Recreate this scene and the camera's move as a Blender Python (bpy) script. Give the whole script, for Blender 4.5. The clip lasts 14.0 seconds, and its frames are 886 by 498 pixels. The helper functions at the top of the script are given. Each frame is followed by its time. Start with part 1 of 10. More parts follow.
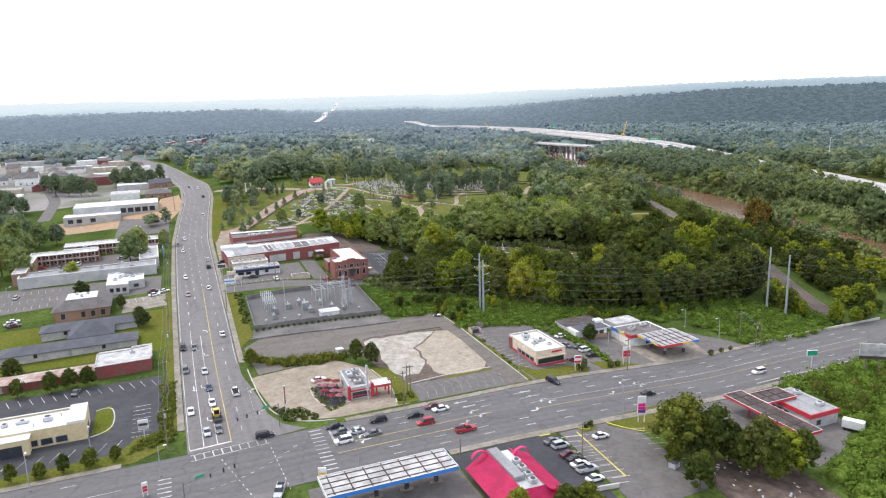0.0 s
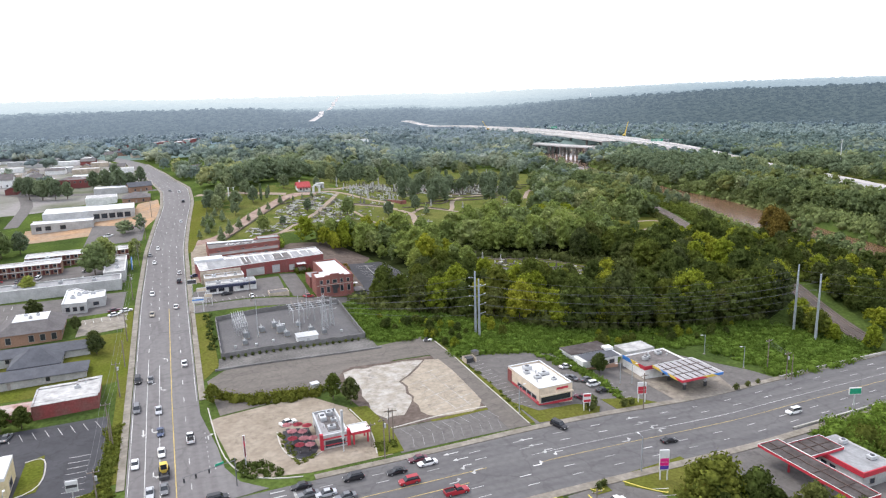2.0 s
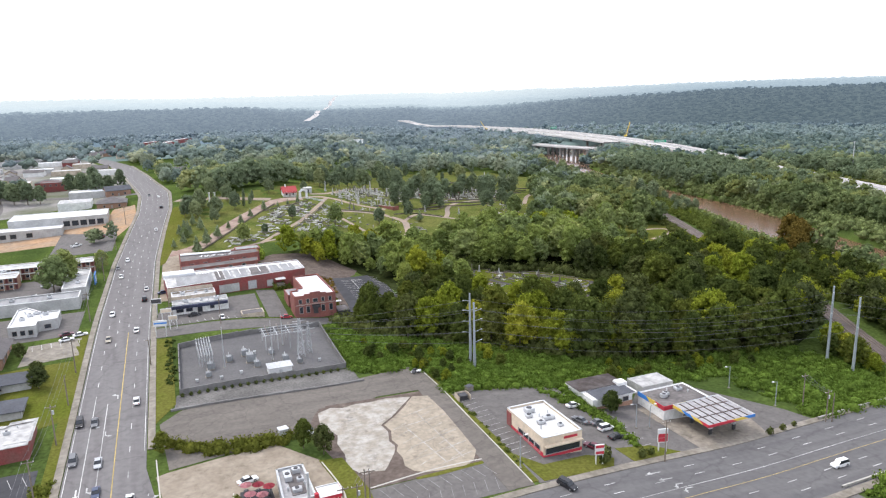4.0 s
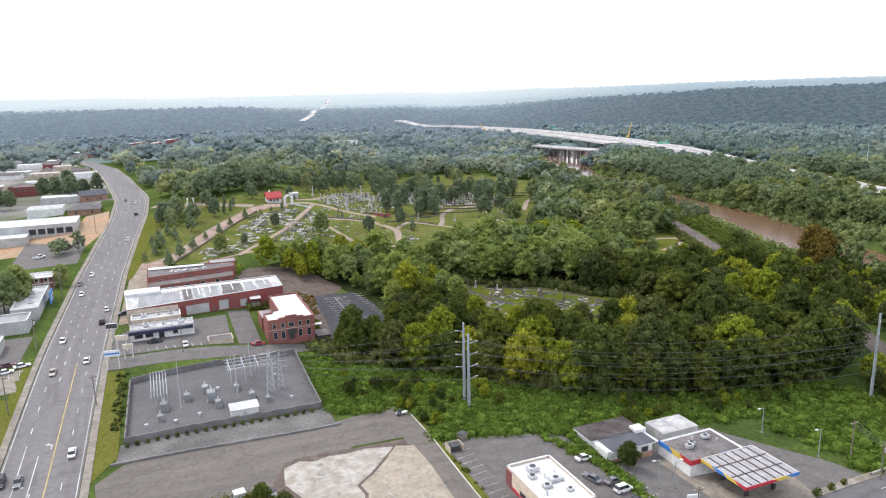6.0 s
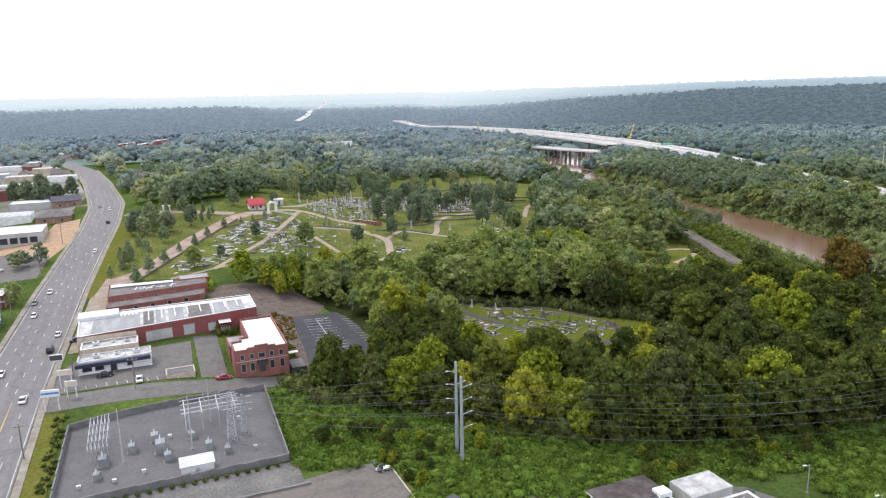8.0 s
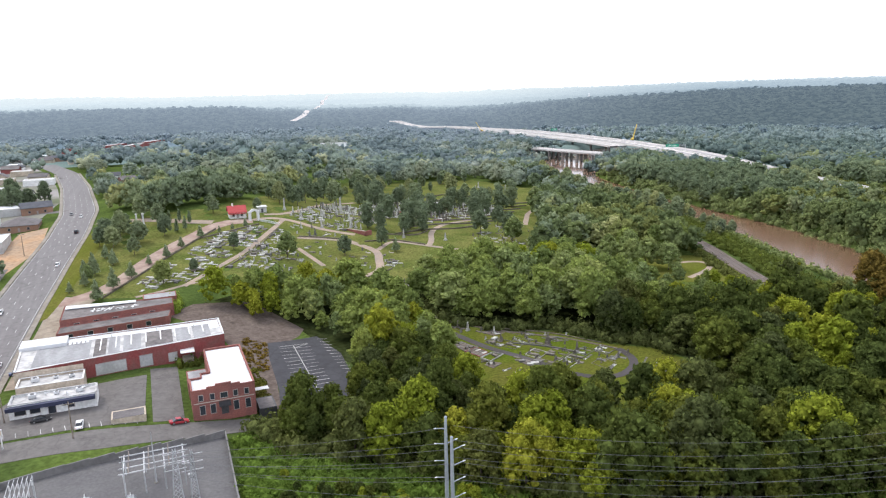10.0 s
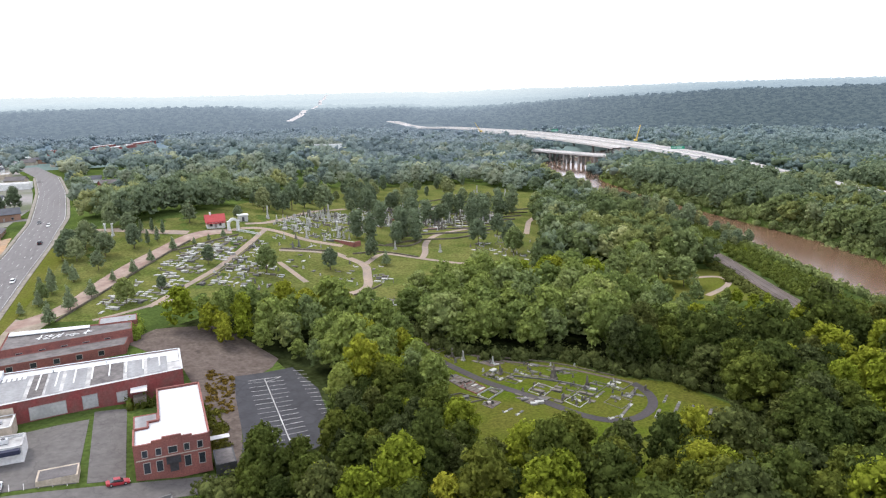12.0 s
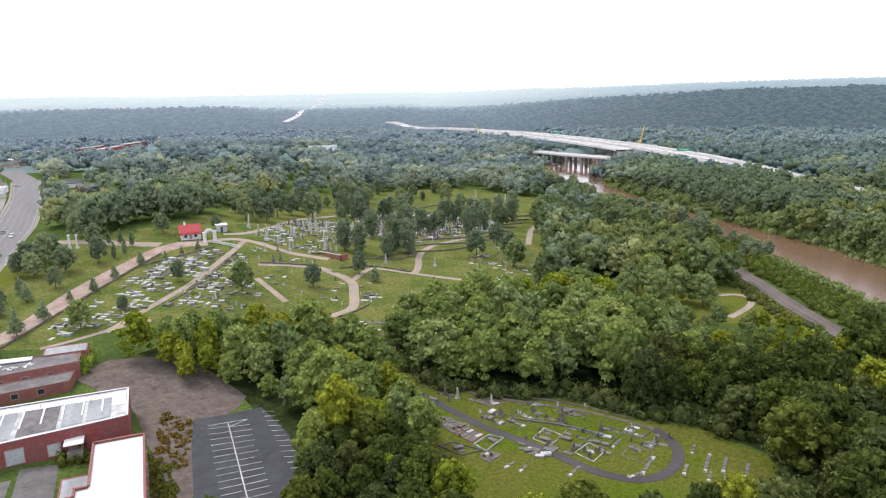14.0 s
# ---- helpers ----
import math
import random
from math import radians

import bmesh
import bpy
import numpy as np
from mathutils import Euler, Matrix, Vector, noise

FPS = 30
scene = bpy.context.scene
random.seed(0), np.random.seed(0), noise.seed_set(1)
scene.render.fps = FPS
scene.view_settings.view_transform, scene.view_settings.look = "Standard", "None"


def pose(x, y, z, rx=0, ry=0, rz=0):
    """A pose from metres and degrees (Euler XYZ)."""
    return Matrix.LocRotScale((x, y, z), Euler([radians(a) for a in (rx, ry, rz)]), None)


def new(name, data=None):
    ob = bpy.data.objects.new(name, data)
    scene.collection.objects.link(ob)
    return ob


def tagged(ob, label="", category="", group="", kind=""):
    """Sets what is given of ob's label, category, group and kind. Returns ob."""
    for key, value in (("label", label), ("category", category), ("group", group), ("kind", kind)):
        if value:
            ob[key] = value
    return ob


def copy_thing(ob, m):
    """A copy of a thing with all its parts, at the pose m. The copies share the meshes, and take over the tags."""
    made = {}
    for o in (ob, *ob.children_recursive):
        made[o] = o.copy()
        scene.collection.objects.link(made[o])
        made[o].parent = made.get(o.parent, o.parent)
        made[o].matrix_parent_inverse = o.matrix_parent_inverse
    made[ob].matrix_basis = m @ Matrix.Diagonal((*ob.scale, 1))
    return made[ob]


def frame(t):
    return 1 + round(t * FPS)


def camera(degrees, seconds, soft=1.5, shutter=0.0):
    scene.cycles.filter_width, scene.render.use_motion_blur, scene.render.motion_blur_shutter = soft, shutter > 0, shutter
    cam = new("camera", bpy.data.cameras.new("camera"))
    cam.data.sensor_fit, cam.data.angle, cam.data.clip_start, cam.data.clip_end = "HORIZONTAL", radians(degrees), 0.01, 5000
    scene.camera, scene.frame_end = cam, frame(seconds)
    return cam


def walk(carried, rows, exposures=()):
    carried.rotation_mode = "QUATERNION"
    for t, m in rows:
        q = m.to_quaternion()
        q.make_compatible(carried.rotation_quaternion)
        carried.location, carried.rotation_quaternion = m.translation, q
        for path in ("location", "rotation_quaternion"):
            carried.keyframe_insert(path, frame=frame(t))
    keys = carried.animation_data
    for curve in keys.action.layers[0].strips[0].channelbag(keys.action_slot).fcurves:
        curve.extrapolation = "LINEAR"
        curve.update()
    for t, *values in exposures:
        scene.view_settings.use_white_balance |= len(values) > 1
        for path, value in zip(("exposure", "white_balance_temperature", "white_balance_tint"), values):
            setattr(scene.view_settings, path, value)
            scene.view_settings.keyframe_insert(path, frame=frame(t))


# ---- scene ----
cam = camera(64.2, 14.0, soft=1.2)
ROWS = [  # seconds, x, y, z, yaw, pitch, roll
    (0, -0, -0, 84, -22.374, -12.481, 1.61),
    (0.5, 3.378, 6.62, 83.965, -22.404, -12.498, 1.571),
    (1, 6.754, 13.231, 83.928, -22.434, -12.515, 1.535),
    (1.5, 10.128, 19.833, 83.889, -22.464, -12.531, 1.501),
    (2, 13.499, 26.426, 83.849, -22.494, -12.545, 1.47),
    (2.5, 16.867, 33.01, 83.807, -22.524, -12.559, 1.442),
    (3, 20.234, 39.586, 83.763, -22.554, -12.572, 1.415),
    (4.25, 28.639, 55.985, 83.645, -22.627, -12.6, 1.358),
    (5.5, 37.03, 72.329, 83.516, -22.696, -12.623, 1.311),
    (6, 40.383, 78.851, 83.462, -22.722, -12.631, 1.295),
    (6.5, 43.732, 85.364, 83.405, -22.746, -12.638, 1.28),
    (7, 47.08, 91.868, 83.347, -22.77, -12.644, 1.266),
    (7.5, 50.425, 98.363, 83.287, -22.792, -12.649, 1.253),
    (8, 53.768, 104.849, 83.226, -22.813, -12.653, 1.24),
    (9.25, 62.114, 121.025, 83.064, -22.858, -12.661, 1.212),
    (10.5, 70.446, 137.146, 82.89, -22.89, -12.663, 1.186),
    (11, 73.775, 143.579, 82.818, -22.9, -12.663, 1.175),
    (11.5, 77.101, 150.003, 82.744, -22.906, -12.662, 1.165),
    (12, 80.425, 156.418, 82.668, -22.911, -12.66, 1.154),
    (12.5, 83.746, 162.824, 82.59, -22.913, -12.657, 1.142),
    (13, 87.065, 169.221, 82.511, -22.912, -12.654, 1.13),
    (13.5, 90.382, 175.609, 82.43, -22.908, -12.65, 1.117),
    (14, 93.696, 181.988, 82.347, -22.901, -12.645, 1.103),
]
walk(cam, [(t, pose(x, y, z, 90 + pitch, roll, yaw)) for t, x, y, z, yaw, pitch, roll in ROWS], [(0.0, 0.55), (14.0, 0.55)])

# ---- light ----
SUN_EL, SUN_AZ = 55.0, 325.0
world = bpy.data.worlds.new("world")
scene.world = world
world.use_nodes = True
wn, wl = world.node_tree.nodes, world.node_tree.links
sky = wn.new("ShaderNodeTexSky")
sky.sky_type = "NISHITA"
sky.sun_disc = False
sky.sun_elevation, sky.sun_rotation = radians(SUN_EL), radians(SUN_AZ)
sky.air_density, sky.dust_density, sky.ozone_density = 1.0, 4.0, 1.0
veil = wn.new("ShaderNodeMixRGB")
veil.inputs[0].default_value = 0.72
veil.inputs[2].default_value = (9.1, 9.45, 10.7, 1)
wl.new(sky.outputs[0], veil.inputs[1])
wl.new(veil.outputs[0], wn["Background"].inputs[0])
wn["Background"].inputs[1].default_value = 0.13
sun = new("sun", bpy.data.lights.new("sun", "SUN"))
sun.data.energy, sun.data.angle, sun.data.color = 1.3, radians(14), (1.0, 0.96, 0.9)
sun.matrix_world = pose(0, 0, 200, 90 - SUN_EL, 0, 180 - SUN_AZ)

# ---- land form ----
RIVER = [(288, 60), (322, 170), (350, 250), (365, 290), (381, 350), (408, 425), (417, 455), (423, 510), (430, 560), (438, 618), (452, 680), (470, 745), (500, 815), (538, 880), (592, 935), (662, 985), (755, 1030)]
RAIL = [(243, 190), (255, 222), (284, 282), (305, 335), (312.5, 357), (324, 385), (334, 407), (353, 458), (360, 485), (372, 530), (388, 600), (402, 690)]
AVENUE = [(8, -300), (8, 40), (8.4, 120), (9.0, 174), (9.8, 228), (12.2, 318), (15.7, 421), (20.2, 472), (26.5, 528), (28.1, 592), (23.4, 650), (14.7, 749), (-1.4, 872), (-30, 980)]
FARWAY = [(400, 1840), (480, 2080), (560, 2420), (660, 2750), (840, 3400), (1000, 3950), (1150, 4400)]
BOULEVARD = [(-320, 155), (-100, 157.5), (34, 159.3), (84, 158.8), (136, 163.5), (176, 164.8), (254, 165.5), (300, 163), (420, 150)]
HIGHWAY = [(350, 60), (447, 235), (522, 368), (560, 462), (593, 560), (629, 680), (660, 800), (695, 950), (714, 1100), (722, 1290), (695, 1440), (660, 1640), (640, 1800)]


def sm(a):
    a = min(1.0, max(0.0, a))
    return a * a * (3 - 2 * a)


def along(line, u, v):
    """Distance from (u, v) to a line of points."""
    best = 1e9
    for (ax, ay), (bx, by) in zip(line, line[1:]):
        dx, dy = bx - ax, by - ay
        k = min(1.0, max(0.0, ((u - ax) * dx + (v - ay) * dy) / (dx * dx + dy * dy)))
        best = min(best, (u - ax - k * dx) ** 2 + (v - ay - k * dy) ** 2)
    return math.sqrt(best)


def gz(u, v):
    """Height of the land."""
    x, y = 0.92718 * u - 0.37461 * v, 0.37461 * u + 0.92718 * v
    z = -1.5
    z += 6.0 * sm((y - 190) / 130) * sm((-20 - x) / 60)
    z += 10.0 * sm((y - 380) / 250) * sm((-60 - x) / 80) * (1 - sm((y - 900) / 500))
    wx = 110 if x < -80 else 150
    z += 13.0 * math.exp(-((x + 80) / wx) ** 2 - ((y - 540) / 100) ** 2)
    z -= 5.5 * sm((x - 10) / 80) * (1 - 0.9 * sm((y - 265) / 70))
    d = math.hypot(u - 60, v - 120)
    if d > 1200:
        az = math.degrees(math.atan2(u - 60, v - 120))
        left, right = 1 - sm((az - 5) / 6), sm((az - 24) / 12)
        near = 34 * left + 18 * (1 - left) * (1 - right) + (46 + 22 * sm((az - 34) / 18)) * right
        west, east = 1 - sm((az + 5) / 7), sm((az - 22) / 9)
        far = 72 * west + 62 * (1 - west) * (1 - east) + (74 + 22 * sm((az - 30) / 20)) * east
        q = sm((d - 2900) / 1500)
        roll = noise.noise(Vector((u / 420, v / 420, 0.3)))
        z += near * sm((d - 1300) / 950) * (1 - 0.45 * sm((d - 2400) / 450)) * (1 - q) + far * q
        z += 6 * roll * sm((d - 1200) / 500) * (1 - 0.6 * q) + 8 * math.sin(d / 130 + 5 * noise.noise(Vector((u / 900, v / 900, 2.2)))) * sm((d - 2500) / 300) * (1 - sm((d - 3700) / 600))
    if 260 < u < 760 and v < 1300:
        r = along(RIVER, u, v) * (1 - 0.42 * sm((v - 760) / 50) * (1 - sm((v - 980) / 60)))
        if r < 45:
            k = 1 - sm((r - 26) / 9)
            z = z * (1 - k) - 13.5 * k
    return z


def inside(poly, u, v):
    hit, j = False, len(poly) - 1
    for i, (a, b) in enumerate(poly):
        c, d = poly[j]
        if (b > v) != (d > v) and u < (c - a) * (v - b) / (d - b) + a:
            hit = not hit
        j = i
    return hit


# ---- materials ----
def mat(name, col, rough=0.85, var=0.2, big=0.08, fine=1.6, bump=0.0, metal=0.0, col2=None, rand=0.0, stretch=None, spec=0.3, island=0.0, patch=0.5, crack=0.0, stain=0.0):
    m = bpy.data.materials.new(name)
    m.use_nodes = True
    n, l = m.node_tree.nodes, m.node_tree.links
    b = n["Principled BSDF"]
    b.inputs["Roughness"].default_value, b.inputs["Metallic"].default_value = rough, metal
    b.inputs["Specular IOR Level"].default_value = spec
    geo = n.new("ShaderNodeNewGeometry")
    src = geo.outputs["Position"]
    if stretch:
        mp = n.new("ShaderNodeMapping")
        mp.inputs["Scale"].default_value = stretch
        l.new(src, mp.inputs["Vector"])
        src2 = mp.outputs[0]
    else:
        src2 = src
    n1, n2 = n.new("ShaderNodeTexNoise"), n.new("ShaderNodeTexNoise")
    n1.inputs["Scale"].default_value, n1.inputs["Detail"].default_value = big, 6
    n2.inputs["Scale"].default_value, n2.inputs["Detail"].default_value = fine, 4
    l.new(src2, n1.inputs["Vector"]), l.new(src, n2.inputs["Vector"])
    c2 = col2 or tuple(c * (1 - var) for c in col)
    c1 = col if col2 else tuple(min(1, c * (1 + var)) for c in col)
    ramp = n.new("ShaderNodeValToRGB")
    ramp.color_ramp.elements[0].position, ramp.color_ramp.elements[1].position = patch - 0.13, patch + 0.13
    ramp.color_ramp.elements[0].color, ramp.color_ramp.elements[1].color = (*c2, 1), (*c1, 1)
    l.new(n1.outputs["Fac"], ramp.inputs[0])
    mr = n.new("ShaderNodeMapRange")
    mr.inputs[1].default_value, mr.inputs[2].default_value = 0.3, 0.7
    mr.inputs[3].default_value, mr.inputs[4].default_value = 1 - var, 1 + var
    l.new(n2.outputs["Fac"], mr.inputs[0])
    mul = n.new("ShaderNodeVectorMath")
    mul.operation = "SCALE"
    l.new(ramp.outputs[0], mul.inputs[0]), l.new(mr.outputs[0], mul.inputs["Scale"])
    out = mul.outputs[0]
    for amount, node, sock in ((rand, "ShaderNodeObjectInfo", "Random"), (island, "ShaderNodeNewGeometry", "Random Per Island")):
        if amount:
            oi = n.new(node)
            r = n.new("ShaderNodeMapRange")
            r.inputs[3].default_value, r.inputs[4].default_value = 1 - amount, 1 + amount
            l.new(oi.outputs[sock], r.inputs[0])
            s = n.new("ShaderNodeVectorMath")
            s.operation = "SCALE"
            l.new(out, s.inputs[0]), l.new(r.outputs[0], s.inputs["Scale"])
            out = s.outputs[0]
    if crack:
        wob = n.new("ShaderNodeTexNoise")
        wob.inputs["Scale"].default_value, wob.inputs["Detail"].default_value = 0.5, 4
        bend = n.new("ShaderNodeVectorMath")
        bend.operation = "MULTIPLY_ADD"
        bend.inputs[1].default_value = (3.0, 3.0, 0)
        cell = n.new("ShaderNodeTexVoronoi")
        cell.feature = "DISTANCE_TO_EDGE"
        cell.inputs["Scale"].default_value = crack
        edge = n.new("ShaderNodeMapRange")
        edge.inputs[1].default_value, edge.inputs[2].default_value = 0.004, 0.026
        edge.inputs[3].default_value, edge.inputs[4].default_value = 0.84, 1.0
        l.new(src, wob.inputs["Vector"]), l.new(wob.outputs["Color"], bend.inputs[0]), l.new(src, bend.inputs[2])
        l.new(bend.outputs[0], cell.inputs["Vector"]), l.new(cell.outputs["Distance"], edge.inputs[0])
        lines = n.new("ShaderNodeVectorMath")
        lines.operation = "SCALE"
        l.new(out, lines.inputs[0]), l.new(edge.outputs[0], lines.inputs["Scale"])
        out = lines.outputs[0]
    if stain:
        blot = n.new("ShaderNodeTexNoise")
        blot.inputs["Scale"].default_value, blot.inputs["Detail"].default_value, blot.inputs["Roughness"].default_value = 0.22, 8, 0.72
        spot = n.new("ShaderNodeMapRange")
        spot.inputs[1].default_value, spot.inputs[2].default_value = 0.56, 0.66
        spot.inputs[3].default_value, spot.inputs[4].default_value = 1.0, 1.0 - stain
        l.new(src, blot.inputs["Vector"]), l.new(blot.outputs["Fac"], spot.inputs[0])
        dark = n.new("ShaderNodeVectorMath")
        dark.operation = "SCALE"
        l.new(out, dark.inputs[0]), l.new(spot.outputs[0], dark.inputs["Scale"])
        out = dark.outputs[0]
    l.new(out, b.inputs["Base Color"])
    if bump:
        bp = n.new("ShaderNodeBump")
        bp.inputs["Strength"].default_value, bp.inputs["Distance"].default_value = 0.6, bump
        l.new(n2.outputs["Fac"], bp.inputs["Height"]), l.new(bp.outputs[0], b.inputs["Normal"])
    return m


def foliage(name, dark, light, warm, spread=1.0, contrast=1.0):
    """Leaves: hue by the tree, lightness by the clump, thin enough to let light through."""
    m = bpy.data.materials.new(name)
    m.use_nodes = True
    n, l = m.node_tree.nodes, m.node_tree.links
    n.remove(n["Principled BSDF"])
    oi, geo = n.new("ShaderNodeObjectInfo"), n.new("ShaderNodeNewGeometry")
    ramp = n.new("ShaderNodeValToRGB")
    e = ramp.color_ramp.elements
    e[0].color, e[1].color = (*dark, 1), (*warm, 1)
    mid = e.new(0.62)
    mid.color = (*light, 1)
    e.new(0.3).color = tuple(a * 0.6 + b * 0.4 for a, b in zip((*dark, 1), (*light, 1)))
    tex = n.new("ShaderNodeTexNoise")
    tex.inputs["Scale"].default_value, tex.inputs["Detail"].default_value = 0.05, 5
    tex.inputs["Roughness"].default_value = 0.7
    l.new(geo.outputs["Position"], tex.inputs["Vector"])
    add = n.new("ShaderNodeMath")
    add.operation = "MULTIPLY_ADD"
    l.new(oi.outputs["Random"], add.inputs[0])
    add.inputs[1].default_value = 0.75 * spread
    add2 = n.new("ShaderNodeMath")
    add2.operation = "MULTIPLY_ADD"
    l.new(tex.outputs["Fac"], add2.inputs[0])
    add2.inputs[1].default_value, add2.inputs[2].default_value = 0.9, -0.32
    l.new(add2.outputs[0], add.inputs[2])
    l.new(add.outputs[0], ramp.inputs[0])
    mr = n.new("ShaderNodeMapRange")
    mr.inputs[3].default_value, mr.inputs[4].default_value = 1 - 0.32 * contrast, 1 + 0.36 * contrast
    l.new(geo.outputs["Random Per Island"], mr.inputs[0])
    fine = n.new("ShaderNodeTexNoise")
    fine.inputs["Scale"].default_value, fine.inputs["Detail"].default_value = 1.1, 3
    l.new(geo.outputs["Position"], fine.inputs["Vector"])
    fr = n.new("ShaderNodeMapRange")
    fr.inputs[1].default_value, fr.inputs[2].default_value, fr.inputs[3].default_value, fr.inputs[4].default_value = 0.35, 0.65, 1 - 0.4 * contrast, 1 + 0.4 * contrast
    l.new(fine.outputs["Fac"], fr.inputs[0])
    f2 = n.new("ShaderNodeMath")
    f2.operation = "MULTIPLY"
    l.new(mr.outputs[0], f2.inputs[0]), l.new(fr.outputs[0], f2.inputs[1])
    s = n.new("ShaderNodeVectorMath")
    s.operation = "SCALE"
    l.new(ramp.outputs[0], s.inputs[0]), l.new(f2.outputs[0], s.inputs["Scale"])
    d, t, mix = n.new("ShaderNodeBsdfDiffuse"), n.new("ShaderNodeBsdfTranslucent"), n.new("ShaderNodeMixShader")
    mix.inputs[0].default_value = 0.32
    l.new(s.outputs[0], d.inputs[0]), l.new(s.outputs[0], t.inputs[0])
    l.new(d.outputs[0], mix.inputs[1]), l.new(t.outputs[0], mix.inputs[2])
    l.new(mix.outputs[0], n["Material Output"].inputs[0])
    return m


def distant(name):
    """Woods at the edge of sight, haze added as emission by distance and side."""
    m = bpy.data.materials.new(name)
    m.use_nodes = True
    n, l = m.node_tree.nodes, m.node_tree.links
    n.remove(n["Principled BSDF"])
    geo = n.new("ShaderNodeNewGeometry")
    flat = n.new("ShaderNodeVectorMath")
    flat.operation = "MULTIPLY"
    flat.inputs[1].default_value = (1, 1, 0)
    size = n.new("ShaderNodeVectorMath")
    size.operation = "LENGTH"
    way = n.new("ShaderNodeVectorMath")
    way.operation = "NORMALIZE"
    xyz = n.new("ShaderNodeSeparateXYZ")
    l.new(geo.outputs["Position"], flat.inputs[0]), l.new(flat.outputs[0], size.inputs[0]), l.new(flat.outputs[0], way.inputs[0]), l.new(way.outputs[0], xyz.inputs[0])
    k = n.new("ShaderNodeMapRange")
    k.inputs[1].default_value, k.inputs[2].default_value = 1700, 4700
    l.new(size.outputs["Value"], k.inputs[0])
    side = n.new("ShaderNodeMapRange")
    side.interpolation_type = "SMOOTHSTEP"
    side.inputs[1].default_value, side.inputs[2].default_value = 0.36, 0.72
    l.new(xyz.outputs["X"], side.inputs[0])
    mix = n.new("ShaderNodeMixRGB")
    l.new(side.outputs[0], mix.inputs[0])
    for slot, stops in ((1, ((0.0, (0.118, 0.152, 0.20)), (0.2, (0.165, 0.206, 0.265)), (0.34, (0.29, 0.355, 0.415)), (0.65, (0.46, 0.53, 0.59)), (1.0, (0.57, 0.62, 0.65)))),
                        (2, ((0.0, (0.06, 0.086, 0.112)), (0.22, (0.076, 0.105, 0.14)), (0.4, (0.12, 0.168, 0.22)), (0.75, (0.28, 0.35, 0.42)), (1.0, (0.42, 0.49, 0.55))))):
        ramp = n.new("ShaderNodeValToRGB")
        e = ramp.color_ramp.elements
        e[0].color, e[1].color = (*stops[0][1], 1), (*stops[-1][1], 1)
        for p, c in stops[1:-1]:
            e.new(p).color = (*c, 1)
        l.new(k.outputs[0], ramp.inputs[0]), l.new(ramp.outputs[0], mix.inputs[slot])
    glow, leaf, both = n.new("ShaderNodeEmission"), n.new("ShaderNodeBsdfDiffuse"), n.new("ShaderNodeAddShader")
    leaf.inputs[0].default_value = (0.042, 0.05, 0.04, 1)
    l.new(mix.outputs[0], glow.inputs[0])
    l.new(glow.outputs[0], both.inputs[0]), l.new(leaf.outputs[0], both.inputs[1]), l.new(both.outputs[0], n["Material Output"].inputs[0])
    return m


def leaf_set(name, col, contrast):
    """A deep, a middle and a pale leaf of one stand, haze already in col."""
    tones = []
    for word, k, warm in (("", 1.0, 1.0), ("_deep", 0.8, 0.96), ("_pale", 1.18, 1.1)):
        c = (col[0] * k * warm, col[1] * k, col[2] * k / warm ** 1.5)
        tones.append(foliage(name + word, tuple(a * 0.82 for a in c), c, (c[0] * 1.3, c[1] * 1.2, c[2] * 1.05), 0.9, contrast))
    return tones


# Woods by distance, town and river side; haze is painted into the leaf colours.
HAZE_STANDS = (450, 680, 950, 1250, 1550)
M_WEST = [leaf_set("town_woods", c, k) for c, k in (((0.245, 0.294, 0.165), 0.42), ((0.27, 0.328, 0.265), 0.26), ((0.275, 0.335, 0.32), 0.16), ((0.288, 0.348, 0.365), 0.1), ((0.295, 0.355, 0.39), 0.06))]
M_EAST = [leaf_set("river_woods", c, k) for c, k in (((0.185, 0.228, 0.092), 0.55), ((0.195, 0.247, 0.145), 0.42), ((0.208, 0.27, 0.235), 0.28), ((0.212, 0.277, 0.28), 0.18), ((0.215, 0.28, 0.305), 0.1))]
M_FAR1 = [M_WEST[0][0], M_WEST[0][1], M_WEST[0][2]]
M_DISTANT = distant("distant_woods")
M_GROUND = mat("rough_grass", (0.085, 0.12, 0.03), var=0.3, col2=(0.05, 0.075, 0.022), big=0.05, fine=0.9, spec=0.0)
M_LAWN = mat("mown_grass", (0.098, 0.115, 0.02), var=0.25, col2=(0.12, 0.12, 0.03), big=0.06, fine=1.3, spec=0.0)
M_LAWNLOW = mat("lower_mown_grass", (0.076, 0.104, 0.013), var=0.3, col2=(0.10, 0.102, 0.022), big=0.06, fine=1.3, spec=0.0)
M_SOIL = mat("dark_soil", (0.085, 0.066, 0.055), var=0.3, col2=(0.13, 0.10, 0.085), big=0.2, fine=0.6, spec=0.0)
M_TOWN = mat("town_ground", (0.24, 0.225, 0.215), var=0.15, col2=(0.085, 0.10, 0.045), big=0.022, fine=0.5, patch=0.47)
M_CEM = mat("cemetery_grass", (0.138, 0.142, 0.045), var=0.34, col2=(0.086, 0.108, 0.028), big=0.09, fine=1.0, spec=0.0)
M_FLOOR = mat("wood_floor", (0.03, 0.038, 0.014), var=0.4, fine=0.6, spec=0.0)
M_ASPH = mat("asphalt", (0.148, 0.138, 0.138), var=0.1, col2=(0.172, 0.164, 0.162), big=0.5, fine=0.7, stretch=(1, 0.03, 1), bump=0.01, crack=0.07, stain=0.1)
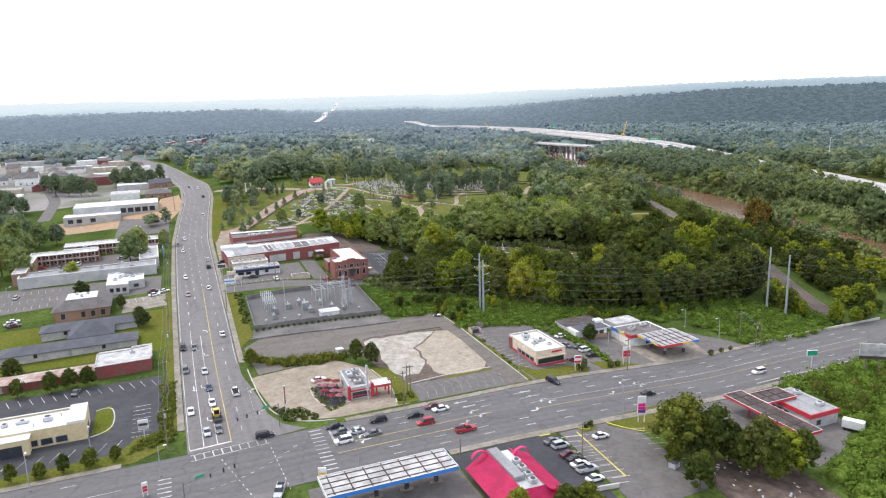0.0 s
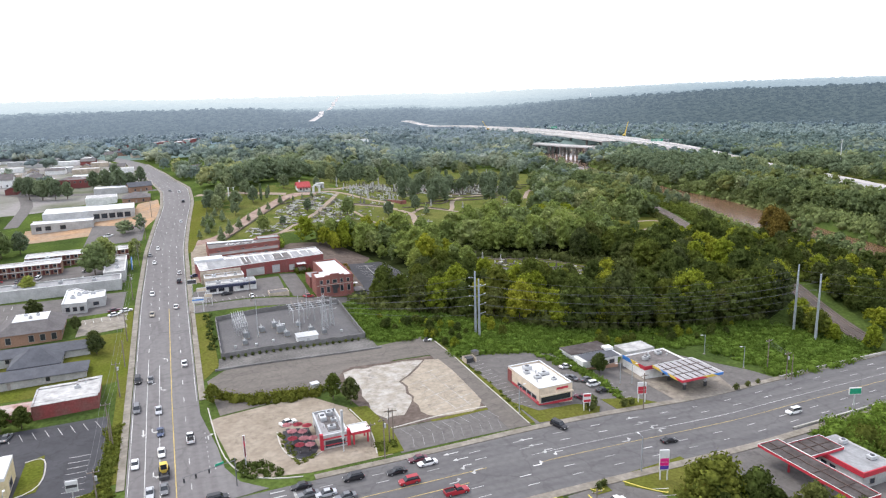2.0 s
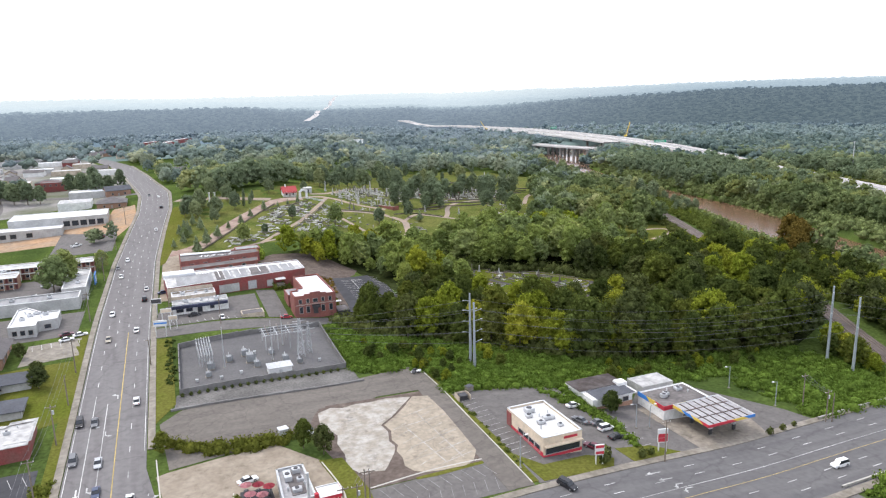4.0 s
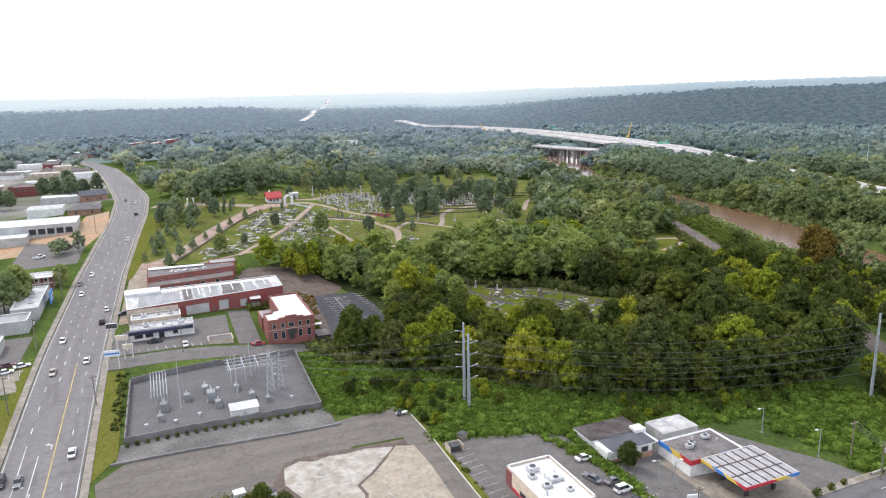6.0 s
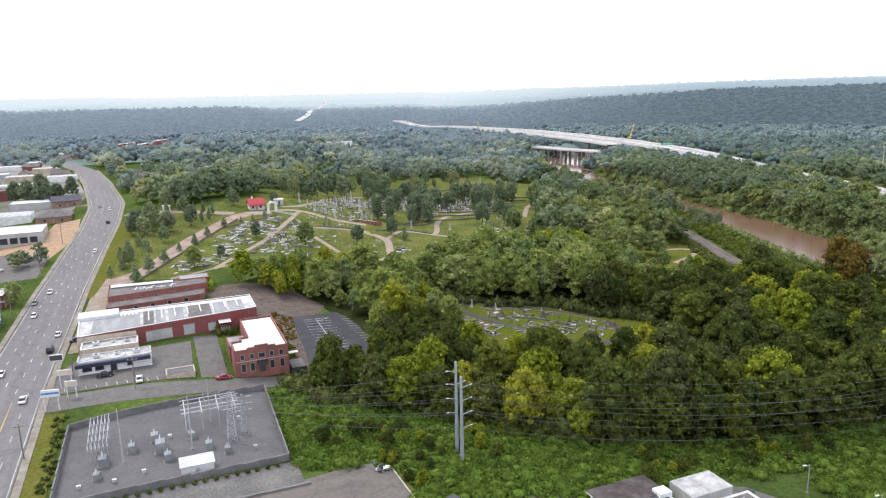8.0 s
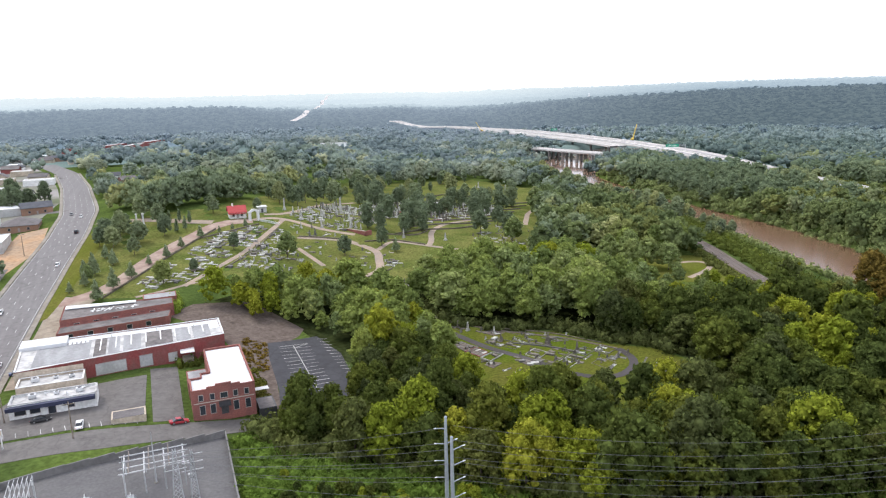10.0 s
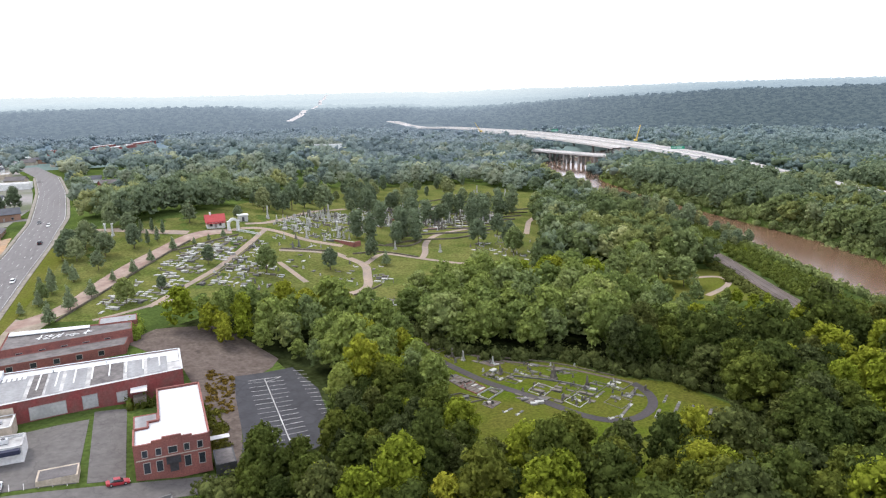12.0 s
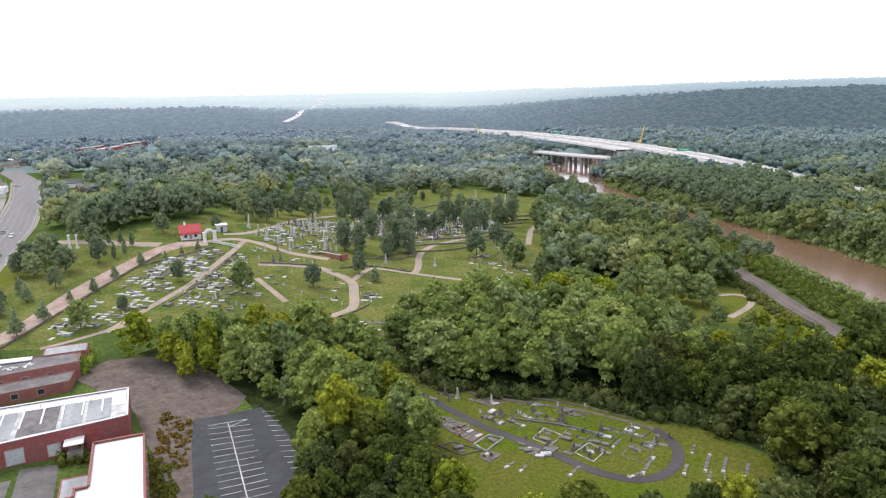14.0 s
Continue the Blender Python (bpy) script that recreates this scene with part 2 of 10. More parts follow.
M_ASPHB = mat("asphalt_boulevard", (0.107, 0.103, 0.105), var=0.1, col2=(0.132, 0.127, 0.127), big=0.5, fine=0.7, stretch=(0.03, 1, 1), bump=0.01, crack=0.07, stain=0.1)
M_LOT = mat("worn_asphalt", (0.140, 0.130, 0.124), var=0.12, col2=(0.118, 0.109, 0.104), big=0.3, fine=0.9, bump=0.01, crack=0.16, stain=0.22)
M_YARDLOT = mat("dusty_asphalt", (0.15, 0.133, 0.117), var=0.12, col2=(0.125, 0.111, 0.098), big=0.3, fine=0.9, stretch=(0.2, 1, 1), bump=0.01, crack=0.1, stain=0.2)
M_LOTDARK = mat("fresh_asphalt", (0.044, 0.044, 0.05), var=0.14, col2=(0.058, 0.058, 0.065), big=0.2, fine=0.8, crack=0.1, stain=0.25)
M_SAND = mat("sandy_gravel", (0.325, 0.28, 0.225), var=0.12, col2=(0.255, 0.215, 0.17), big=0.25, fine=0.8, bump=0.02, spec=0.0, stain=0.25)
M_DIRT = mat("bare_soil", (0.40, 0.26, 0.16), var=0.2, col2=(0.33, 0.25, 0.18), big=0.1, fine=0.5, spec=0.0)
M_DUST = mat("brown_earth", (0.15, 0.122, 0.105), var=0.2, col2=(0.115, 0.092, 0.08), big=0.3, fine=0.9, spec=0.0, stain=0.25)
M_CONC = mat("concrete", (0.255, 0.23, 0.195), var=0.18, col2=(0.19, 0.168, 0.136), big=0.2, fine=0.8)
M_OLDCONC = mat("broken_concrete", (0.40, 0.375, 0.34), var=0.14, col2=(0.29, 0.26, 0.215), big=0.4, fine=0.9, crack=0.3, stain=0.35)
M_PAD = mat("stained_pad_concrete", (0.27, 0.235, 0.195), var=0.16, col2=(0.20, 0.175, 0.145), big=0.4, fine=0.9, crack=0.2, stain=0.35)
M_TANSLAB = mat("tan_worn_slab", (0.35, 0.30, 0.235), var=0.14, col2=(0.29, 0.25, 0.195), big=0.3, fine=0.9, crack=0.2, stain=0.25)
M_PALECONC = mat("pale_concrete", (0.55, 0.54, 0.52), var=0.12, col2=(0.42, 0.42, 0.42), big=0.3, fine=0.8)
M_GRAVEL = mat("grey_gravel", (0.125, 0.119, 0.112), var=0.3, fine=1.8, bump=0.03)
M_YARD = mat("yard_gravel", (0.128, 0.124, 0.124), var=0.14, col2=(0.103, 0.10, 0.103), big=0.12, fine=1.6, bump=0.02, stain=0.15)
M_PATH = mat("earth_path", (0.34, 0.27, 0.215), var=0.15, col2=(0.27, 0.225, 0.19), big=0.15, spec=0.0)
M_PATHDK = mat("path_asphalt", (0.062, 0.054, 0.056), var=0.15)
M_DRIVE = mat("drive_surface", (0.36, 0.285, 0.24), var=0.12, col2=(0.27, 0.19, 0.16), big=0.16, fine=0.5, spec=0.0)
M_WHITE = mat("white_line", (0.45, 0.45, 0.435), var=0.3, fine=0.9)
M_YEL = mat("yellow_line", (0.46, 0.35, 0.13), var=0.2, fine=0.9)
M_BALLAST = mat("rail_ballast", (0.115, 0.093, 0.083), var=0.2, fine=1.5)
M_STEEL = mat("rail_steel", (0.22, 0.17, 0.14), rough=0.45, metal=0.7, var=0.2)
M_HWY = mat("highway_concrete", (0.47, 0.445, 0.43), var=0.12, col2=(0.39, 0.37, 0.36), big=0.05, fine=0.4)


# ---- mesh tools ----
def link(name, verts, faces, material, parent=None, smooth=False):
    me = bpy.data.meshes.new(name)
    me.from_pydata(verts, [], faces)
    for m in (material if isinstance(material, (list, tuple)) else [material]):
        me.materials.append(m)
    if smooth:
        me.shade_smooth()
    ob = new(name, me)
    if parent:
        ob.parent = parent
    return ob


def part(name, bm, material, parent=None, label="", smooth=False):
    """Links a bmesh as one mesh object under a thing or a part."""
    me = bpy.data.meshes.new(name)
    bmesh.ops.recalc_face_normals(bm, faces=bm.faces)
    bm.to_mesh(me)
    bm.free()
    for m in (material if isinstance(material, (list, tuple)) else [material]):
        me.materials.append(m)
    if smooth:
        me.shade_smooth()
    ob = new(name, me)
    if parent:
        ob.parent = parent
    if label:
        ob["label"] = label
    return ob


def thing(name, at, label, category, group="", turn=0.0):
    e = new(name)
    e.empty_display_size = 0.5
    e.matrix_basis = pose(*at, 0, 0, turn)
    return tagged(e, label, category, group)


def add_box(bm, x0, y0, z0, x1, y1, z1, bevel=0.0):
    vs = [bm.verts.new(p) for p in ((x0, y0, z0), (x1, y0, z0), (x1, y1, z0), (x0, y1, z0), (x0, y0, z1), (x1, y0, z1), (x1, y1, z1), (x0, y1, z1))]
    fs = [bm.faces.new([vs[i] for i in q]) for q in ((3, 2, 1, 0), (4, 5, 6, 7), (0, 1, 5, 4), (1, 2, 6, 5), (2, 3, 7, 6), (3, 0, 4, 7))]
    if bevel:
        bmesh.ops.bevel(bm, geom=list({e for f in fs for e in f.edges}), offset=bevel, segments=1, affect="EDGES")
    return vs


def box(x0, y0, z0, x1, y1, z1, bevel=0.0):
    bm = bmesh.new()
    add_box(bm, x0, y0, z0, x1, y1, z1, bevel)
    return bm


def add_tube(bm, p, q, r0, r1, n=7, cap=True):
    p, q = Vector(p), Vector(q)
    rot = (q - p).to_track_quat("Z", "Y")
    rings = []
    for c, r in ((p, r0), (q, r1)):
        rings.append([bm.verts.new(c + rot @ Vector((r * math.cos(a * math.tau / n), r * math.sin(a * math.tau / n), 0))) for a in range(n)])
    for i in range(n):
        bm.faces.new((rings[0][i], rings[0][(i + 1) % n], rings[1][(i + 1) % n], rings[1][i]))
    if cap:
        bm.faces.new(rings[0][::-1]), bm.faces.new(rings[1])


def tube(p, q, r0, r1, n=7):
    bm = bmesh.new()
    add_tube(bm, p, q, r0, r1, n)
    return bm


def drape(name, poly, lift, material, step=6.0, label="", category="ground", skirt=True):
    """A sheet that lies on the land inside a polygon, with a low edge down into it."""
    bm = bmesh.new()
    bm.faces.new([bm.verts.new((a, b, 0)) for a, b in poly])
    for axis in (0, 1):
        lo, hi = min(p[axis] for p in poly), max(p[axis] for p in poly)
        k = math.floor(lo / step) * step + step
        while k < hi:
            no = (1, 0, 0) if axis == 0 else (0, 1, 0)
            bmesh.ops.bisect_plane(bm, geom=bm.verts[:] + bm.edges[:] + bm.faces[:], plane_co=[c * k for c in no], plane_no=no)
            k += step
    bmesh.ops.triangulate(bm, faces=bm.faces[:])
    for v in bm.verts:
        v.co.z = gz(v.co.x, v.co.y) + lift
    if skirt:
        rim = [e for e in bm.edges if e.is_boundary]
        made = bmesh.ops.extrude_edge_only(bm, edges=rim)["geom"]
        for v in made:
            if isinstance(v, bmesh.types.BMVert):
                v.co.z -= lift + 0.25
    bmesh.ops.recalc_face_normals(bm, faces=bm.faces)
    if sum(f.normal.z for f in bm.faces) < 0:
        bmesh.ops.reverse_faces(bm, faces=bm.faces)
    return tagged(part_keep(name, bm, material), label, category, kind="structure")


def part_keep(name, bm, material):
    me = bpy.data.meshes.new(name)
    bm.to_mesh(me)
    bm.free()
    me.materials.append(material)
    return new(name, me)


def resample(line, step):
    out = []
    for (ax, ay), (bx, by) in zip(line, line[1:]):
        n = max(1, int(math.hypot(bx - ax, by - ay) / step))
        out += [(ax + (bx - ax) * i / n, ay + (by - ay) * i / n) for i in range(n)]
    out.append(line[-1])
    pts = [Vector(p) for p in out]
    for _ in range(4):
        pts = [pts[0]] + [(a + 2 * b + c) / 4 for a, b, c in zip(pts, pts[1:], pts[2:])] + [pts[-1]]
    return pts


def offsets(pts, side):
    """The line of points moved sideways (right is plus)."""
    out = []
    for i, p in enumerate(pts):
        d = (pts[min(i + 1, len(pts) - 1)] - pts[max(i - 1, 0)]).normalized()
        s = side(i) if callable(side) else side
        out.append(Vector((p.x + d.y * s, p.y - d.x * s)))
    return out


def ribbon(name, line, left, right, lift, material, label="", category="road", step=6.0, height=None, kind="structure", thick=0.25, across=3):
    pts = line if isinstance(line[0], Vector) else resample(line, step)
    cols = [offsets(pts, left + (right - left) * k / across) for k in range(across + 1)]
    n = len(pts)
    verts, faces = [], []
    for c in cols:
        verts += [(p.x, p.y, (gz(p.x, p.y) if height is None else height) + lift) for p in c]
    for k in range(across):
        faces += [(k * n + i, (k + 1) * n + i, (k + 1) * n + i + 1, k * n + i + 1) for i in range(n - 1)]
    if thick:
        for c, flip in ((0, 0), (across, 1)):
            base = len(verts)
            verts += [(verts[c * n + i][0], verts[c * n + i][1], verts[c * n + i][2] - thick) for i in range(n)]
            for i in range(n - 1):
                q = (c * n + i, c * n + i + 1, base + i + 1, base + i)
                faces.append(q if not flip else q[::-1])
    ob = link(name, verts, faces, material)
    return tagged(ob, label, category, kind=kind)


# ---- the land, one sheet to the horizon ----
def axis_steps(lo, hi, near_lo, near_hi, fine):
    out, s = [], fine
    k = near_lo
    while k > lo:
        out.append(k)
        s *= 1.075
        k -= s
    out.append(lo)
    out = out[::-1]
    k = near_lo + fine
    while k < near_hi:
        out.append(k)
        k += fine
    s = fine
    while k < hi:
        out.append(k)
        s *= 1.075
        k += s
    out.append(hi)
    return out


def land():
    us, vs = axis_steps(-3400, 4600, -90, 560, 5.0), axis_steps(-1500, 4750, 90, 660, 5.0)
    nu = len(us)
    verts = [(a, b, gz(a, b)) for b in vs for a in us]
    faces = [(j * nu + i, j * nu + i + 1, (j + 1) * nu + i + 1, (j + 1) * nu + i) for j in range(len(vs) - 1) for i in range(nu - 1)]
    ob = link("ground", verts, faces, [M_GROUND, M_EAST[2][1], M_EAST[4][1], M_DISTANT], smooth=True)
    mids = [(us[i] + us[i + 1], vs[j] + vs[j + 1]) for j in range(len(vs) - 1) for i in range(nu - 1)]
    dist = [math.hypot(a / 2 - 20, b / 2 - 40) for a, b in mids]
    # farther ground takes the haze-tinted leaf colours, then the haze glow
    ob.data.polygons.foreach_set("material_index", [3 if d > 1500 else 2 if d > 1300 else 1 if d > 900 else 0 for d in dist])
    tagged(ob, "rolling green land with rough grass reaching the horizon", "ground", kind="structure")


land()
M_WATER = mat("river_water", (0.155, 0.088, 0.055), rough=0.24, var=0.08, big=0.02, fine=0.2, spec=0.5)
ribbon("water", RIVER, -32, 32, 0, M_WATER, "muddy brown slow river between wooded banks", "river", height=-9.3, thick=0, step=15)
ribbon("water", [(476, 765), (500, 815), (538, 880), (592, 935), (640, 970)], -50, 50, 0, mat("pale_river_water", (0.17, 0.11, 0.08), rough=0.08, var=0.08, big=0.02, fine=0.2, spec=0.5), "wide pale river reach under the bridges", "river", height=-9.26, thick=0, step=15)

# ---- roads ----
AV, BL = resample(AVENUE, 6), resample(BOULEVARD, 6)
ribbon("road_avenue", AV, -8.9, 8.9, 0.10, M_ASPH, "long grey asphalt avenue with five worn lanes", "road")
ribbon("road_boulevard", BL, -13.2, 12.6, 0.106, M_ASPHB, "wide grey asphalt boulevard with seven lanes", "road")
drape("road_turning_lane", [(17.5, 172), (30, 173.5), (24.5, 179), (21.8, 187), (21.2, 198), (18.2, 222), (17.5, 222)], 0.118, M_ASPH, label="asphalt turning lane at the corner of the crossing", category="road")
for name, lo, hi in (("pavement_west", -10.9, -9.1), ("pavement_east", 9.1, 10.9)):
    for k, (a, b) in enumerate(((181, 870), (60, 140))):
        piece = [p for p in AV if (a if lo < 0 or k else 224) < p.y < b]
        ribbon(name, piece, lo, hi, 0.24, M_CONC, "pale concrete pavement strip beside the avenue", "pavement", across=1)
for name, a, b, lo, hi in (("pavement_north", 40, 250, -15.4, -13.3), ("pavement_north_west", -320, -9, -15.4, -13.3), ("pavement_south", 54, 330, 12.7, 15.0)):
    ribbon(name, [p for p in BL if a < p.x < b], lo, hi, 0.24, M_CONC, "pale concrete pavement strip beside the boulevard", "pavement", across=1)


def mark_line(name, pts, side, width, a, b, material, dash=0.0, gap=0.0, axis=1, lift=0.135, label=""):
    """A painted line: solid, or in dashes, between two places on the way."""
    line = offsets(pts, side)
    verts, faces = [], []

    def strip(seg):
        base = len(verts)
        for i, p in enumerate(seg):
            d = (seg[min(i + 1, len(seg) - 1)] - seg[max(i - 1, 0)]).normalized()
            for s in (-width / 2, width / 2):
                x, y = p.x + d.y * s, p.y - d.x * s
                verts.append((x, y, gz(x, y) + lift))
        for i in range(len(seg) - 1):
            faces.append((base + 2 * i, base + 2 * i + 1, base + 2 * i + 3, base + 2 * i + 2))

    line = [p for p in line if a <= p[axis] <= b]
    if not dash:
        strip(line)
    else:
        run, k = 0.0, 0.0
        total = sum((q - p).length for p, q in zip(line, line[1:]))

        def at(s):
            for p, q in zip(line, line[1:]):
                w = (q - p).length
                if s <= w:
                    return p + (q - p) * (s / w)
                s -= w
            return line[-1]
        while k < total - dash:
            strip([at(k), at(k + dash)])
            k += dash + gap
    ob = link(name, verts, faces, material)
    return tagged(ob, label or "painted line worn on the asphalt", "road marking", kind="structure")


mark_line("marking", AV, -8.4, 0.18, 170, 870, M_WHITE)
mark_line("marking", AV, 8.4, 0.18, 222, 870, M_WHITE)
mark_line("marking", AV, -4.9, 0.2, 172, 265, M_WHITE)
mark_line("marking", AV, -4.9, 0.2, 268, 860, M_WHITE, 3.05, 9.1)
mark_line("marking", AV, -1.6, 0.2, 172, 262, M_WHITE)
mark_line("marking", AV, -1.8, 0.2, 300, 860, M_WHITE, 3.05, 9.1)
mark_line("marking", AV, 1.75, 0.24, 172, 312, M_YEL)
mark_line("marking", AV, 1.6, 0.2, 312, 700, M_WHITE, 3.05, 9.1)
mark_line("marking", AV, 5.0, 0.2, 178, 860, M_WHITE, 3.05, 9.1)
mark_line("marking", AV, 9.4, 0.18, 182, 214, M_WHITE, 1.0, 1.6)
for s, a, b, d in ((-9.6, 40, 245, 3.05), (-6.1, 40, 245, 3.05), (-2.6, 88, 235, 0), (1.0, 88, 235, 0), (4.8, 45, 245, 3.05), (8.6, 45, 245, 3.05), (-9.6, -150, -12, 3.05), (-2.6, -150, -12, 0), (1.0, -150, -12, 0), (4.8, -150, -12, 3.05)):
    mark_line("marking", BL, s, 0.2 if d else 0.14, a, b, M_YEL if (d == 0 and s > 0) else M_WHITE, d, 9.1, axis=0)
mark_line("marking", BL, -1.8, 0.2, 32, 80, M_YEL, axis=0)
mark_line("marking", BL, 2.4, 0.2, 34, 76, M_YEL, axis=0)


def flat_shapes(name, polys, material, label, lift=0.14, category="road marking"):
    verts, faces = [], []
    for poly in polys:
        base = len(verts)
        verts += [(a, b, gz(a, b) + lift) for a, b in poly]
        faces.append(tuple(range(base, base + len(poly))))
    return tagged(link(name, verts, faces, material), label, category, kind="structure")


def bars(a, b, n, half, width):
    """n bars across the way from a to b."""
    a, b = Vector(a), Vector(b)
    d = (b - a).normalized()
    s = Vector((d.y, -d.x))
    out = []
    for k in range(n):
        c = a + (b - a) * ((k + 0.5) / n)
        out.append([tuple(c - s * half - d * width / 2), tuple(c + s * half - d * width / 2), tuple(c + s * half + d * width / 2), tuple(c - s * half + d * width / 2)])
    return out


def arrow(u, v, turn, bend=0):
    """A lane arrow pointing along the turn (degrees from +x)."""
    c, s = math.cos(radians(turn)), math.sin(radians(turn))
    shape = [[(-1.8, -0.16), (0.9, -0.16), (0.9, 0.16), (-1.8, 0.16)], [(0.9, -0.6), (2.2, 0), (0.9, 0.6)]]
    if bend:
        shape = [[(-1.8, -0.16), (0.4, -0.16), (0.4, 0.16), (-1.8, 0.16)], [(0.2, -0.16), (0.9, 0.5 * bend), (0.7, 0.9 * bend), (0.0, 0.1)], [(0.2, 0.7 * bend), (1.4, 0.6 * bend), (0.9, 1.7 * bend)]]
    return [[(u + c * x - s * y, v + s * x + c * y) for x, y in q] for q in shape]


flat_shapes("crosswalk", bars((0.6, 169.5), (20, 171), 9, 1.3, 0.28) + bars((31, 149), (31.5, 172), 11, 1.6, 0.4) + bars((-6, 145), (-5.4, 163), 9, 1.5, 0.36)
            + [[(0.6, 167.9), (20, 169.4), (20, 169.6), (0.6, 168.1)], [(0.6, 170.9), (20, 172.4), (20, 172.6), (0.6, 171.1)]], M_WHITE, "white painted crosswalk bars at the crossing")
flat_shapes("stop_line", [[(0.8, 173.4), (10.6, 174.2), (10.6, 174.8), (0.8, 174.0)], [(34.6, 160.5), (35.2, 160.5), (35.2, 172.2), (34.6, 172.2)]], M_WHITE, "white painted stop line")
shapes = []
for u, v, a, b in ((73, 170.3, 180, 0), (74, 167, 180, 0), (73.5, 163.8, 180, 1), (75, 161, 180, 1), (69, 158, 0, 1), (93, 169.5, 180, 0), (94, 166.2, 180, 0), (95, 163.3, 180, 1), (97, 161.7, 180, 1),
                   (90, 157.5, 0, 1), (128, 172.5, 180, 0), (129, 169.5, 180, 0), (130, 167, 180, 1), (131, 165, 180, 1), (118, 161.5, 0, 1), (42, 163.5, 180, 1), (42, 160.6, 180, 1),
                   (6.2, 190, 270, 1), (6.2, 214, 270, 1), (9, 240, 270, 1), (6, 246, 270, 1), (4, 214, 270, 0), (11.5, 262, 90, 1), (19.5, 205, 90, -1), (19.8, 189, 90, -1)):
    shapes += arrow(u, v, a, b)
flat_shapes("lane_arrow", shapes, M_WHITE, "white painted lane arrows on the asphalt")
dots = []
for k in range(10):
    dots.append([(7.5 + 0.55 * k, 166 - 2.3 * k), (7.7 + 0.55 * k, 166 - 2.3 * k), (7.9 + 0.55 * k, 165.1 - 2.3 * k), (7.7 + 0.55 * k, 165.1 - 2.3 * k)])
    dots.append([(19.5 + 0.1 * k, 167 - 2.3 * k), (19.7 + 0.1 * k, 167 - 2.3 * k), (19.7 + 0.1 * k, 166 - 2.3 * k), (19.5 + 0.1 * k, 166 - 2.3 * k)])
    dots.append([(4 + 2.3 * k, 153 + 0.4 * k + 0.1 * k * k), (5 + 2.3 * k, 153.2 + 0.4 * k + 0.1 * k * k), (5 + 2.3 * k, 153.4 + 0.4 * k + 0.1 * k * k), (4 + 2.3 * k, 153.2 + 0.4 * k + 0.1 * k * k)])
flat_shapes("guide_dots", dots, M_WHITE, "white dotted guide lines through the crossing")

# ---- lots, lawns and bare ground ----
drape("lawn_cemetery", [(47, 424), (58, 419.5), (76, 426), (100, 419), (137, 410), (160, 398), (182, 415), (228, 412), (262, 450), (282, 498), (320, 564), (350, 606), (378, 655), (352, 748), (250, 760), (170, 690), (130, 590), (100, 540), (60, 540), (50, 520), (36, 478), (31, 436)], 0.05, M_CEM, step=10, label="mown cemetery hillside with yellow-green grass", category="lawn")
drape("lawn_far_cemetery", [(106, 852), (166, 852), (168, 964), (110, 964)], 0.3, M_CEM, step=14, label="mown clearing of a farther burial ground", category="lawn")
drape("lawn_lower", [(154, 378), (148, 345), (143, 312), (140, 288), (156, 262), (185, 244), (209, 256), (212, 278), (220, 290), (216, 308), (204, 318), (195, 335), (179, 341), (166, 354), (160, 376)], 0.05, M_LAWNLOW, step=10, label="mown lawn of the lower cemetery", category="lawn")
drape("lawn_clearing", [(246, 424), (252, 402), (250, 378), (262, 372), (288, 362), (306, 354), (318, 372), (327, 396), (318, 402), (300, 408), (270, 430), (256, 436)], 0.05, M_LAWN, step=10, label="small mown clearing beside the railway", category="lawn")
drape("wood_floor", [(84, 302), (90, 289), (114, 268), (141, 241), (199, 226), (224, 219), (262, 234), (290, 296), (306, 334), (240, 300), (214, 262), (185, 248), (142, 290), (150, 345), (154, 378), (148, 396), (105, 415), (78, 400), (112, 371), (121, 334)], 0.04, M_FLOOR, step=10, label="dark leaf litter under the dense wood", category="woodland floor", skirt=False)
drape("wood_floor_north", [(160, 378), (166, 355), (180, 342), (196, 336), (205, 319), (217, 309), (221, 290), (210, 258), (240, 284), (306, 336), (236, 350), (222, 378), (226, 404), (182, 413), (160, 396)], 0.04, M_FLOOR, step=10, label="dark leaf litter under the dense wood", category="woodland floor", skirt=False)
drape("lot_yard", [(23.5, 216), (56, 221), (94, 243), (96, 252), (80, 250), (28, 246), (22, 240)], 0.06, M_YARDLOT, label="worn grey asphalt yard with cracks and stains", category="car park")
drape("lot_slab_ground", [(57, 222), (63, 235), (93.2, 233), (94.5, 196), (92, 188.8), (64, 188.8), (60, 205)], 0.062, M_DUST, step=6, label="bare brown ground round the old slabs", category="ground")
drape("lot_yard_east", [(55, 220.5), (58, 226), (62.6, 236), (93.2, 234), (94.6, 243.6), (78, 236)], 0.056, M_YARDLOT, label="worn grey asphalt yard edge", category="car park")
drape("lot_concrete", [(62, 231), (66, 233), (69, 231.6), (73, 232.6), (77.1, 231.9), (82, 232.4), (88.5, 230.4), (84, 225.4), (80, 221), (75.6, 217.2), (76.2, 213), (74.8, 208), (75.4, 205), (74.2, 202), (71, 197), (69.5, 195), (67, 195.8), (64.5, 195.2), (61.9, 200.6), (63, 206), (62.6, 212), (63.8, 216.5), (61, 224)], 0.10, M_OLDCONC, step=3, label="pale broken concrete slab with dark patches", category="concrete slab")
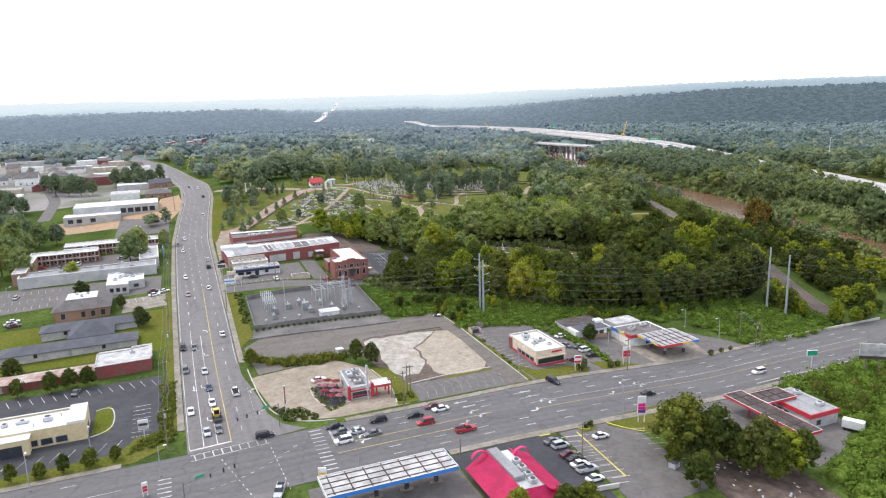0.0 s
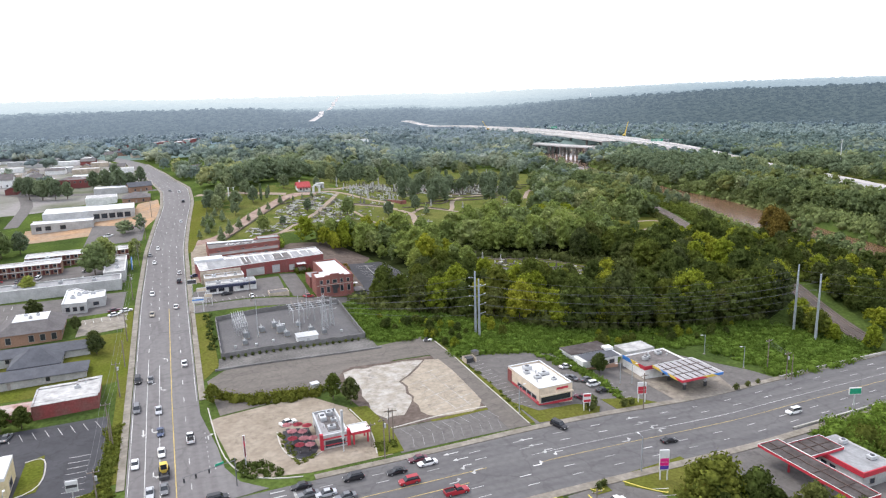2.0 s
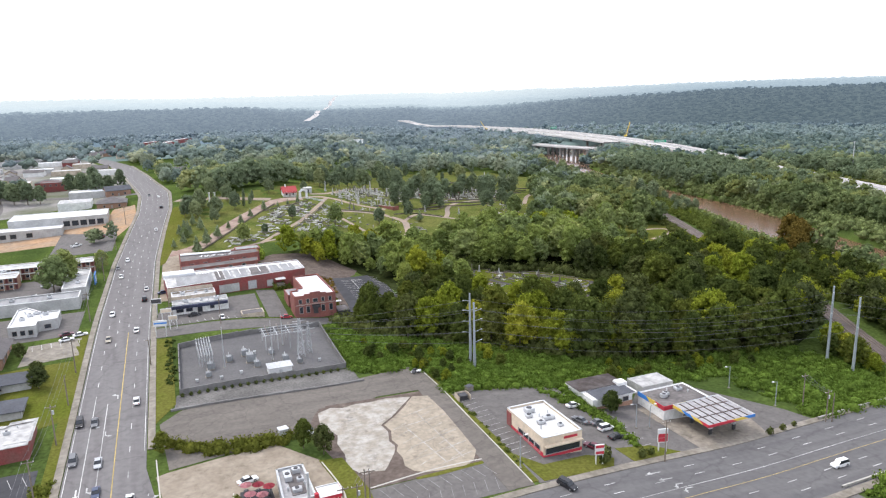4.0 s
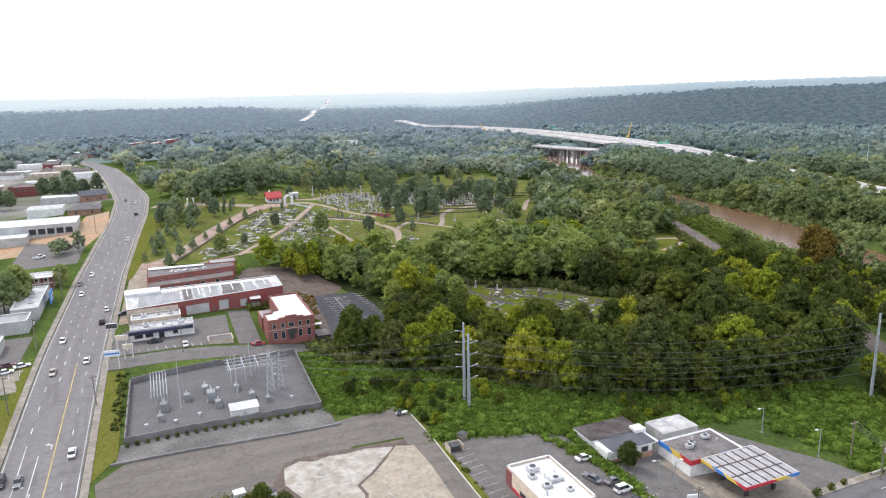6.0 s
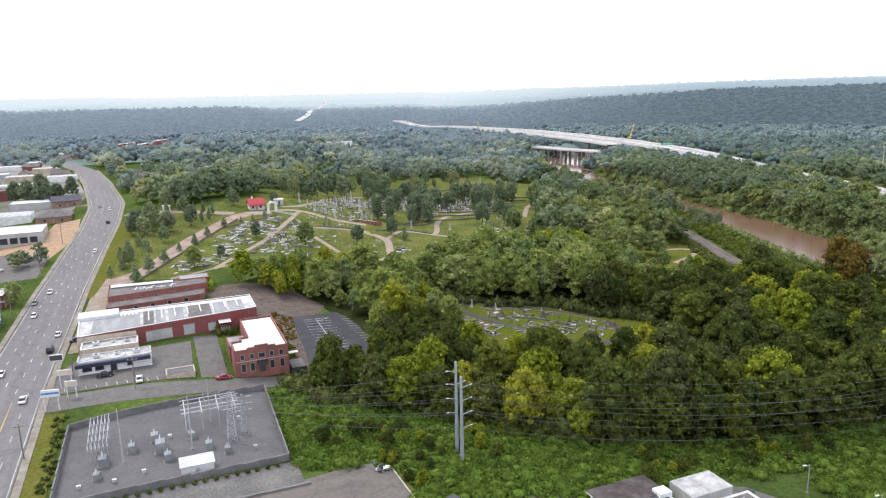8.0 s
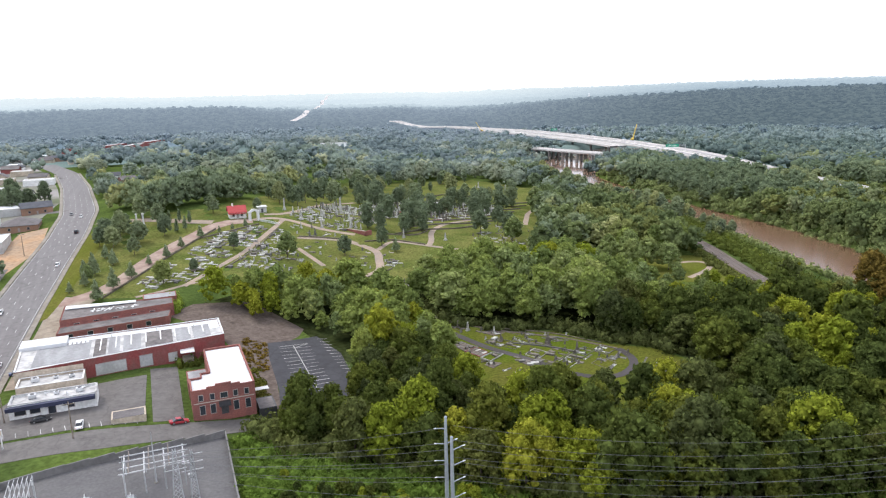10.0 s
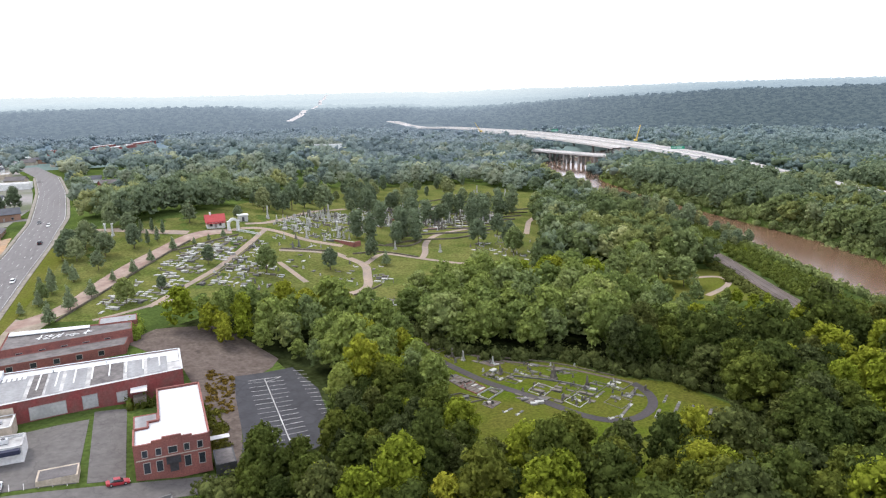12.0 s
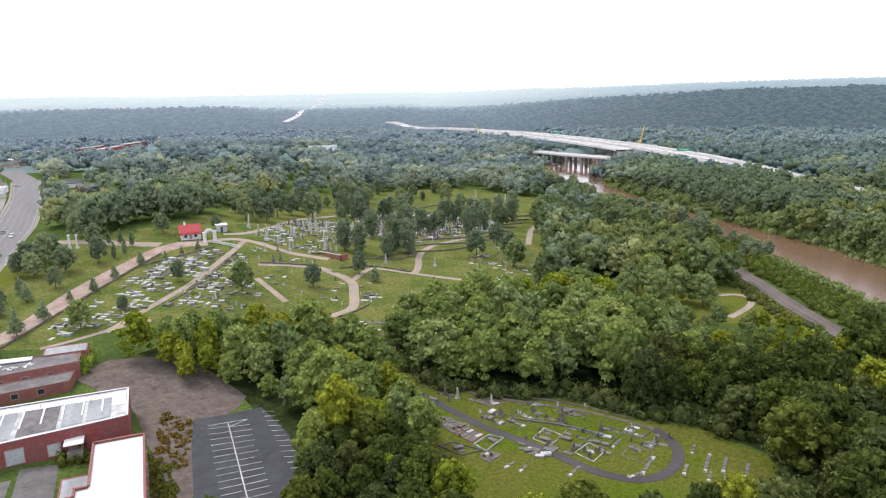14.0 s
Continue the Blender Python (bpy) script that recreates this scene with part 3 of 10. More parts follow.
drape("lot_tan_slab", [(89.2, 230.6), (93.4, 229), (93.8, 218), (93.4, 208.7), (93.0, 201), (92.6, 194.7), (90, 190.6), (87.4, 189.2), (82, 189.6), (78, 190.2), (75.6, 192), (74.4, 195), (75.2, 199), (74.9, 202.5), (76.2, 205.2), (75.6, 208.2), (77, 213), (76.4, 217), (80.4, 220.4), (84.6, 224.8)], 0.11, M_TANSLAB, step=3, label="tan worn slab with faint old wall lines", category="concrete slab")
for a, b in (((78.6, 202.6), (92.6, 206.8)), ((77.2, 196.6), (92.3, 200.1)), ((79.5, 191.4), (91.6, 194.6)), ((78.9, 213.6), (93.3, 216.0)), ((82, 219), (92.5, 222.5)), ((84, 192), (81, 214)), ((88.5, 193), (86.5, 221))):
    ribbon("slab_line", [a, b], -0.16, 0.16, 0.135, M_OLDCONC, "old footing line on the slab", "concrete line", across=1, thick=0.03, step=3)
for k in range(7):
    for u0, u1 in ((77.5, 82.0), (85.5, 90.5)):
        v = 193.5 + 3.9 * k
        if u0 > 84 or v < 214:
            ribbon("slab_line", [(u0, v), (u1, v + 2.6)], -0.1, 0.1, 0.137, M_OLDCONC, "faded bay line on the slab", "concrete line", across=1, thick=0.03, step=3)
drape("slab_weeds", [(75, 189.2), (92, 189.6), (92, 188.4), (80, 187.8), (75, 188.2)], 0.09, M_LAWN, label="weeds along the broken slab edge", category="grass")
drape("lot_corner_asphalt", [(64, 188.5), (92, 188.5), (93, 175.8), (62, 175.8)], 0.06, M_LOT, label="worn asphalt parking strip with faded lines", category="car park")
drape("lot_lane", [(92.5, 250), (98.9, 246), (98.5, 211), (98.2, 176), (91.6, 176)], 0.1, M_YARDLOT, label="worn asphalt lane along a kerb", category="lane")
drape("lot_sandy", [(23, 215), (20.6, 214), (23.5, 190), (28, 179), (40, 176.2), (60, 176.2), (61, 190), (57, 206), (48, 219)], 0.07, M_SAND, label="pale sandy gravel lot of a drive-in", category="forecourt")
drape("lot_restaurant", [(99.6, 227), (114, 225.6), (131, 221.4), (133, 176.5), (99.6, 176.2)], 0.07, M_LOT, label="grey asphalt car park round a restaurant", category="car park")
drape("lot_fuel_station", [(133.5, 204), (147, 206), (160, 219), (172, 213), (186, 188), (189, 177.8), (133.5, 177)], 0.07, M_LOT, label="grey asphalt forecourt of a fuel station", category="forecourt")
drape("pad_fuel_station", [(146.5, 203), (148, 179), (171, 180), (176, 197), (168, 212), (151, 204)], 0.10, M_PAD, label="stained pale concrete pad under the fuel canopy", category="forecourt")
drape("lot_bank", [(-75, 231), (-5, 229), (-5, 178), (-12, 173.5), (-75, 173)], 0.06, M_LOTDARK, label="dark asphalt car park of a bank", category="car park")
drape("lot_south", [(24, 143.5), (58, 143.7), (58, 100), (20, 100)], 0.07, M_LOT, label="worn grey forecourt of a corner fuel station", category="forecourt")
drape("lot_pink", [(58.6, 143.5), (88, 144), (84, 100), (58.6, 100)], 0.07, M_LOTDARK, label="dark asphalt car park beside a fast food house", category="car park")
drape("lot_plaza", [(89, 144), (110, 146.5), (111, 112), (87, 108)], 0.08, M_LOT, label="worn asphalt car park with white bays", category="car park")
drape("lot_red_station", [(128, 150.5), (166, 150), (168, 122), (153, 113), (141, 110)], 0.07, M_LOT, label="stained asphalt forecourt of a red fuel station", category="forecourt")
drape("lot_rubbish", [(112, 122), (136, 120), (134, 96), (108, 98)], 0.05, M_SOIL, label="bare brown earth strewn with litter", category="ground")
drape("yard_substation", [(28.2, 255.6), (77.5, 260.1), (78.2, 300.4), (29.3, 289.0)], 0.12, M_YARD, label="grey gravel floor of an electric substation", category="yard")
drape("slope_substation", [(26, 247), (79, 249), (79, 259.2), (27, 255.2)], 0.07, M_GRAVEL, label="grey gravel slope in front of the substation wall", category="yard")
drape("lane_substation", [(20.5, 302), (20.8, 311.5), (60, 309.5), (88, 309), (88, 302.5), (50, 300.5)], 0.08, M_LOT, label="grey asphalt lane beside the substation", category="lane")
drape("lot_navy", [(22.5, 312.5), (60, 311.5), (61, 341), (27, 336), (24, 330)], 0.08, M_LOT, label="grey asphalt car park of a low shop", category="car park")
drape("lane_brick", [(62, 311), (69.5, 311), (69.5, 345), (62, 345)], 0.09, M_LOT, label="worn grey drive between buildings", category="lane")
drape("lot_rubble", [(88, 346), (90, 372), (99, 364), (97.5, 347), (95.6, 325), (94, 311), (88, 311)], 0.06, M_DUST, label="brown rubble strip beside the mill", category="ground")
drape("lot_north", [(95.8, 325), (96.9, 348), (98.3, 361), (107, 362.6), (115.9, 364.6), (119.9, 347), (118.4, 328), (114.6, 315), (105, 310), (93.5, 311)], 0.08, M_LOTDARK, label="dark asphalt car park with white bays", category="car park")
drape("lot_dirt", [(84.5, 368), (88.5, 344), (110, 366), (113, 372), (100, 400), (78, 402), (68, 394)], 0.07, M_DUST, label="bare brown earth lot behind the works", category="ground")
drape("roadside_sand", [(24.5, 345), (30, 345), (36, 408), (44, 424), (32, 434), (27.5, 410)], 0.06, M_SAND, label="pale sandy strip beside the avenue", category="ground")
drape("lot_building_site", [(-62, 515), (-60, 478), (6, 480), (16, 512), (15, 560), (2, 556), (-1, 530)], 0.06, M_DIRT, step=8, label="orange bare soil of a building site", category="ground")
drape("lot_site_asphalt", [(-24, 505), (-26, 452), (4, 450), (6, 486)], 0.09, M_LOT, step=8, label="grey asphalt yard at the building site", category="car park")
drape("lot_motel", [(-75, 352), (-75, 315), (-24, 318), (-3, 318), (-2, 345), (-41, 346)], 0.07, M_LOT, label="grey asphalt car park with white bays", category="car park")
drape("lot_court", [(-58, 362), (-58, 402), (-3, 409), (-3, 362)], 0.07, M_LOT, step=8, label="asphalt court between motel wings", category="car park")
drape("lot_pads", [(-18, 296), (-1, 298), (-1, 314), (-17, 313)], 0.1, M_CONC, label="pale concrete parking slabs", category="car park")
drape("lawn_church", [(-70, 296), (-44, 294), (-20, 294), (-1.5, 294), (-1.5, 253), (-10, 250), (-60, 252), (-70, 262)], 0.05, M_LAWN, step=8, label="mown lawn round grey roofed buildings", category="lawn")
drape("lawn_bank", [(-75, 173), (-12, 173.5), (-5, 178), (-5, 189), (-12, 187), (-16, 180), (-75, 177.5)], 0.14, M_LAWN, label="mown kerb lawn with young trees", category="lawn")
drape("lawn_corner", [(100, 190), (104.5, 183), (117, 184), (123, 181), (120, 177), (101, 176.6)], 0.14, M_LAWN, label="mown lawn in front of a restaurant", category="lawn")
drape("lawn_corner_east", [(126, 185), (136, 184), (143, 178.2), (127, 177.2)], 0.14, M_LAWN, label="mown corner lawn with a sign", category="lawn")
drape("lawn_verge", [(98.7, 244), (99.9, 243), (100.1, 200), (99.8, 177), (98.3, 177), (98.6, 211)], 0.13, M_LAWN, label="narrow mown verge beside a kerb", category="lawn")
drape("lawn_lot", [(56.5, 206), (62, 205), (64, 189), (63, 176.5), (56.5, 176.5), (58.5, 190)], 0.12, M_LAWN, label="worn grass island with poles", category="lawn")
drape("lawn_pylon", [(106, 148), (126, 151.5), (127, 143), (113, 137), (104, 144)], 0.13, M_LAWN, label="mown lawn with a tall price sign", category="lawn")
drape("verge_avenue", [(20.6, 240), (26.5, 250), (27.5, 300), (21, 301), (19.4, 250)], 0.1, M_LAWN, label="mown verge beside the avenue", category="lawn")
drape("verge_avenue_north", [(24.7, 405), (28.5, 410), (34, 440), (40, 480), (50, 525), (38, 528), (29, 470)], 0.1, M_LAWN, step=8, label="bright mown bank beside the avenue", category="lawn")
drape("verge_west", [(-2, 318), (-3, 250), (-4.4, 190), (-1.2, 190), (1, 318)], 0.1, M_LAWN, label="worn grass verge beside the avenue", category="lawn")
drape("ground_town", [(-300, 580), (-62, 572), (8, 596), (12, 660), (2, 750), (-14, 860), (-44, 985), (-110, 1130), (-300, 1130)], 0.06, M_TOWN, step=20, label="grey lots and worn grass of the town", category="ground")
for line in ([(-72, 530), (-71, 600), (-95, 730), (-125, 870), (-170, 1010)], [(20, 610), (-60, 640), (-130, 690), (-260, 720)], [(0, 830), (-60, 820), (-140, 830), (-270, 860)]):
    ribbon("road_town", line, -4, 4, 0.1, M_LOT, "narrow grey town street", "road", step=8)
ribbon("drive", [(30, 425), (43, 430), (51.5, 440), (63, 462), (75, 478), (88, 492), (96, 504), (108, 510), (116, 508)], -4.2, 4.0, 0.09, M_DRIVE, "wide earthy brown cemetery drive", "drive", step=4)
ribbon("drive", [(40, 548), (57, 536), (68, 528), (81, 515.5), (96, 510)], -3.0, 3.0, 0.09, M_PATH, "pale earth drive along the cemetery edge", "drive", step=4)
for w, line in ((1.3, [(76, 425), (91, 443), (104, 458), (115, 476.7), (124.5, 494), (133, 512)]), (1.0, [(58, 420), (67, 422), (76, 426.5), (90, 430)]), (1.3, [(130, 463), (133, 454), (137, 440)]),
                (2.0, [(116, 510), (126, 515), (133, 512), (139, 507), (145, 497), (153, 492), (165, 486)]), (1.8, [(124, 522), (134, 522.7), (150, 541), (177, 595), (205, 629)]),
                (1.2, [(133, 478), (147, 477.5), (158, 475), (163.5, 465)]), (1.9, [(158, 475), (164, 465), (168, 454), (164.5, 445), (162.3, 435), (159.6, 426), (152, 423), (145, 424)]),
                (1.3, [(168, 457), (180, 471), (187.5, 464), (195, 457), (203, 450), (212, 444)]), (1.5, [(195, 457), (201, 466), (204, 477), (212, 491), (223, 503), (240, 514), (257, 523)]),
                (1.6, [(274, 498), (300, 541), (319, 564), (344, 606), (358, 634), (372, 652)]), (1.3, [(286, 370), (302.5, 376.5), (310, 382), (314.7, 389), (308, 393), (298, 393)])):
    ribbon("path", line, -w, w, 0.09, M_PATH, "pale earth path through the cemetery", "path", step=3, across=1)
ribbon("path_lower", [(156.5, 375.3), (155.1, 360.6), (159.1, 353.2), (161.6, 344.4), (164, 336.2), (166.4, 328.9), (172.6, 318.4), (175.9, 310.3), (178, 303.4), (183.4, 295.5), (189, 293), (194.6, 294.2), (198.6, 296.2), (202.3, 299.9), (204.9, 304.5), (206.3, 309), (204.7, 312.7)], -1.35, 1.35, 0.1, M_PATHDK, "narrow dark asphalt loop path", "path", step=2.5, across=1)
ribbon("path_lower", [(204.7, 312.7), (198.1, 322.8), (194.5, 328.5), (189.5, 332.4), (175, 345.5), (164.9, 359.5), (158, 373)], -0.6, 0.6, 0.1, M_DUST, "narrow brown earth track along the lawn", "path", step=2.5, across=1)
# railway
RL = resample(RAIL, 6)
ribbon("railway_bed", RL, -3.9, 3.9, 0.35, M_BALLAST, "brown stone ballast of a double railway", "railway", across=2, thick=0.6)
for s in (-3.0, -1.55, 1.55, 3.0):
    ribbon("rail", RL, s - 0.09, s + 0.09, 0.52, M_STEEL, "worn steel rail", "rail", across=1, thick=0.14)

# ---- building materials ----
M_BRICK = mat("red_brick", (0.285, 0.11, 0.09), var=0.22, col2=(0.215, 0.09, 0.078), big=0.35, fine=3.0)
M_REDWALL = mat("painted_red_wall", (0.245, 0.06, 0.058), var=0.18, col2=(0.20, 0.085, 0.075), big=0.3, fine=2.0)
M_BROWNBRICK = mat("brown_brick", (0.33, 0.20, 0.14), var=0.2, fine=3.0)
M_CREAM = mat("cream_stucco", (0.62, 0.52, 0.40), var=0.08, big=0.4)
M_YELSTUC = mat("yellow_stucco", (0.60, 0.50, 0.30), var=0.08, big=0.4)
M_TAN = mat("tan_wall", (0.46, 0.39, 0.31), var=0.14, big=0.4)
M_GREYWALL = mat("grey_wall", (0.42, 0.42, 0.41), var=0.12, big=0.3)
M_WHITEWALL = mat("white_wall", (0.72, 0.72, 0.70), var=0.1, big=0.4)
M_WROOF = mat("white_membrane_roof", (0.64, 0.65, 0.66), var=0.06, col2=(0.54, 0.545, 0.55), big=0.25, fine=0.8, patch=0.42)
M_OLDROOF = mat("stained_white_roof", (0.50, 0.495, 0.485), var=0.14, col2=(0.31, 0.305, 0.30), big=0.35, fine=0.9, patch=0.47, stain=0.3)
M_GREYROOF = mat("grey_metal_roof", (0.30, 0.305, 0.31), var=0.14, col2=(0.215, 0.215, 0.22), big=0.3, fine=1.2, stretch=(1, 0.15, 1), rough=0.6)
M_DKROOF = mat("dark_tar_roof", (0.115, 0.104, 0.102), var=0.25, col2=(0.17, 0.155, 0.15), big=0.25, fine=0.9)
M_SHINGLE = mat("grey_shingle", (0.088, 0.092, 0.106), var=0.12, big=0.3, fine=2.0)
M_BRSHINGLE = mat("brown_shingle", (0.125, 0.115, 0.115), var=0.14, big=0.3, fine=2.0)
M_RUST = mat("rusted_sheet", (0.33, 0.20, 0.17), var=0.25, col2=(0.44, 0.38, 0.35), big=0.3, fine=0.9)
M_GLASS = mat("window_glass", (0.035, 0.04, 0.05), rough=0.12, var=0.2, spec=0.6)
M_FRAME = mat("window_frame", (0.33, 0.30, 0.28), var=0.1)
M_STONE = mat("lintel_stone", (0.42, 0.36, 0.31), var=0.1)
M_METAL = mat("galvanised_metal", (0.52, 0.53, 0.54), rough=0.5, metal=0.35, var=0.15)
M_DKMETAL = mat("dark_metal", (0.07, 0.07, 0.075), rough=0.5, metal=0.2, var=0.2)
M_RED = mat("red_paint", (0.48, 0.04, 0.06), rough=0.5, var=0.1)
M_PINK = mat("magenta_roof", (0.62, 0.032, 0.14), rough=0.55, var=0.1, big=0.3)
M_BLUE = mat("blue_paint", (0.05, 0.20, 0.55), rough=0.45, var=0.08)
M_NAVY = mat("navy_fascia", (0.035, 0.04, 0.075), rough=0.6, var=0.15)
M_YELLOW = mat("yellow_paint", (0.66, 0.47, 0.09), rough=0.5, var=0.08)
M_WPAINT = mat("white_paint", (0.66, 0.66, 0.65), rough=0.5, var=0.06)
M_GREEN = mat("green_sign", (0.02, 0.30, 0.17), rough=0.5, var=0.08)
M_BEAM = mat("brown_beam", (0.075, 0.052, 0.045), var=0.25)
M_WOOD = mat("pole_wood", (0.20, 0.165, 0.135), var=0.2, big=0.8, fine=4)
M_ORANGE = mat("red_tile_roof", (0.34, 0.06, 0.06), var=0.15, fine=2.0)
M_WALLCONC = mat("dark_concrete_wall", (0.20, 0.195, 0.19), var=0.15, col2=(0.15, 0.145, 0.14), big=0.2, fine=1.0)
M_DOOR = mat("dull_red_door", (0.15, 0.05, 0.05), var=0.2)
M_TANK = mat("transformer_grey", (0.24, 0.25, 0.255), rough=0.6, var=0.15)
M_SMUDGE = mat("smudged_white_roof", (0.64, 0.63, 0.61), var=0.08, col2=(0.46, 0.45, 0.44), big=0.5, fine=1.4, patch=0.36, stain=0.3)
M_PALEMETAL = mat("dull_canopy_sheet", (0.36, 0.355, 0.36), var=0.15, col2=(0.27, 0.26, 0.265), big=0.3, fine=1.0, stretch=(1, 0.2, 1))
M_RUSTROOF = mat("rust_brown_roof", (0.055, 0.043, 0.04), var=0.25, col2=(0.095, 0.083, 0.08), big=0.3, fine=0.9)


def footprint(name, poly, z0, z1, material, parent, parapet=0.0, rim=0.35, label=""):
    """Walls on a footprint; with a parapet the top is sunk inside its rim."""
    bm = bmesh.new()
    lo = [bm.verts.new((a, b, z0)) for a, b in poly]
    hi = [bm.verts.new((a, b, z1)) for a, b in poly]
    n = len(poly)
    for i in range(n):
        bm.faces.new((lo[i], lo[(i + 1) % n], hi[(i + 1) % n], hi[i]))
    bm.faces.new(lo[::-1])
    top = bm.faces.new(hi)
    bmesh.ops.recalc_face_normals(bm, faces=bm.faces)
    if parapet:
        bmesh.ops.inset_region(bm, faces=[top], thickness=rim)
        for v in top.verts:
            v.co.z -= parapet
    return part(name, bm, material, parent, label)


def sheet(poly, z, thick=0.12):
    bm = bmesh.new()
    f = bm.faces.new([bm.verts.new((a, b, z)) for a, b in poly])
    ext = bmesh.ops.extrude_face_region(bm, geom=[f])["geom"]
    for v in ext:
        if isinstance(v, bmesh.types.BMVert):
            v.co.z -= thick
    return bm


def shrink(poly, d):
    cx, cy = sum(p[0] for p in poly) / len(poly), sum(p[1] for p in poly) / len(poly)
    return [(a - math.copysign(min(d, abs(a - cx)), a - cx), b - math.copysign(min(d, abs(b - cy)), b - cy)) for a, b in poly]


def window(parent, p, q, x, z0, w, h, pane=None, frame_mat=None, name="window"):
    """A window on the wall from p to q (outside on its right), x along it, with frame, sill and pane."""
    p, q = Vector((*p, 0)), Vector((*q, 0))
    d = (q - p).normalized()
    o = Vector((d.y, -d.x, 0))
    bm = bmesh.new()
    t = 0.14
    for a0, a1, b0, b1 in ((x - w / 2 - t, x + w / 2 + t, z0 + h, z0 + h + t), (x - w / 2 - t, x + w / 2 + t, z0 - t, z0), (x - w / 2 - t, x - w / 2, z0, z0 + h), (x + w / 2, x + w / 2 + t, z0, z0 + h)):
        vs = add_box(bm, a0, -0.05, b0, a1, 0.12, b1)
        for v in vs:
            v.co = p + d * v.co.x + o * v.co.y + Vector((0, 0, v.co.z))
    win = part(name, bm, frame_mat or M_FRAME, parent)
    bm = bmesh.new()
    vs = add_box(bm, x - w / 2 + 0.004, -0.04, z0 + 0.004, x + w / 2 - 0.004, 0.03, z0 + h - 0.004)
    for v in vs:
        v.co = p + d * v.co.x + o * v.co.y + Vector((0, 0, v.co.z))
    part("pane", bm, pane or M_GLASS, win)
    return win


def roof_unit(parent, x, y, z, w=1.8, d=1.4, h=1.1):
    """An air conditioning box on a roof: casing, fan ring, feet."""
    bm = box(x - w / 2, y - d / 2, z + 0.12, x + w / 2, y + d / 2, z + h, 0.05)
    u = part("roof_unit", bm, M_METAL, parent, "grey metal air conditioning unit")
    part("fan", tube((x, y, z + h), (x, y, z + h + 0.12), min(w, d) * 0.36, min(w, d) * 0.34, 10), M_DKMETAL, u)
    part("curb", box(x - w / 2 + 0.1, y - d / 2 + 0.1, z - 0.02, x + w / 2 - 0.1, y + d / 2 - 0.1, z + 0.12), M_DKMETAL, u)


def vent(parent, x, y, z, h=0.7):
    bm = tube((x, y, z), (x, y, z + h), 0.16, 0.16, 8)
    add_tube(bm, (x, y, z + h), (x, y, z + h + 0.25), 0.3, 0.1, 8)
    part("vent", bm, M_METAL, parent, "small metal roof vent")


def flat_building(name, label, poly, h, wall, roof, parapet=0.5, units=(), vents=(), category="building", coping=None, wins=(), sink=0.8):
    """A flat-roofed house on a footprint (in the plan, turning left)."""
    cx, cy = sum(p[0] for p in poly) / len(poly), sum(p[1] for p in poly) / len(poly)
    z = max(gz(*p) for p in poly) * 0.5 + gz(cx, cy) * 0.5
    e = thing(name, (cx, cy, z), label, category)
    loc = [(a - cx, b - cy) for a, b in poly]
    footprint("wall", loc, -sink - 1.0, h, wall, e, parapet)
    part("roof", sheet(shrink(loc, 0.37), h - parapet + 0.05, 0.1), roof, e)
    if coping:
        n = len(loc)
        for i in range(n):
            a, b = Vector((*loc[i], 0)), Vector((*loc[(i + 1) % n], 0))
            d = (b - a).normalized()
            o = Vector((d.y, -d.x, 0))
            bm = bmesh.new()
            for v in add_box(bm, -0.05, -0.38, h, (b - a).length + 0.05, 0.06, h + 0.12):
                v.co = a + d * v.co.x + o * v.co.y + Vector((0, 0, v.co.z))
            part("coping", bm, coping, e)
    for x, y, *s in units:
        roof_unit(e, x, y, h - parapet + 0.05, *s)
    for x, y in vents:
        vent(e, x, y, h - parapet + 0.05)
    for side, x, z0, w, hh, *more in wins:
        window(e, loc[side], loc[(side + 1) % len(loc)], x, z0, w, hh, *more)
    return e, loc, z


def rect(u0, u1, v0, v1):
    return [(u0, v0), (u1, v0), (u1, v1), (u0, v1)]


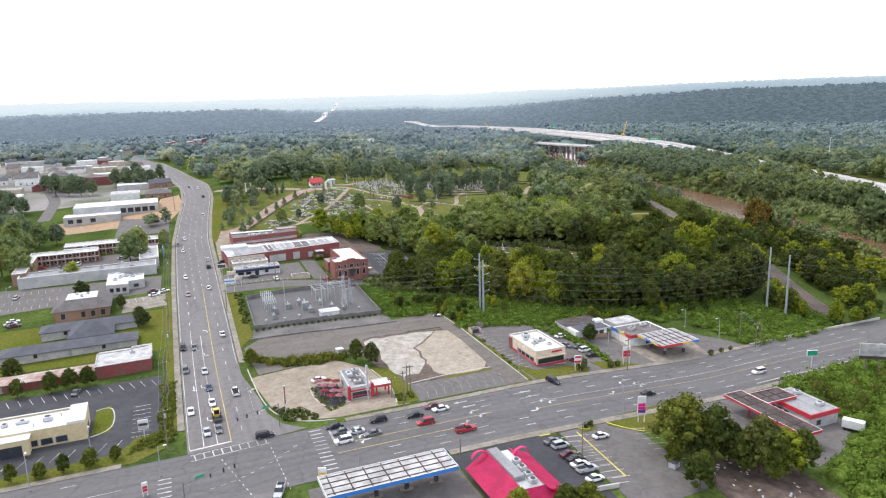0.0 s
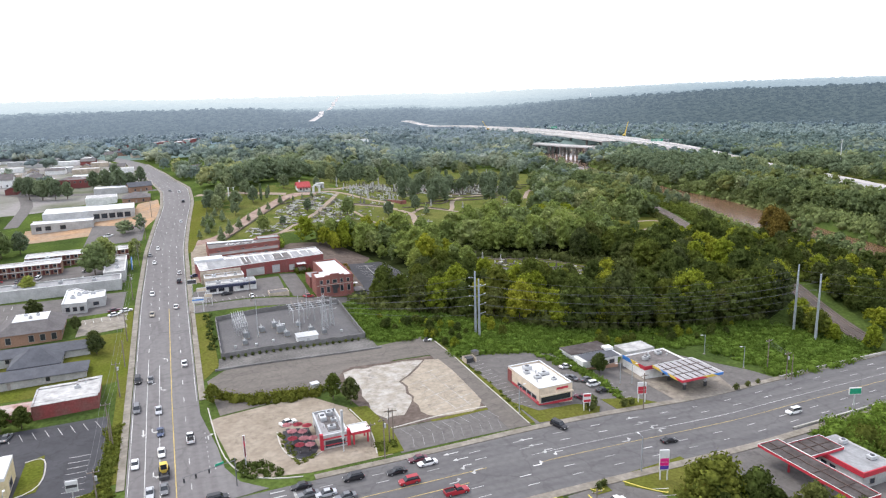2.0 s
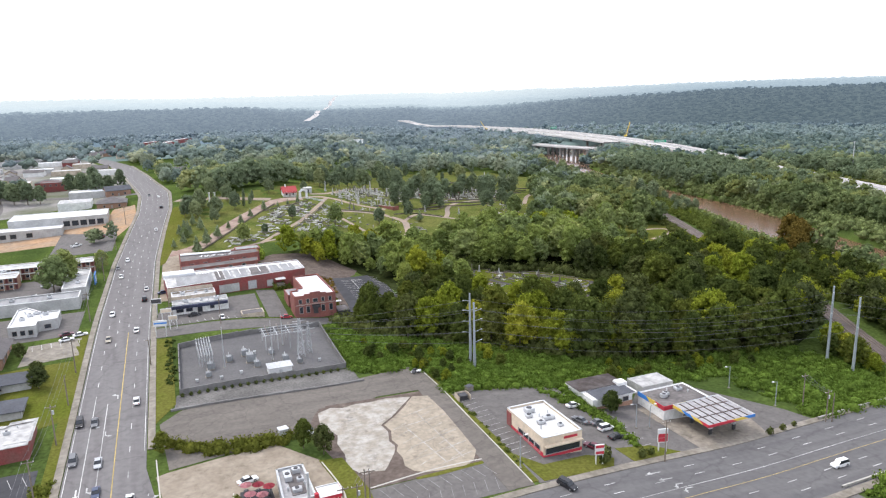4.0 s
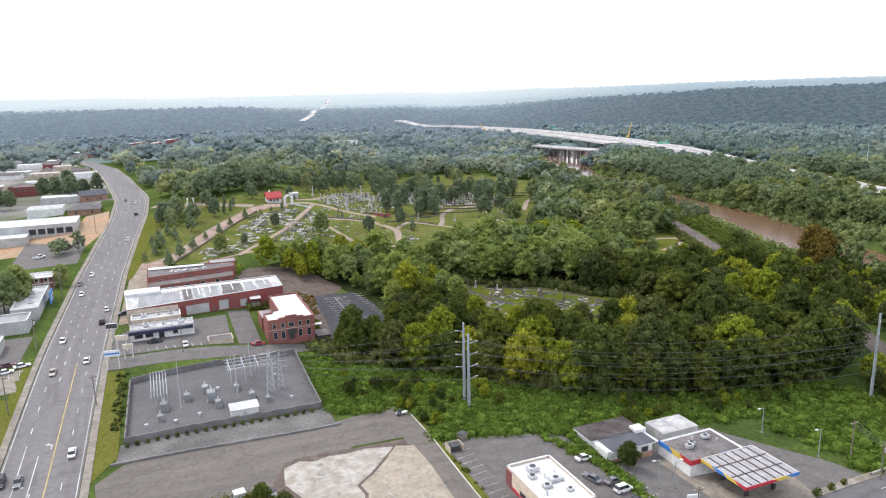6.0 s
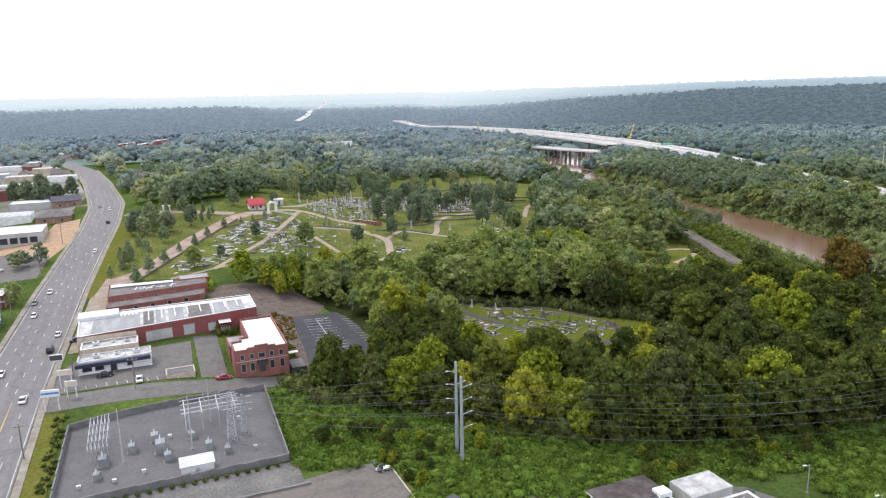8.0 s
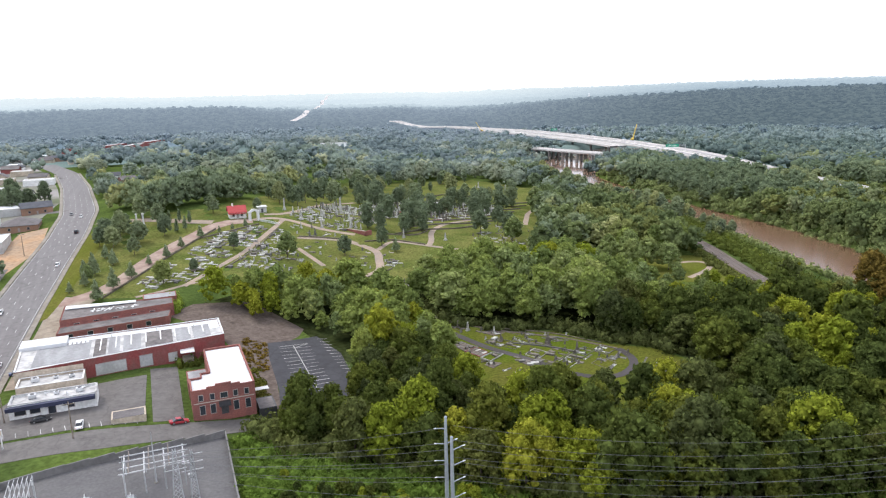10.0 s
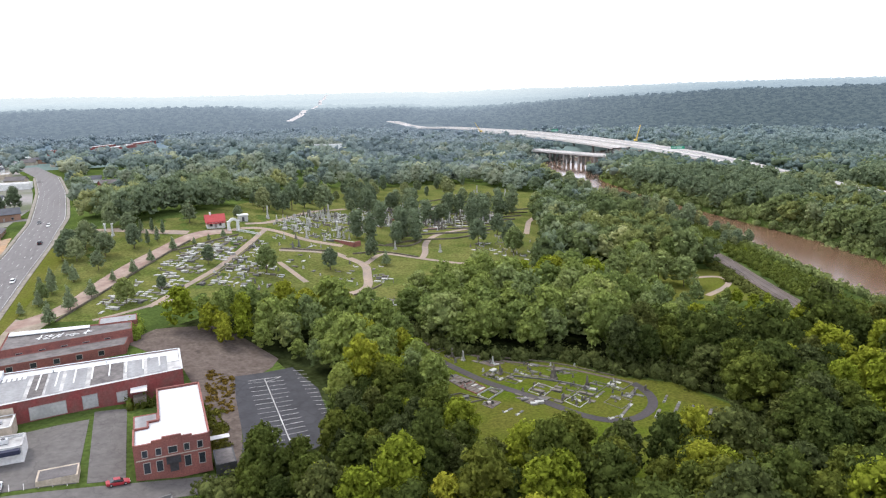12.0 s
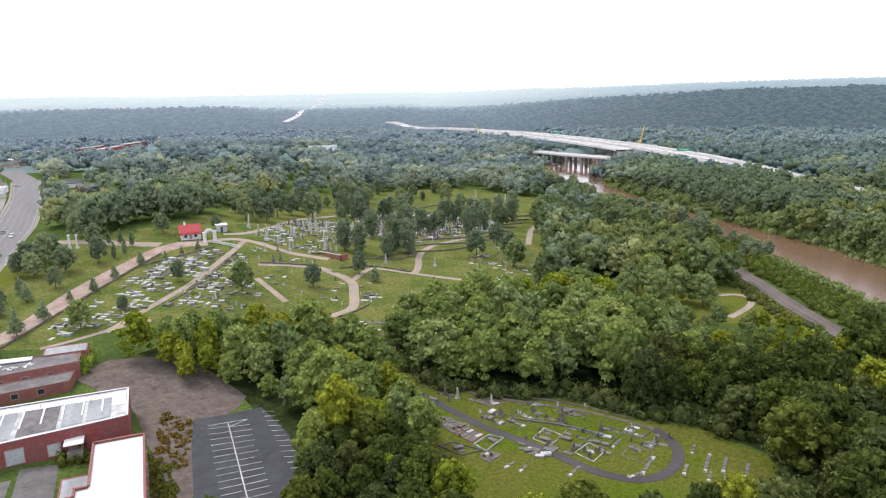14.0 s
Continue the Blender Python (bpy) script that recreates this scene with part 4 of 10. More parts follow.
def pitched(name, label, u0, u1, v0, v1, h, rise, wall, roof, hip=0.0, over=0.5, turn=0.0, category="house", chimney=False, wins=True, group=""):
    """A house with a gable (hip 0) or hipped roof, its ridge along the longer side."""
    cx, cy = (u0 + u1) / 2, (v0 + v1) / 2
    a, b = (u1 - u0) / 2, (v1 - v0) / 2
    e = thing(name, (cx, cy, gz(cx, cy)), label, category, group, turn)
    flip = b > a
    L, S = (b, a) if flip else (a, b)
    bm = bmesh.new()
    add_box(bm, -L, -S, -1.2, L, S, h)
    if not hip:
        for s in (-1, 1):
            bm.faces.new([bm.verts.new(p) for p in ((s * L, -S, h), (s * L, S, h), (s * L, 0, h + rise))])
    R = pose(0, 0, 0, 0, 0, 90) if flip else Matrix()
    bm.transform(R)
    part("wall", bm, wall, e)
    bm = bmesh.new()
    k = min(hip * S, L * 0.98)
    lo = h - 0.05
    e4 = [(-L - over, -S - over, lo), (L + over, -S - over, lo), (L + over, S + over, lo), (-L - over, S + over, lo)]
    r2 = [(-L - (over if not hip else 0) + k, 0, h + rise), (L + (over if not hip else 0) - k, 0, h + rise)]
    up = [bm.verts.new(p) for p in e4 + r2]
    dn = [bm.verts.new((p[0], p[1], p[2] - 0.22)) for p in e4 + r2]
    for q in ((0, 1, 5, 4), (2, 3, 4, 5), (1, 2, 5), (3, 0, 4)):
        if len(q) == 3 and not hip:
            continue
        bm.faces.new([up[i] for i in q]), bm.faces.new([dn[i] for i in q][::-1])
    for i in range(4):
        j = (i + 1) % 4
        if hip or i in (0, 2):
            bm.faces.new((up[i], up[j], dn[j], dn[i])[::-1])
    if not hip:
        for i, j, k2 in ((1, 2, 5), (3, 0, 4)):
            bm.faces.new((up[i], up[k2], dn[k2], dn[i])), bm.faces.new((up[k2], up[j], dn[j], dn[k2]))
    bm.transform(R)
    part("roof", bm, roof, e)
    if chimney:
        part("chimney", box(L * 0.3, -0.4, h, L * 0.3 + 0.8, 0.4, h + rise + 0.9), M_BRICK, e)
    if wins:
        loc = rect(-a, a, -b, b)
        for x in (0.25, 0.75):
            window(e, loc[0], loc[1], 2 * a * x, 0.9, 1.1, 1.3)
            window(e, loc[1], loc[2], 2 * b * x, 0.9, 1.0, 1.3)
        bm = box(-0.5, -b - 0.06, 0, 0.5, -b + 0.02, 2.05)
        part("door", bm, M_FRAME, e)
    return e


# ---- east of the avenue: works, substation, shops ----
poly = [(71.6, 310), (87.4, 310), (87.4, 341), (77.0, 341), (77.0, 322), (74.6, 322), (74.6, 319), (71.6, 319)]
e, loc, z = flat_building("brick_mill", "two-storey red brick mill with a bright white roof", poly, 7.4, M_BRICK, M_WROOF, 0.5, wins=[(0, x, 4.5, 1.0, 1.5) for x in (2.2, 5.0, 10.8, 13.6)] + [(0, 7.9, 4.5, 1.7, 1.4)]
                          + [(0, x, 0.7, 1.2, 2.4) for x in (2.4, 5.0, 10.8, 13.8)] + [(1, x, 4.5, 1.1, 1.5) for x in (4, 9, 14, 19, 24, 28)] + [(1, x, 0.9, 1.1, 2.0) for x in (4, 14, 24)], coping=M_BRICK)
fx, fy = (loc[0][0] + loc[1][0]) / 2, loc[0][1]
part("gable_step", box(fx - 4.2, fy - 0.02, 7.4, fx + 4.2, fy + 0.4, 8.0), M_BRICK, e)
part("gable_step", box(fx - 2.0, fy - 0.03, 7.98, fx + 2.0, fy + 0.41, 8.5), M_BRICK, e)
bm = bmesh.new()
for k in range(6):
    a0, a1 = math.pi / 2 * k / 6, math.pi / 2 * (k + 1) / 6
    vs = [bm.verts.new(p) for p in ((fx - 1.5, fy - 1.6 * math.cos(a0), 2.6 + 1.0 * math.sin(a0)), (fx + 1.5, fy - 1.6 * math.cos(a0), 2.6 + 1.0 * math.sin(a0)), (fx + 1.5, fy - 1.6 * math.cos(a1), 2.6 + 1.0 * math.sin(a1)), (fx - 1.5, fy - 1.6 * math.cos(a1), 2.6 + 1.0 * math.sin(a1)))]
    bm.faces.new(vs)
bmesh.ops.solidify(bm, geom=bm.faces[:], thickness=0.06)
part("awning", bm, M_DKMETAL, e, "dark rounded entrance awning")
part("door", box(fx - 0.9, fy - 0.08, 0, fx + 0.9, fy + 0.05, 2.4), M_DKMETAL, e, "dark double door")
part("lintel_band", box(loc[0][0] + 0.3, fy - 0.05, 3.75, loc[1][0] - 0.3, fy + 0.02, 4.0), M_STONE, e)
flat_building("mill_annex", "low annex with a sloping grey roof", rect(71.4, 76.9, 322.2, 331.5), 4.6, M_BRICK, M_GREYROOF, 0.15)
flat_building("side_shed", "dark open shed against the brick mill", rect(88.0, 92.5, 308.5, 316), 2.6, M_DKMETAL, M_DKROOF, 0.1)
part("screen_roof", box(-2.4, -1.0, 0, 2.4, 1.0, 0.14), M_WPAINT, thing("skip_roof", (90, 322, gz(90, 322) + 2.3), "grey lean-to roof beside the mill", "lean-to"))

works = [(28, 342.3), (84, 350.2), (84, 367.5), (27, 367.5)]
e, loc, z = flat_building("works_hall", "long red walled works hall with a patched grey and white roof", works, 5.6, M_REDWALL, M_OLDROOF, 0.25, coping=M_WROOF, vents=((-18, 4), (-4, 6), (9, 7), (20, 5)),
                          wins=[(0, 24, 0.3, 8.0, 3.2, M_GREYWALL), (0, 33.5, 0.2, 3.4, 3.4, M_METAL), (0, 41, 0.1, 2.4, 2.6, M_GREYWALL)])
for k, (x0, x1) in enumerate(((-24, -9.5), (-8.5, -5.2), (-4.6, -1.5), (-0.6, 4.4), (5.6, 13.4), (14.4, 18.6), (19.4, 24.5))):
    f0, f1 = -9.5 + 0.141 * (x0 + 27), -9.5 + 0.141 * (x1 + 27)
    part("roof_panel", sheet([(x0, f0 - 3.2), (x1, f1 - 3.2), (x1, 6.0), (x0, 6.0)], 5.47 + 0.01 * k, 0.05), M_GREYROOF if k % 3 != 1 else M_DKROOF, e, "weathered grey corrugated roof field")
for k in range(11):
    x = -23 + 1.2 * k
    part("skylight", sheet([(x, 3.8), (x + 0.7, 3.8), (x + 0.7, 5.8), (x, 5.8)], 5.6, 0.1), M_WPAINT, e)
for k in range(8):
    x = -7 + 4.2 * k
    part("roof_rib", box(x, -4.5 + 0.141 * x, 5.45, x + 0.35, 6.4, 5.64), M_WPAINT, e)
part("roof_strip", sheet([(-27.5, 6.2), (27.6, 6.2), (27.6, 9.0), (-27.5, 9.0)], 5.5, 0.06), M_WROOF, e, "new white roof strip")
part("roof_strip", sheet([(24.6, 0.4), (27.6, 0.8), (27.6, 6.1), (24.6, 6.1)], 5.52, 0.06), M_WROOF, e, "new white roof strip")
part("end_wall", box(loc[0][0] - 0.12, loc[0][1] - 0.05, -1, loc[0][0] + 17, loc[0][1] - 0.0, 5.4), M_TAN, e, "tan painted wall")
part("parapet", box(loc[3][0] - 0.1, loc[3][1] - 7, 4.8, loc[3][0] + 12.5, loc[3][1] + 0.2, 6.5), M_WROOF, e, "raised white roof block")
part("loading_dock", box(15.5, -11.8, -0.5, 18.6, -8.2, 1.1), M_CONC, e)
part("dock_canopy", box(15.0, -12.0, 3.0, 19.0, -8.0, 3.15), M_WPAINT, e, "white dock canopy")

e, loc, z = flat_building("ruined_works", "derelict brick works with torn white and dark roofs", [(35, 388), (71, 393), (71, 401.5), (35, 406)], 4.6, M_BRICK, M_DKROOF, 0.4, wins=[(0, x, 1.0, 1.6, 1.8) for x in (5, 11, 17, 23, 29)])
part("roof_cover", sheet([(-17.4, 4.2), (5.5, 2.6), (5.5, 5.4), (-17.4, 8.2)], 4.75, 0.25), M_WROOF, e, "white roof sheet")
random.seed(4)
for k in range(26):
    x, y = random.uniform(-10, 6), random.uniform(-2.6, 1.0)
    bm = box(-0.5, -0.09, 0, 0.5, 0.09, 0.08)
    bm.transform(pose(x, y, 4.27 + 0.004 * k, random.uniform(-6, 6), random.uniform(-6, 6), random.choice((12, 80, 60, -20)) + random.uniform(-15, 15)) @ Matrix.Diagonal((random.uniform(0.8, 2.2), 2.2, 1.6, 1)))
    part("roof_debris", bm, M_WPAINT, e)
flat_building("ruined_annex", "roofless brick annex with a grey sheet roof", rect(61, 72.5, 401.8, 409), 4.2, M_BRICK, M_GREYROOF, 0.2)
flat_building("brick_storehouse", "long low brick front with a dark tar roof", [(34.5, 379.5), (69, 384), (70, 392.4), (34.9, 387.5)], 3.0, M_BRICK, M_DKROOF, 0.3, wins=[(0, x, 0.8, 1.5, 1.4) for x in (4, 10, 16, 22, 28)])
e, loc, z = flat_building("tan_shop", "tan walled shop with a cluttered white roof", rect(29.2, 45.4, 334.6, 342.0), 4.0, M_TAN, M_OLDROOF, 0.6, units=((-4, 1), (1, 1.4, 1.2, 1.0, 0.7), (5, 0.6, 1.4, 1.2, 0.8)), coping=M_WPAINT)
e, loc, z = flat_building("navy_shop", "low white shop with a navy fascia and stained roof", rect(29.0, 49.0, 323.6, 330.4), 3.8, M_WHITEWALL, M_OLDROOF, 0.5, units=((-5, 0.6), (0.5, 1, 1.2, 1, 0.8), (6, 0.4)), vents=((-2, 1), (3, -1)), coping=M_OLDROOF,
                          wins=[(0, 2.5, 0.9, 2.4, 1.2), (0, 5.8, 0.9, 2.2, 1.2), (0, 9.6, 0.1, 1.6, 2.2), (0, 14, 1.0, 1.4, 1.2)])
part("fascia", box(loc[0][0] - 0.5, loc[0][1] - 1.3, 2.5, loc[1][0] - 0.3, loc[0][1] - 0.01, 3.5), M_NAVY, e, "sloping navy blue fascia")
# low ruin slab, built as a flat block with a shingle top
flat_building("brown_kiosk", "tiny tan kiosk with a grey roof", rect(52.5, 60.5, 311.8, 317), 1.2, M_TAN, M_BRSHINGLE, 0.15)

# substation wall, shed and gear
ring = [(28.0, 255.4), (77.6, 260.0), (78.3, 300.6), (29.2, 289.2)]
wall_thing = thing("substation_wall", (53, 275, gz(53, 275)), "low dark concrete wall round the substation", "wall")
for (a, b), (c, d) in zip(ring, ring[1:] + ring[:1]):
    p, q = Vector((a, b, 0)), Vector((c, d, 0))
    n = max(2, int((q - p).length / 5))
    dd = (q - p).normalized()
    for k in range(n):
        s, t = p + (q - p) * (k / n), p + (q - p) * ((k + 1) / n)
        zc = gz((s.x + t.x) / 2, (s.y + t.y) / 2)
        bm = bmesh.new()
        for v in add_box(bm, 0, -0.16, -0.9, (t - s).length, 0.16, 1.75):
            v.co = s + dd * v.co.x + Vector((dd.y, -dd.x, 0)) * v.co.y + Vector((0, 0, v.co.z + zc)) - Vector((53, 275, gz(53, 275)))
        part("wall_panel", bm, M_WALLCONC, wall_thing)
e = thing("control_shed", (57.2, 261.8, gz(57.2, 261.8)), "long white control shed with a pale roof", "shed")
part("wall", box(-3.5, -2.3, -0.5, 3.5, 2.3, 2.6, 0.03), M_WPAINT, e)
part("roof", box(-3.8, -2.6, 2.58, 3.8, 2.6, 2.78, 0.04), M_METAL, e, "pale metal roof")
part("door", box(-0.5, -2.36, 0, 0.5, -2.28, 2.0), M_METAL, e)


def lattice(parent, w, h, r=0.07, taper=0.25, levels=7):
    """A steel lattice tower: four legs and braces."""
    def corner(i, k):
        s = (w / 2) * (1 - (1 - taper) * k / levels)
        return Vector(((-1, 1, 1, -1)[i] * s, (-1, -1, 1, 1)[i] * s, h * k / levels))
    for i in range(4):
        part("leg", tube(corner(i, 0), corner(i, levels), r * 1.5, r, 5), M_METAL, parent)
    for k in range(levels):
        for i in range(4):
            j = (i + 1) % 4
            part("brace", tube(corner(i, k), corner(j, k + 1), r * 0.7, r * 0.7, 4), M_METAL, parent)
            part("brace", tube(corner(j, k), corner(i, k + 1), r * 0.7, r * 0.7, 4), M_METAL, parent)


for u, v, h, w in ((66.2, 273.5, 13, 2.2), (69.5, 276.0, 11, 1.6)):
    e = thing("lattice_tower", (u, v, gz(u, v)), "grey steel lattice tower of the substation", "lattice tower", "substation towers")
    lattice(e, w, h)
    for k in range(3):
        part("arm", box(-2.2, -0.08, h - 1 - 1.8 * k, 2.2, 0.08, h - 0.85 - 1.8 * k), M_METAL, e)
for u, v, h in ((41.7, 269.5, 13.5), (56.7, 271.5, 13.5), (62, 283.5, 12)):
    e = thing("lightning_mast", (u, v, gz(u, v)), "slender grey steel lightning mast", "mast", "substation masts")
    part("pole", tube((0, 0, 0), (0, 0, h), 0.2, 0.07, 8), M_METAL, e)
    part("base_plate", box(-0.4, -0.4, 0, 0.4, 0.4, 0.2), M_CONC, e)
e = thing("bus_frame", (62, 284, gz(62, 284)), "grey steel bus frame with beams and insulators", "bus frame")
for x in (-6, -2, 2, 6):
    for y in (-4, 4):
        part("post", tube((x, y, 0), (x, y, 5.2), 0.13, 0.11, 6), M_METAL, e)
    part("beam", box(x - 0.1, -5, 5.1, x + 0.1, 5, 5.32), M_METAL, e)
for y in (-4, -1.5, 1.5, 4):
    part("beam", box(-7, y - 0.1, 5.32, 7, y + 0.1, 5.5), M_METAL, e)
    for x in (-5, -1, 3):
        part("insulator", tube((x, y, 5.5), (x, y, 6.5), 0.16, 0.1, 7), M_STONE, e)
for k in range(6):
    e = thing("switch_rack", (34.6 + 0.8 * k, 278.5 + 0.1 * k, gz(37, 278)), "row of grey insulated switches on steel posts", "switch rack", "switch racks")
    for j in range(4):
        part("post", tube((0, -7 + 4.4 * j, 0), (0, -7 + 4.4 * j, 3.0), 0.09, 0.09, 5), M_METAL, e)
        part("insulator", tube((0, -7 + 4.4 * j, 3.0), (0, -7 + 4.4 * j, 4.1), 0.17, 0.12, 7), M_WPAINT, e)
    part("bus_bar", tube((0, -7.5, 4.1), (0, 7.5, 4.6), 0.07, 0.07, 5), M_METAL, e)
# the last four are transformers added in place of disconnect switch clusters
for u, v, s in ((49.8, 272.5, 1.0), (43.5, 274, 0.7), (60.5, 271.0, 0.7), (57, 277, 0.6), (37.5, 270, 0.8), (48.6, 277.5, 0.75), (51.2, 268.2, 0.7), (36.4, 264.6, 0.6), (64.5, 268, 0.6)):
    e = thing("transformer", (u, v, gz(u, v)), "grey transformer with fins and white bushings", "transformer", "transformers")
    part("tank", box(-1.1 * s, -1.5 * s, 0.2, 1.1 * s, 1.5 * s, 2.7 * s, 0.08), M_TANK, e)
    for k in range(7):
        part("fin", box(1.1 * s, (-1.4 + 0.42 * k) * s, 0.4, 1.7 * s, (-1.32 + 0.42 * k) * s, 2.4 * s), M_TANK, e)
    for k in range(3):
        part("bushing", tube((0, (-0.9 + 0.9 * k) * s, 2.7 * s), (0, (-0.9 + 0.9 * k) * s, 4.0 * s), 0.2 * s, 0.09 * s, 8), M_WPAINT, e)
    part("plinth", box(-1.5 * s, -1.8 * s, -0.2, 1.5 * s, 1.8 * s, 0.2), M_CONC, e)
for u, v in ((46, 264), (40, 262), (33, 262), (52, 278), (71, 268), (69, 284)):
    e = thing("meter_box", (u, v, gz(u, v) + 0.1), "small pale metal cabinet on the gravel", "cabinet", "yard cabinets")
    part("body", box(-0.4, -0.3, 0.0, 0.4, 0.3, 0.8, 0.03), M_GREYWALL, e)
    part("lid", box(-0.45, -0.35, 0.8, 0.45, 0.35, 0.88), M_METAL, e)
# low kerb wall along the yard
for k in range(11):
    u = 25 + 5 * k
    e = link("kerb_block", [], [], M_WALLCONC)
    bm = box(-2.49, -0.3, -0.4, 2.49, 0.3, 0.55, 0.04)
    bm.to_mesh(e.data), bm.free()
    e.matrix_basis = pose(u + 2.5, 246.6 + 0.06 * k * 2, gz(u + 2.5, 247), 0, 0, 1.5)
    tagged(e, "dark stone kerb block at the yard edge", "kerb", "yard kerb blocks")

# ---- shops along the boulevard ----
e, loc, z = flat_building("restaurant", "cream restaurant with a white roof and red band", rect(106.2, 117.0, 186.0, 204.5), 4.8, M_CREAM, M_SMUDGE, 0.5, units=((-1, 5.5, 2.4, 2, 1.2), (1.5, 0, 3, 1.6, 0.9), (-1.5, -1.5, 2, 1.4, 0.8), (2.2, -4.5, 1.4, 1.2, 0.7), (-2.5, 3, 1.6, 1.6, 0.8)),
                          vents=((0, 2), (3, 3), (-3, -4)), coping=M_WROOF, wins=[(0, 5.4, 0.4, 9.4, 1.9)] + [(3, x, 0.6, 2.4, 1.5) for x in (7.5, 10.2, 12.9, 15.8)] + [(1, x, 0.6, 2.2, 1.6) for x in (3, 6, 9)])
part("red_band", box(loc[0][0] - 0.06, loc[0][1] - 0.02, -0.5, loc[0][0] - 0.004, loc[3][1] + 0.02, 1.0), M_RED, e, "red painted base band")
part("red_band", box(loc[0][0] - 0.02, loc[0][1] - 0.06, -0.5, loc[1][0] + 0.02, loc[0][1] - 0.004, 0.35), M_RED, e, "red painted base band")
part("awning", box(loc[0][0] + 0.2, loc[0][1] - 1.0, 2.5, loc[1][0] - 0.2, loc[0][1] - 0.02, 2.85), M_CREAM, e)
part("sign", box(0.2, loc[0][1] - 0.12, 3.5, 4.0, loc[0][1] - 0.01, 4.1), M_RED, e, "plain red sign board")
part("red_corner", box(loc[3][0] - 0.1, loc[3][1] - 2.4, -0.5, loc[3][0] + 2.0, loc[3][1] + 0.08, 4.2), M_REDWALL, e)

e = thing("low_shop", (139.9, 211.6, gz(139.9, 211.6)), "low white walled shop with dark roofs and a white fascia", "shop")
part("wall", box(-6.3, -6.0, -1.5, 7.0, 6.6, 3.1), M_WHITEWALL, e)
part("brick_base", box(-6.36, -6.06, -1.5, 7.06, 6.66, 0.8), M_BROWNBRICK, e, "brown brick base course")
part("fascia", box(-7.0, -0.4, 3.1, 8.0, 7.2, 3.5), M_WPAINT, e, "white fascia board")
part("roof", box(-7.04, -0.44, 3.5, 8.04, 7.24, 3.66), M_RUSTROOF, e, "brown-black tar roof")
part("fascia", box(-5.0, -6.6, 2.9, 8.2, -0.41, 3.3), M_WPAINT, e, "white fascia board")
part("roof", box(-5.04, -6.64, 3.3, 7.4, -0.45, 3.42), M_SHINGLE, e, "slate grey lower roof")
part("dormer", box(5.4, -1.6, 3.3, 8.4, 1.2, 4.3), M_WHITEWALL, e)
window(e, (-6.3, -6.0), (7.6, -6.0), 11.0, 0.9, 1.8, 1.3)
window(e, (7.06, -6.0), (7.06, 6.6), 4, 0.9, 1.4, 1.4)
window(e, (-6.3, -6.0), (7.6, -6.0), 4.0, 0.9, 1.6, 1.3)



def fascia_band(parent, x0, x1, y, z0, z1, axis, order):
    """A fascia in slanted colour fields along one side of a canopy."""
    n = len(order)
    for k, m in enumerate(order):
        a, b = x0 + (x1 - x0) * k / n, x0 + (x1 - x0) * (k + 1) / n
        s = (x1 - x0) / n * 0.45
        quad = ((a + (s if k else 0), z0), (b + (s if k < n - 1 else 0), z0), (b, z1), (a, z1))
        bm = bmesh.new()
        for t in (-0.05, 0.05):
            vs = [bm.verts.new((p, y + t, q) if axis == 0 else (y + t, p, q)) for p, q in quad]
            bm.faces.new(vs)
        bm.verts.ensure_lookup_table()
        for i in range(4):
            bm.faces.new((bm.verts[i], bm.verts[(i + 1) % 4], bm.verts[4 + (i + 1) % 4], bm.verts[4 + i]))
        part("fascia", bm, m, parent)


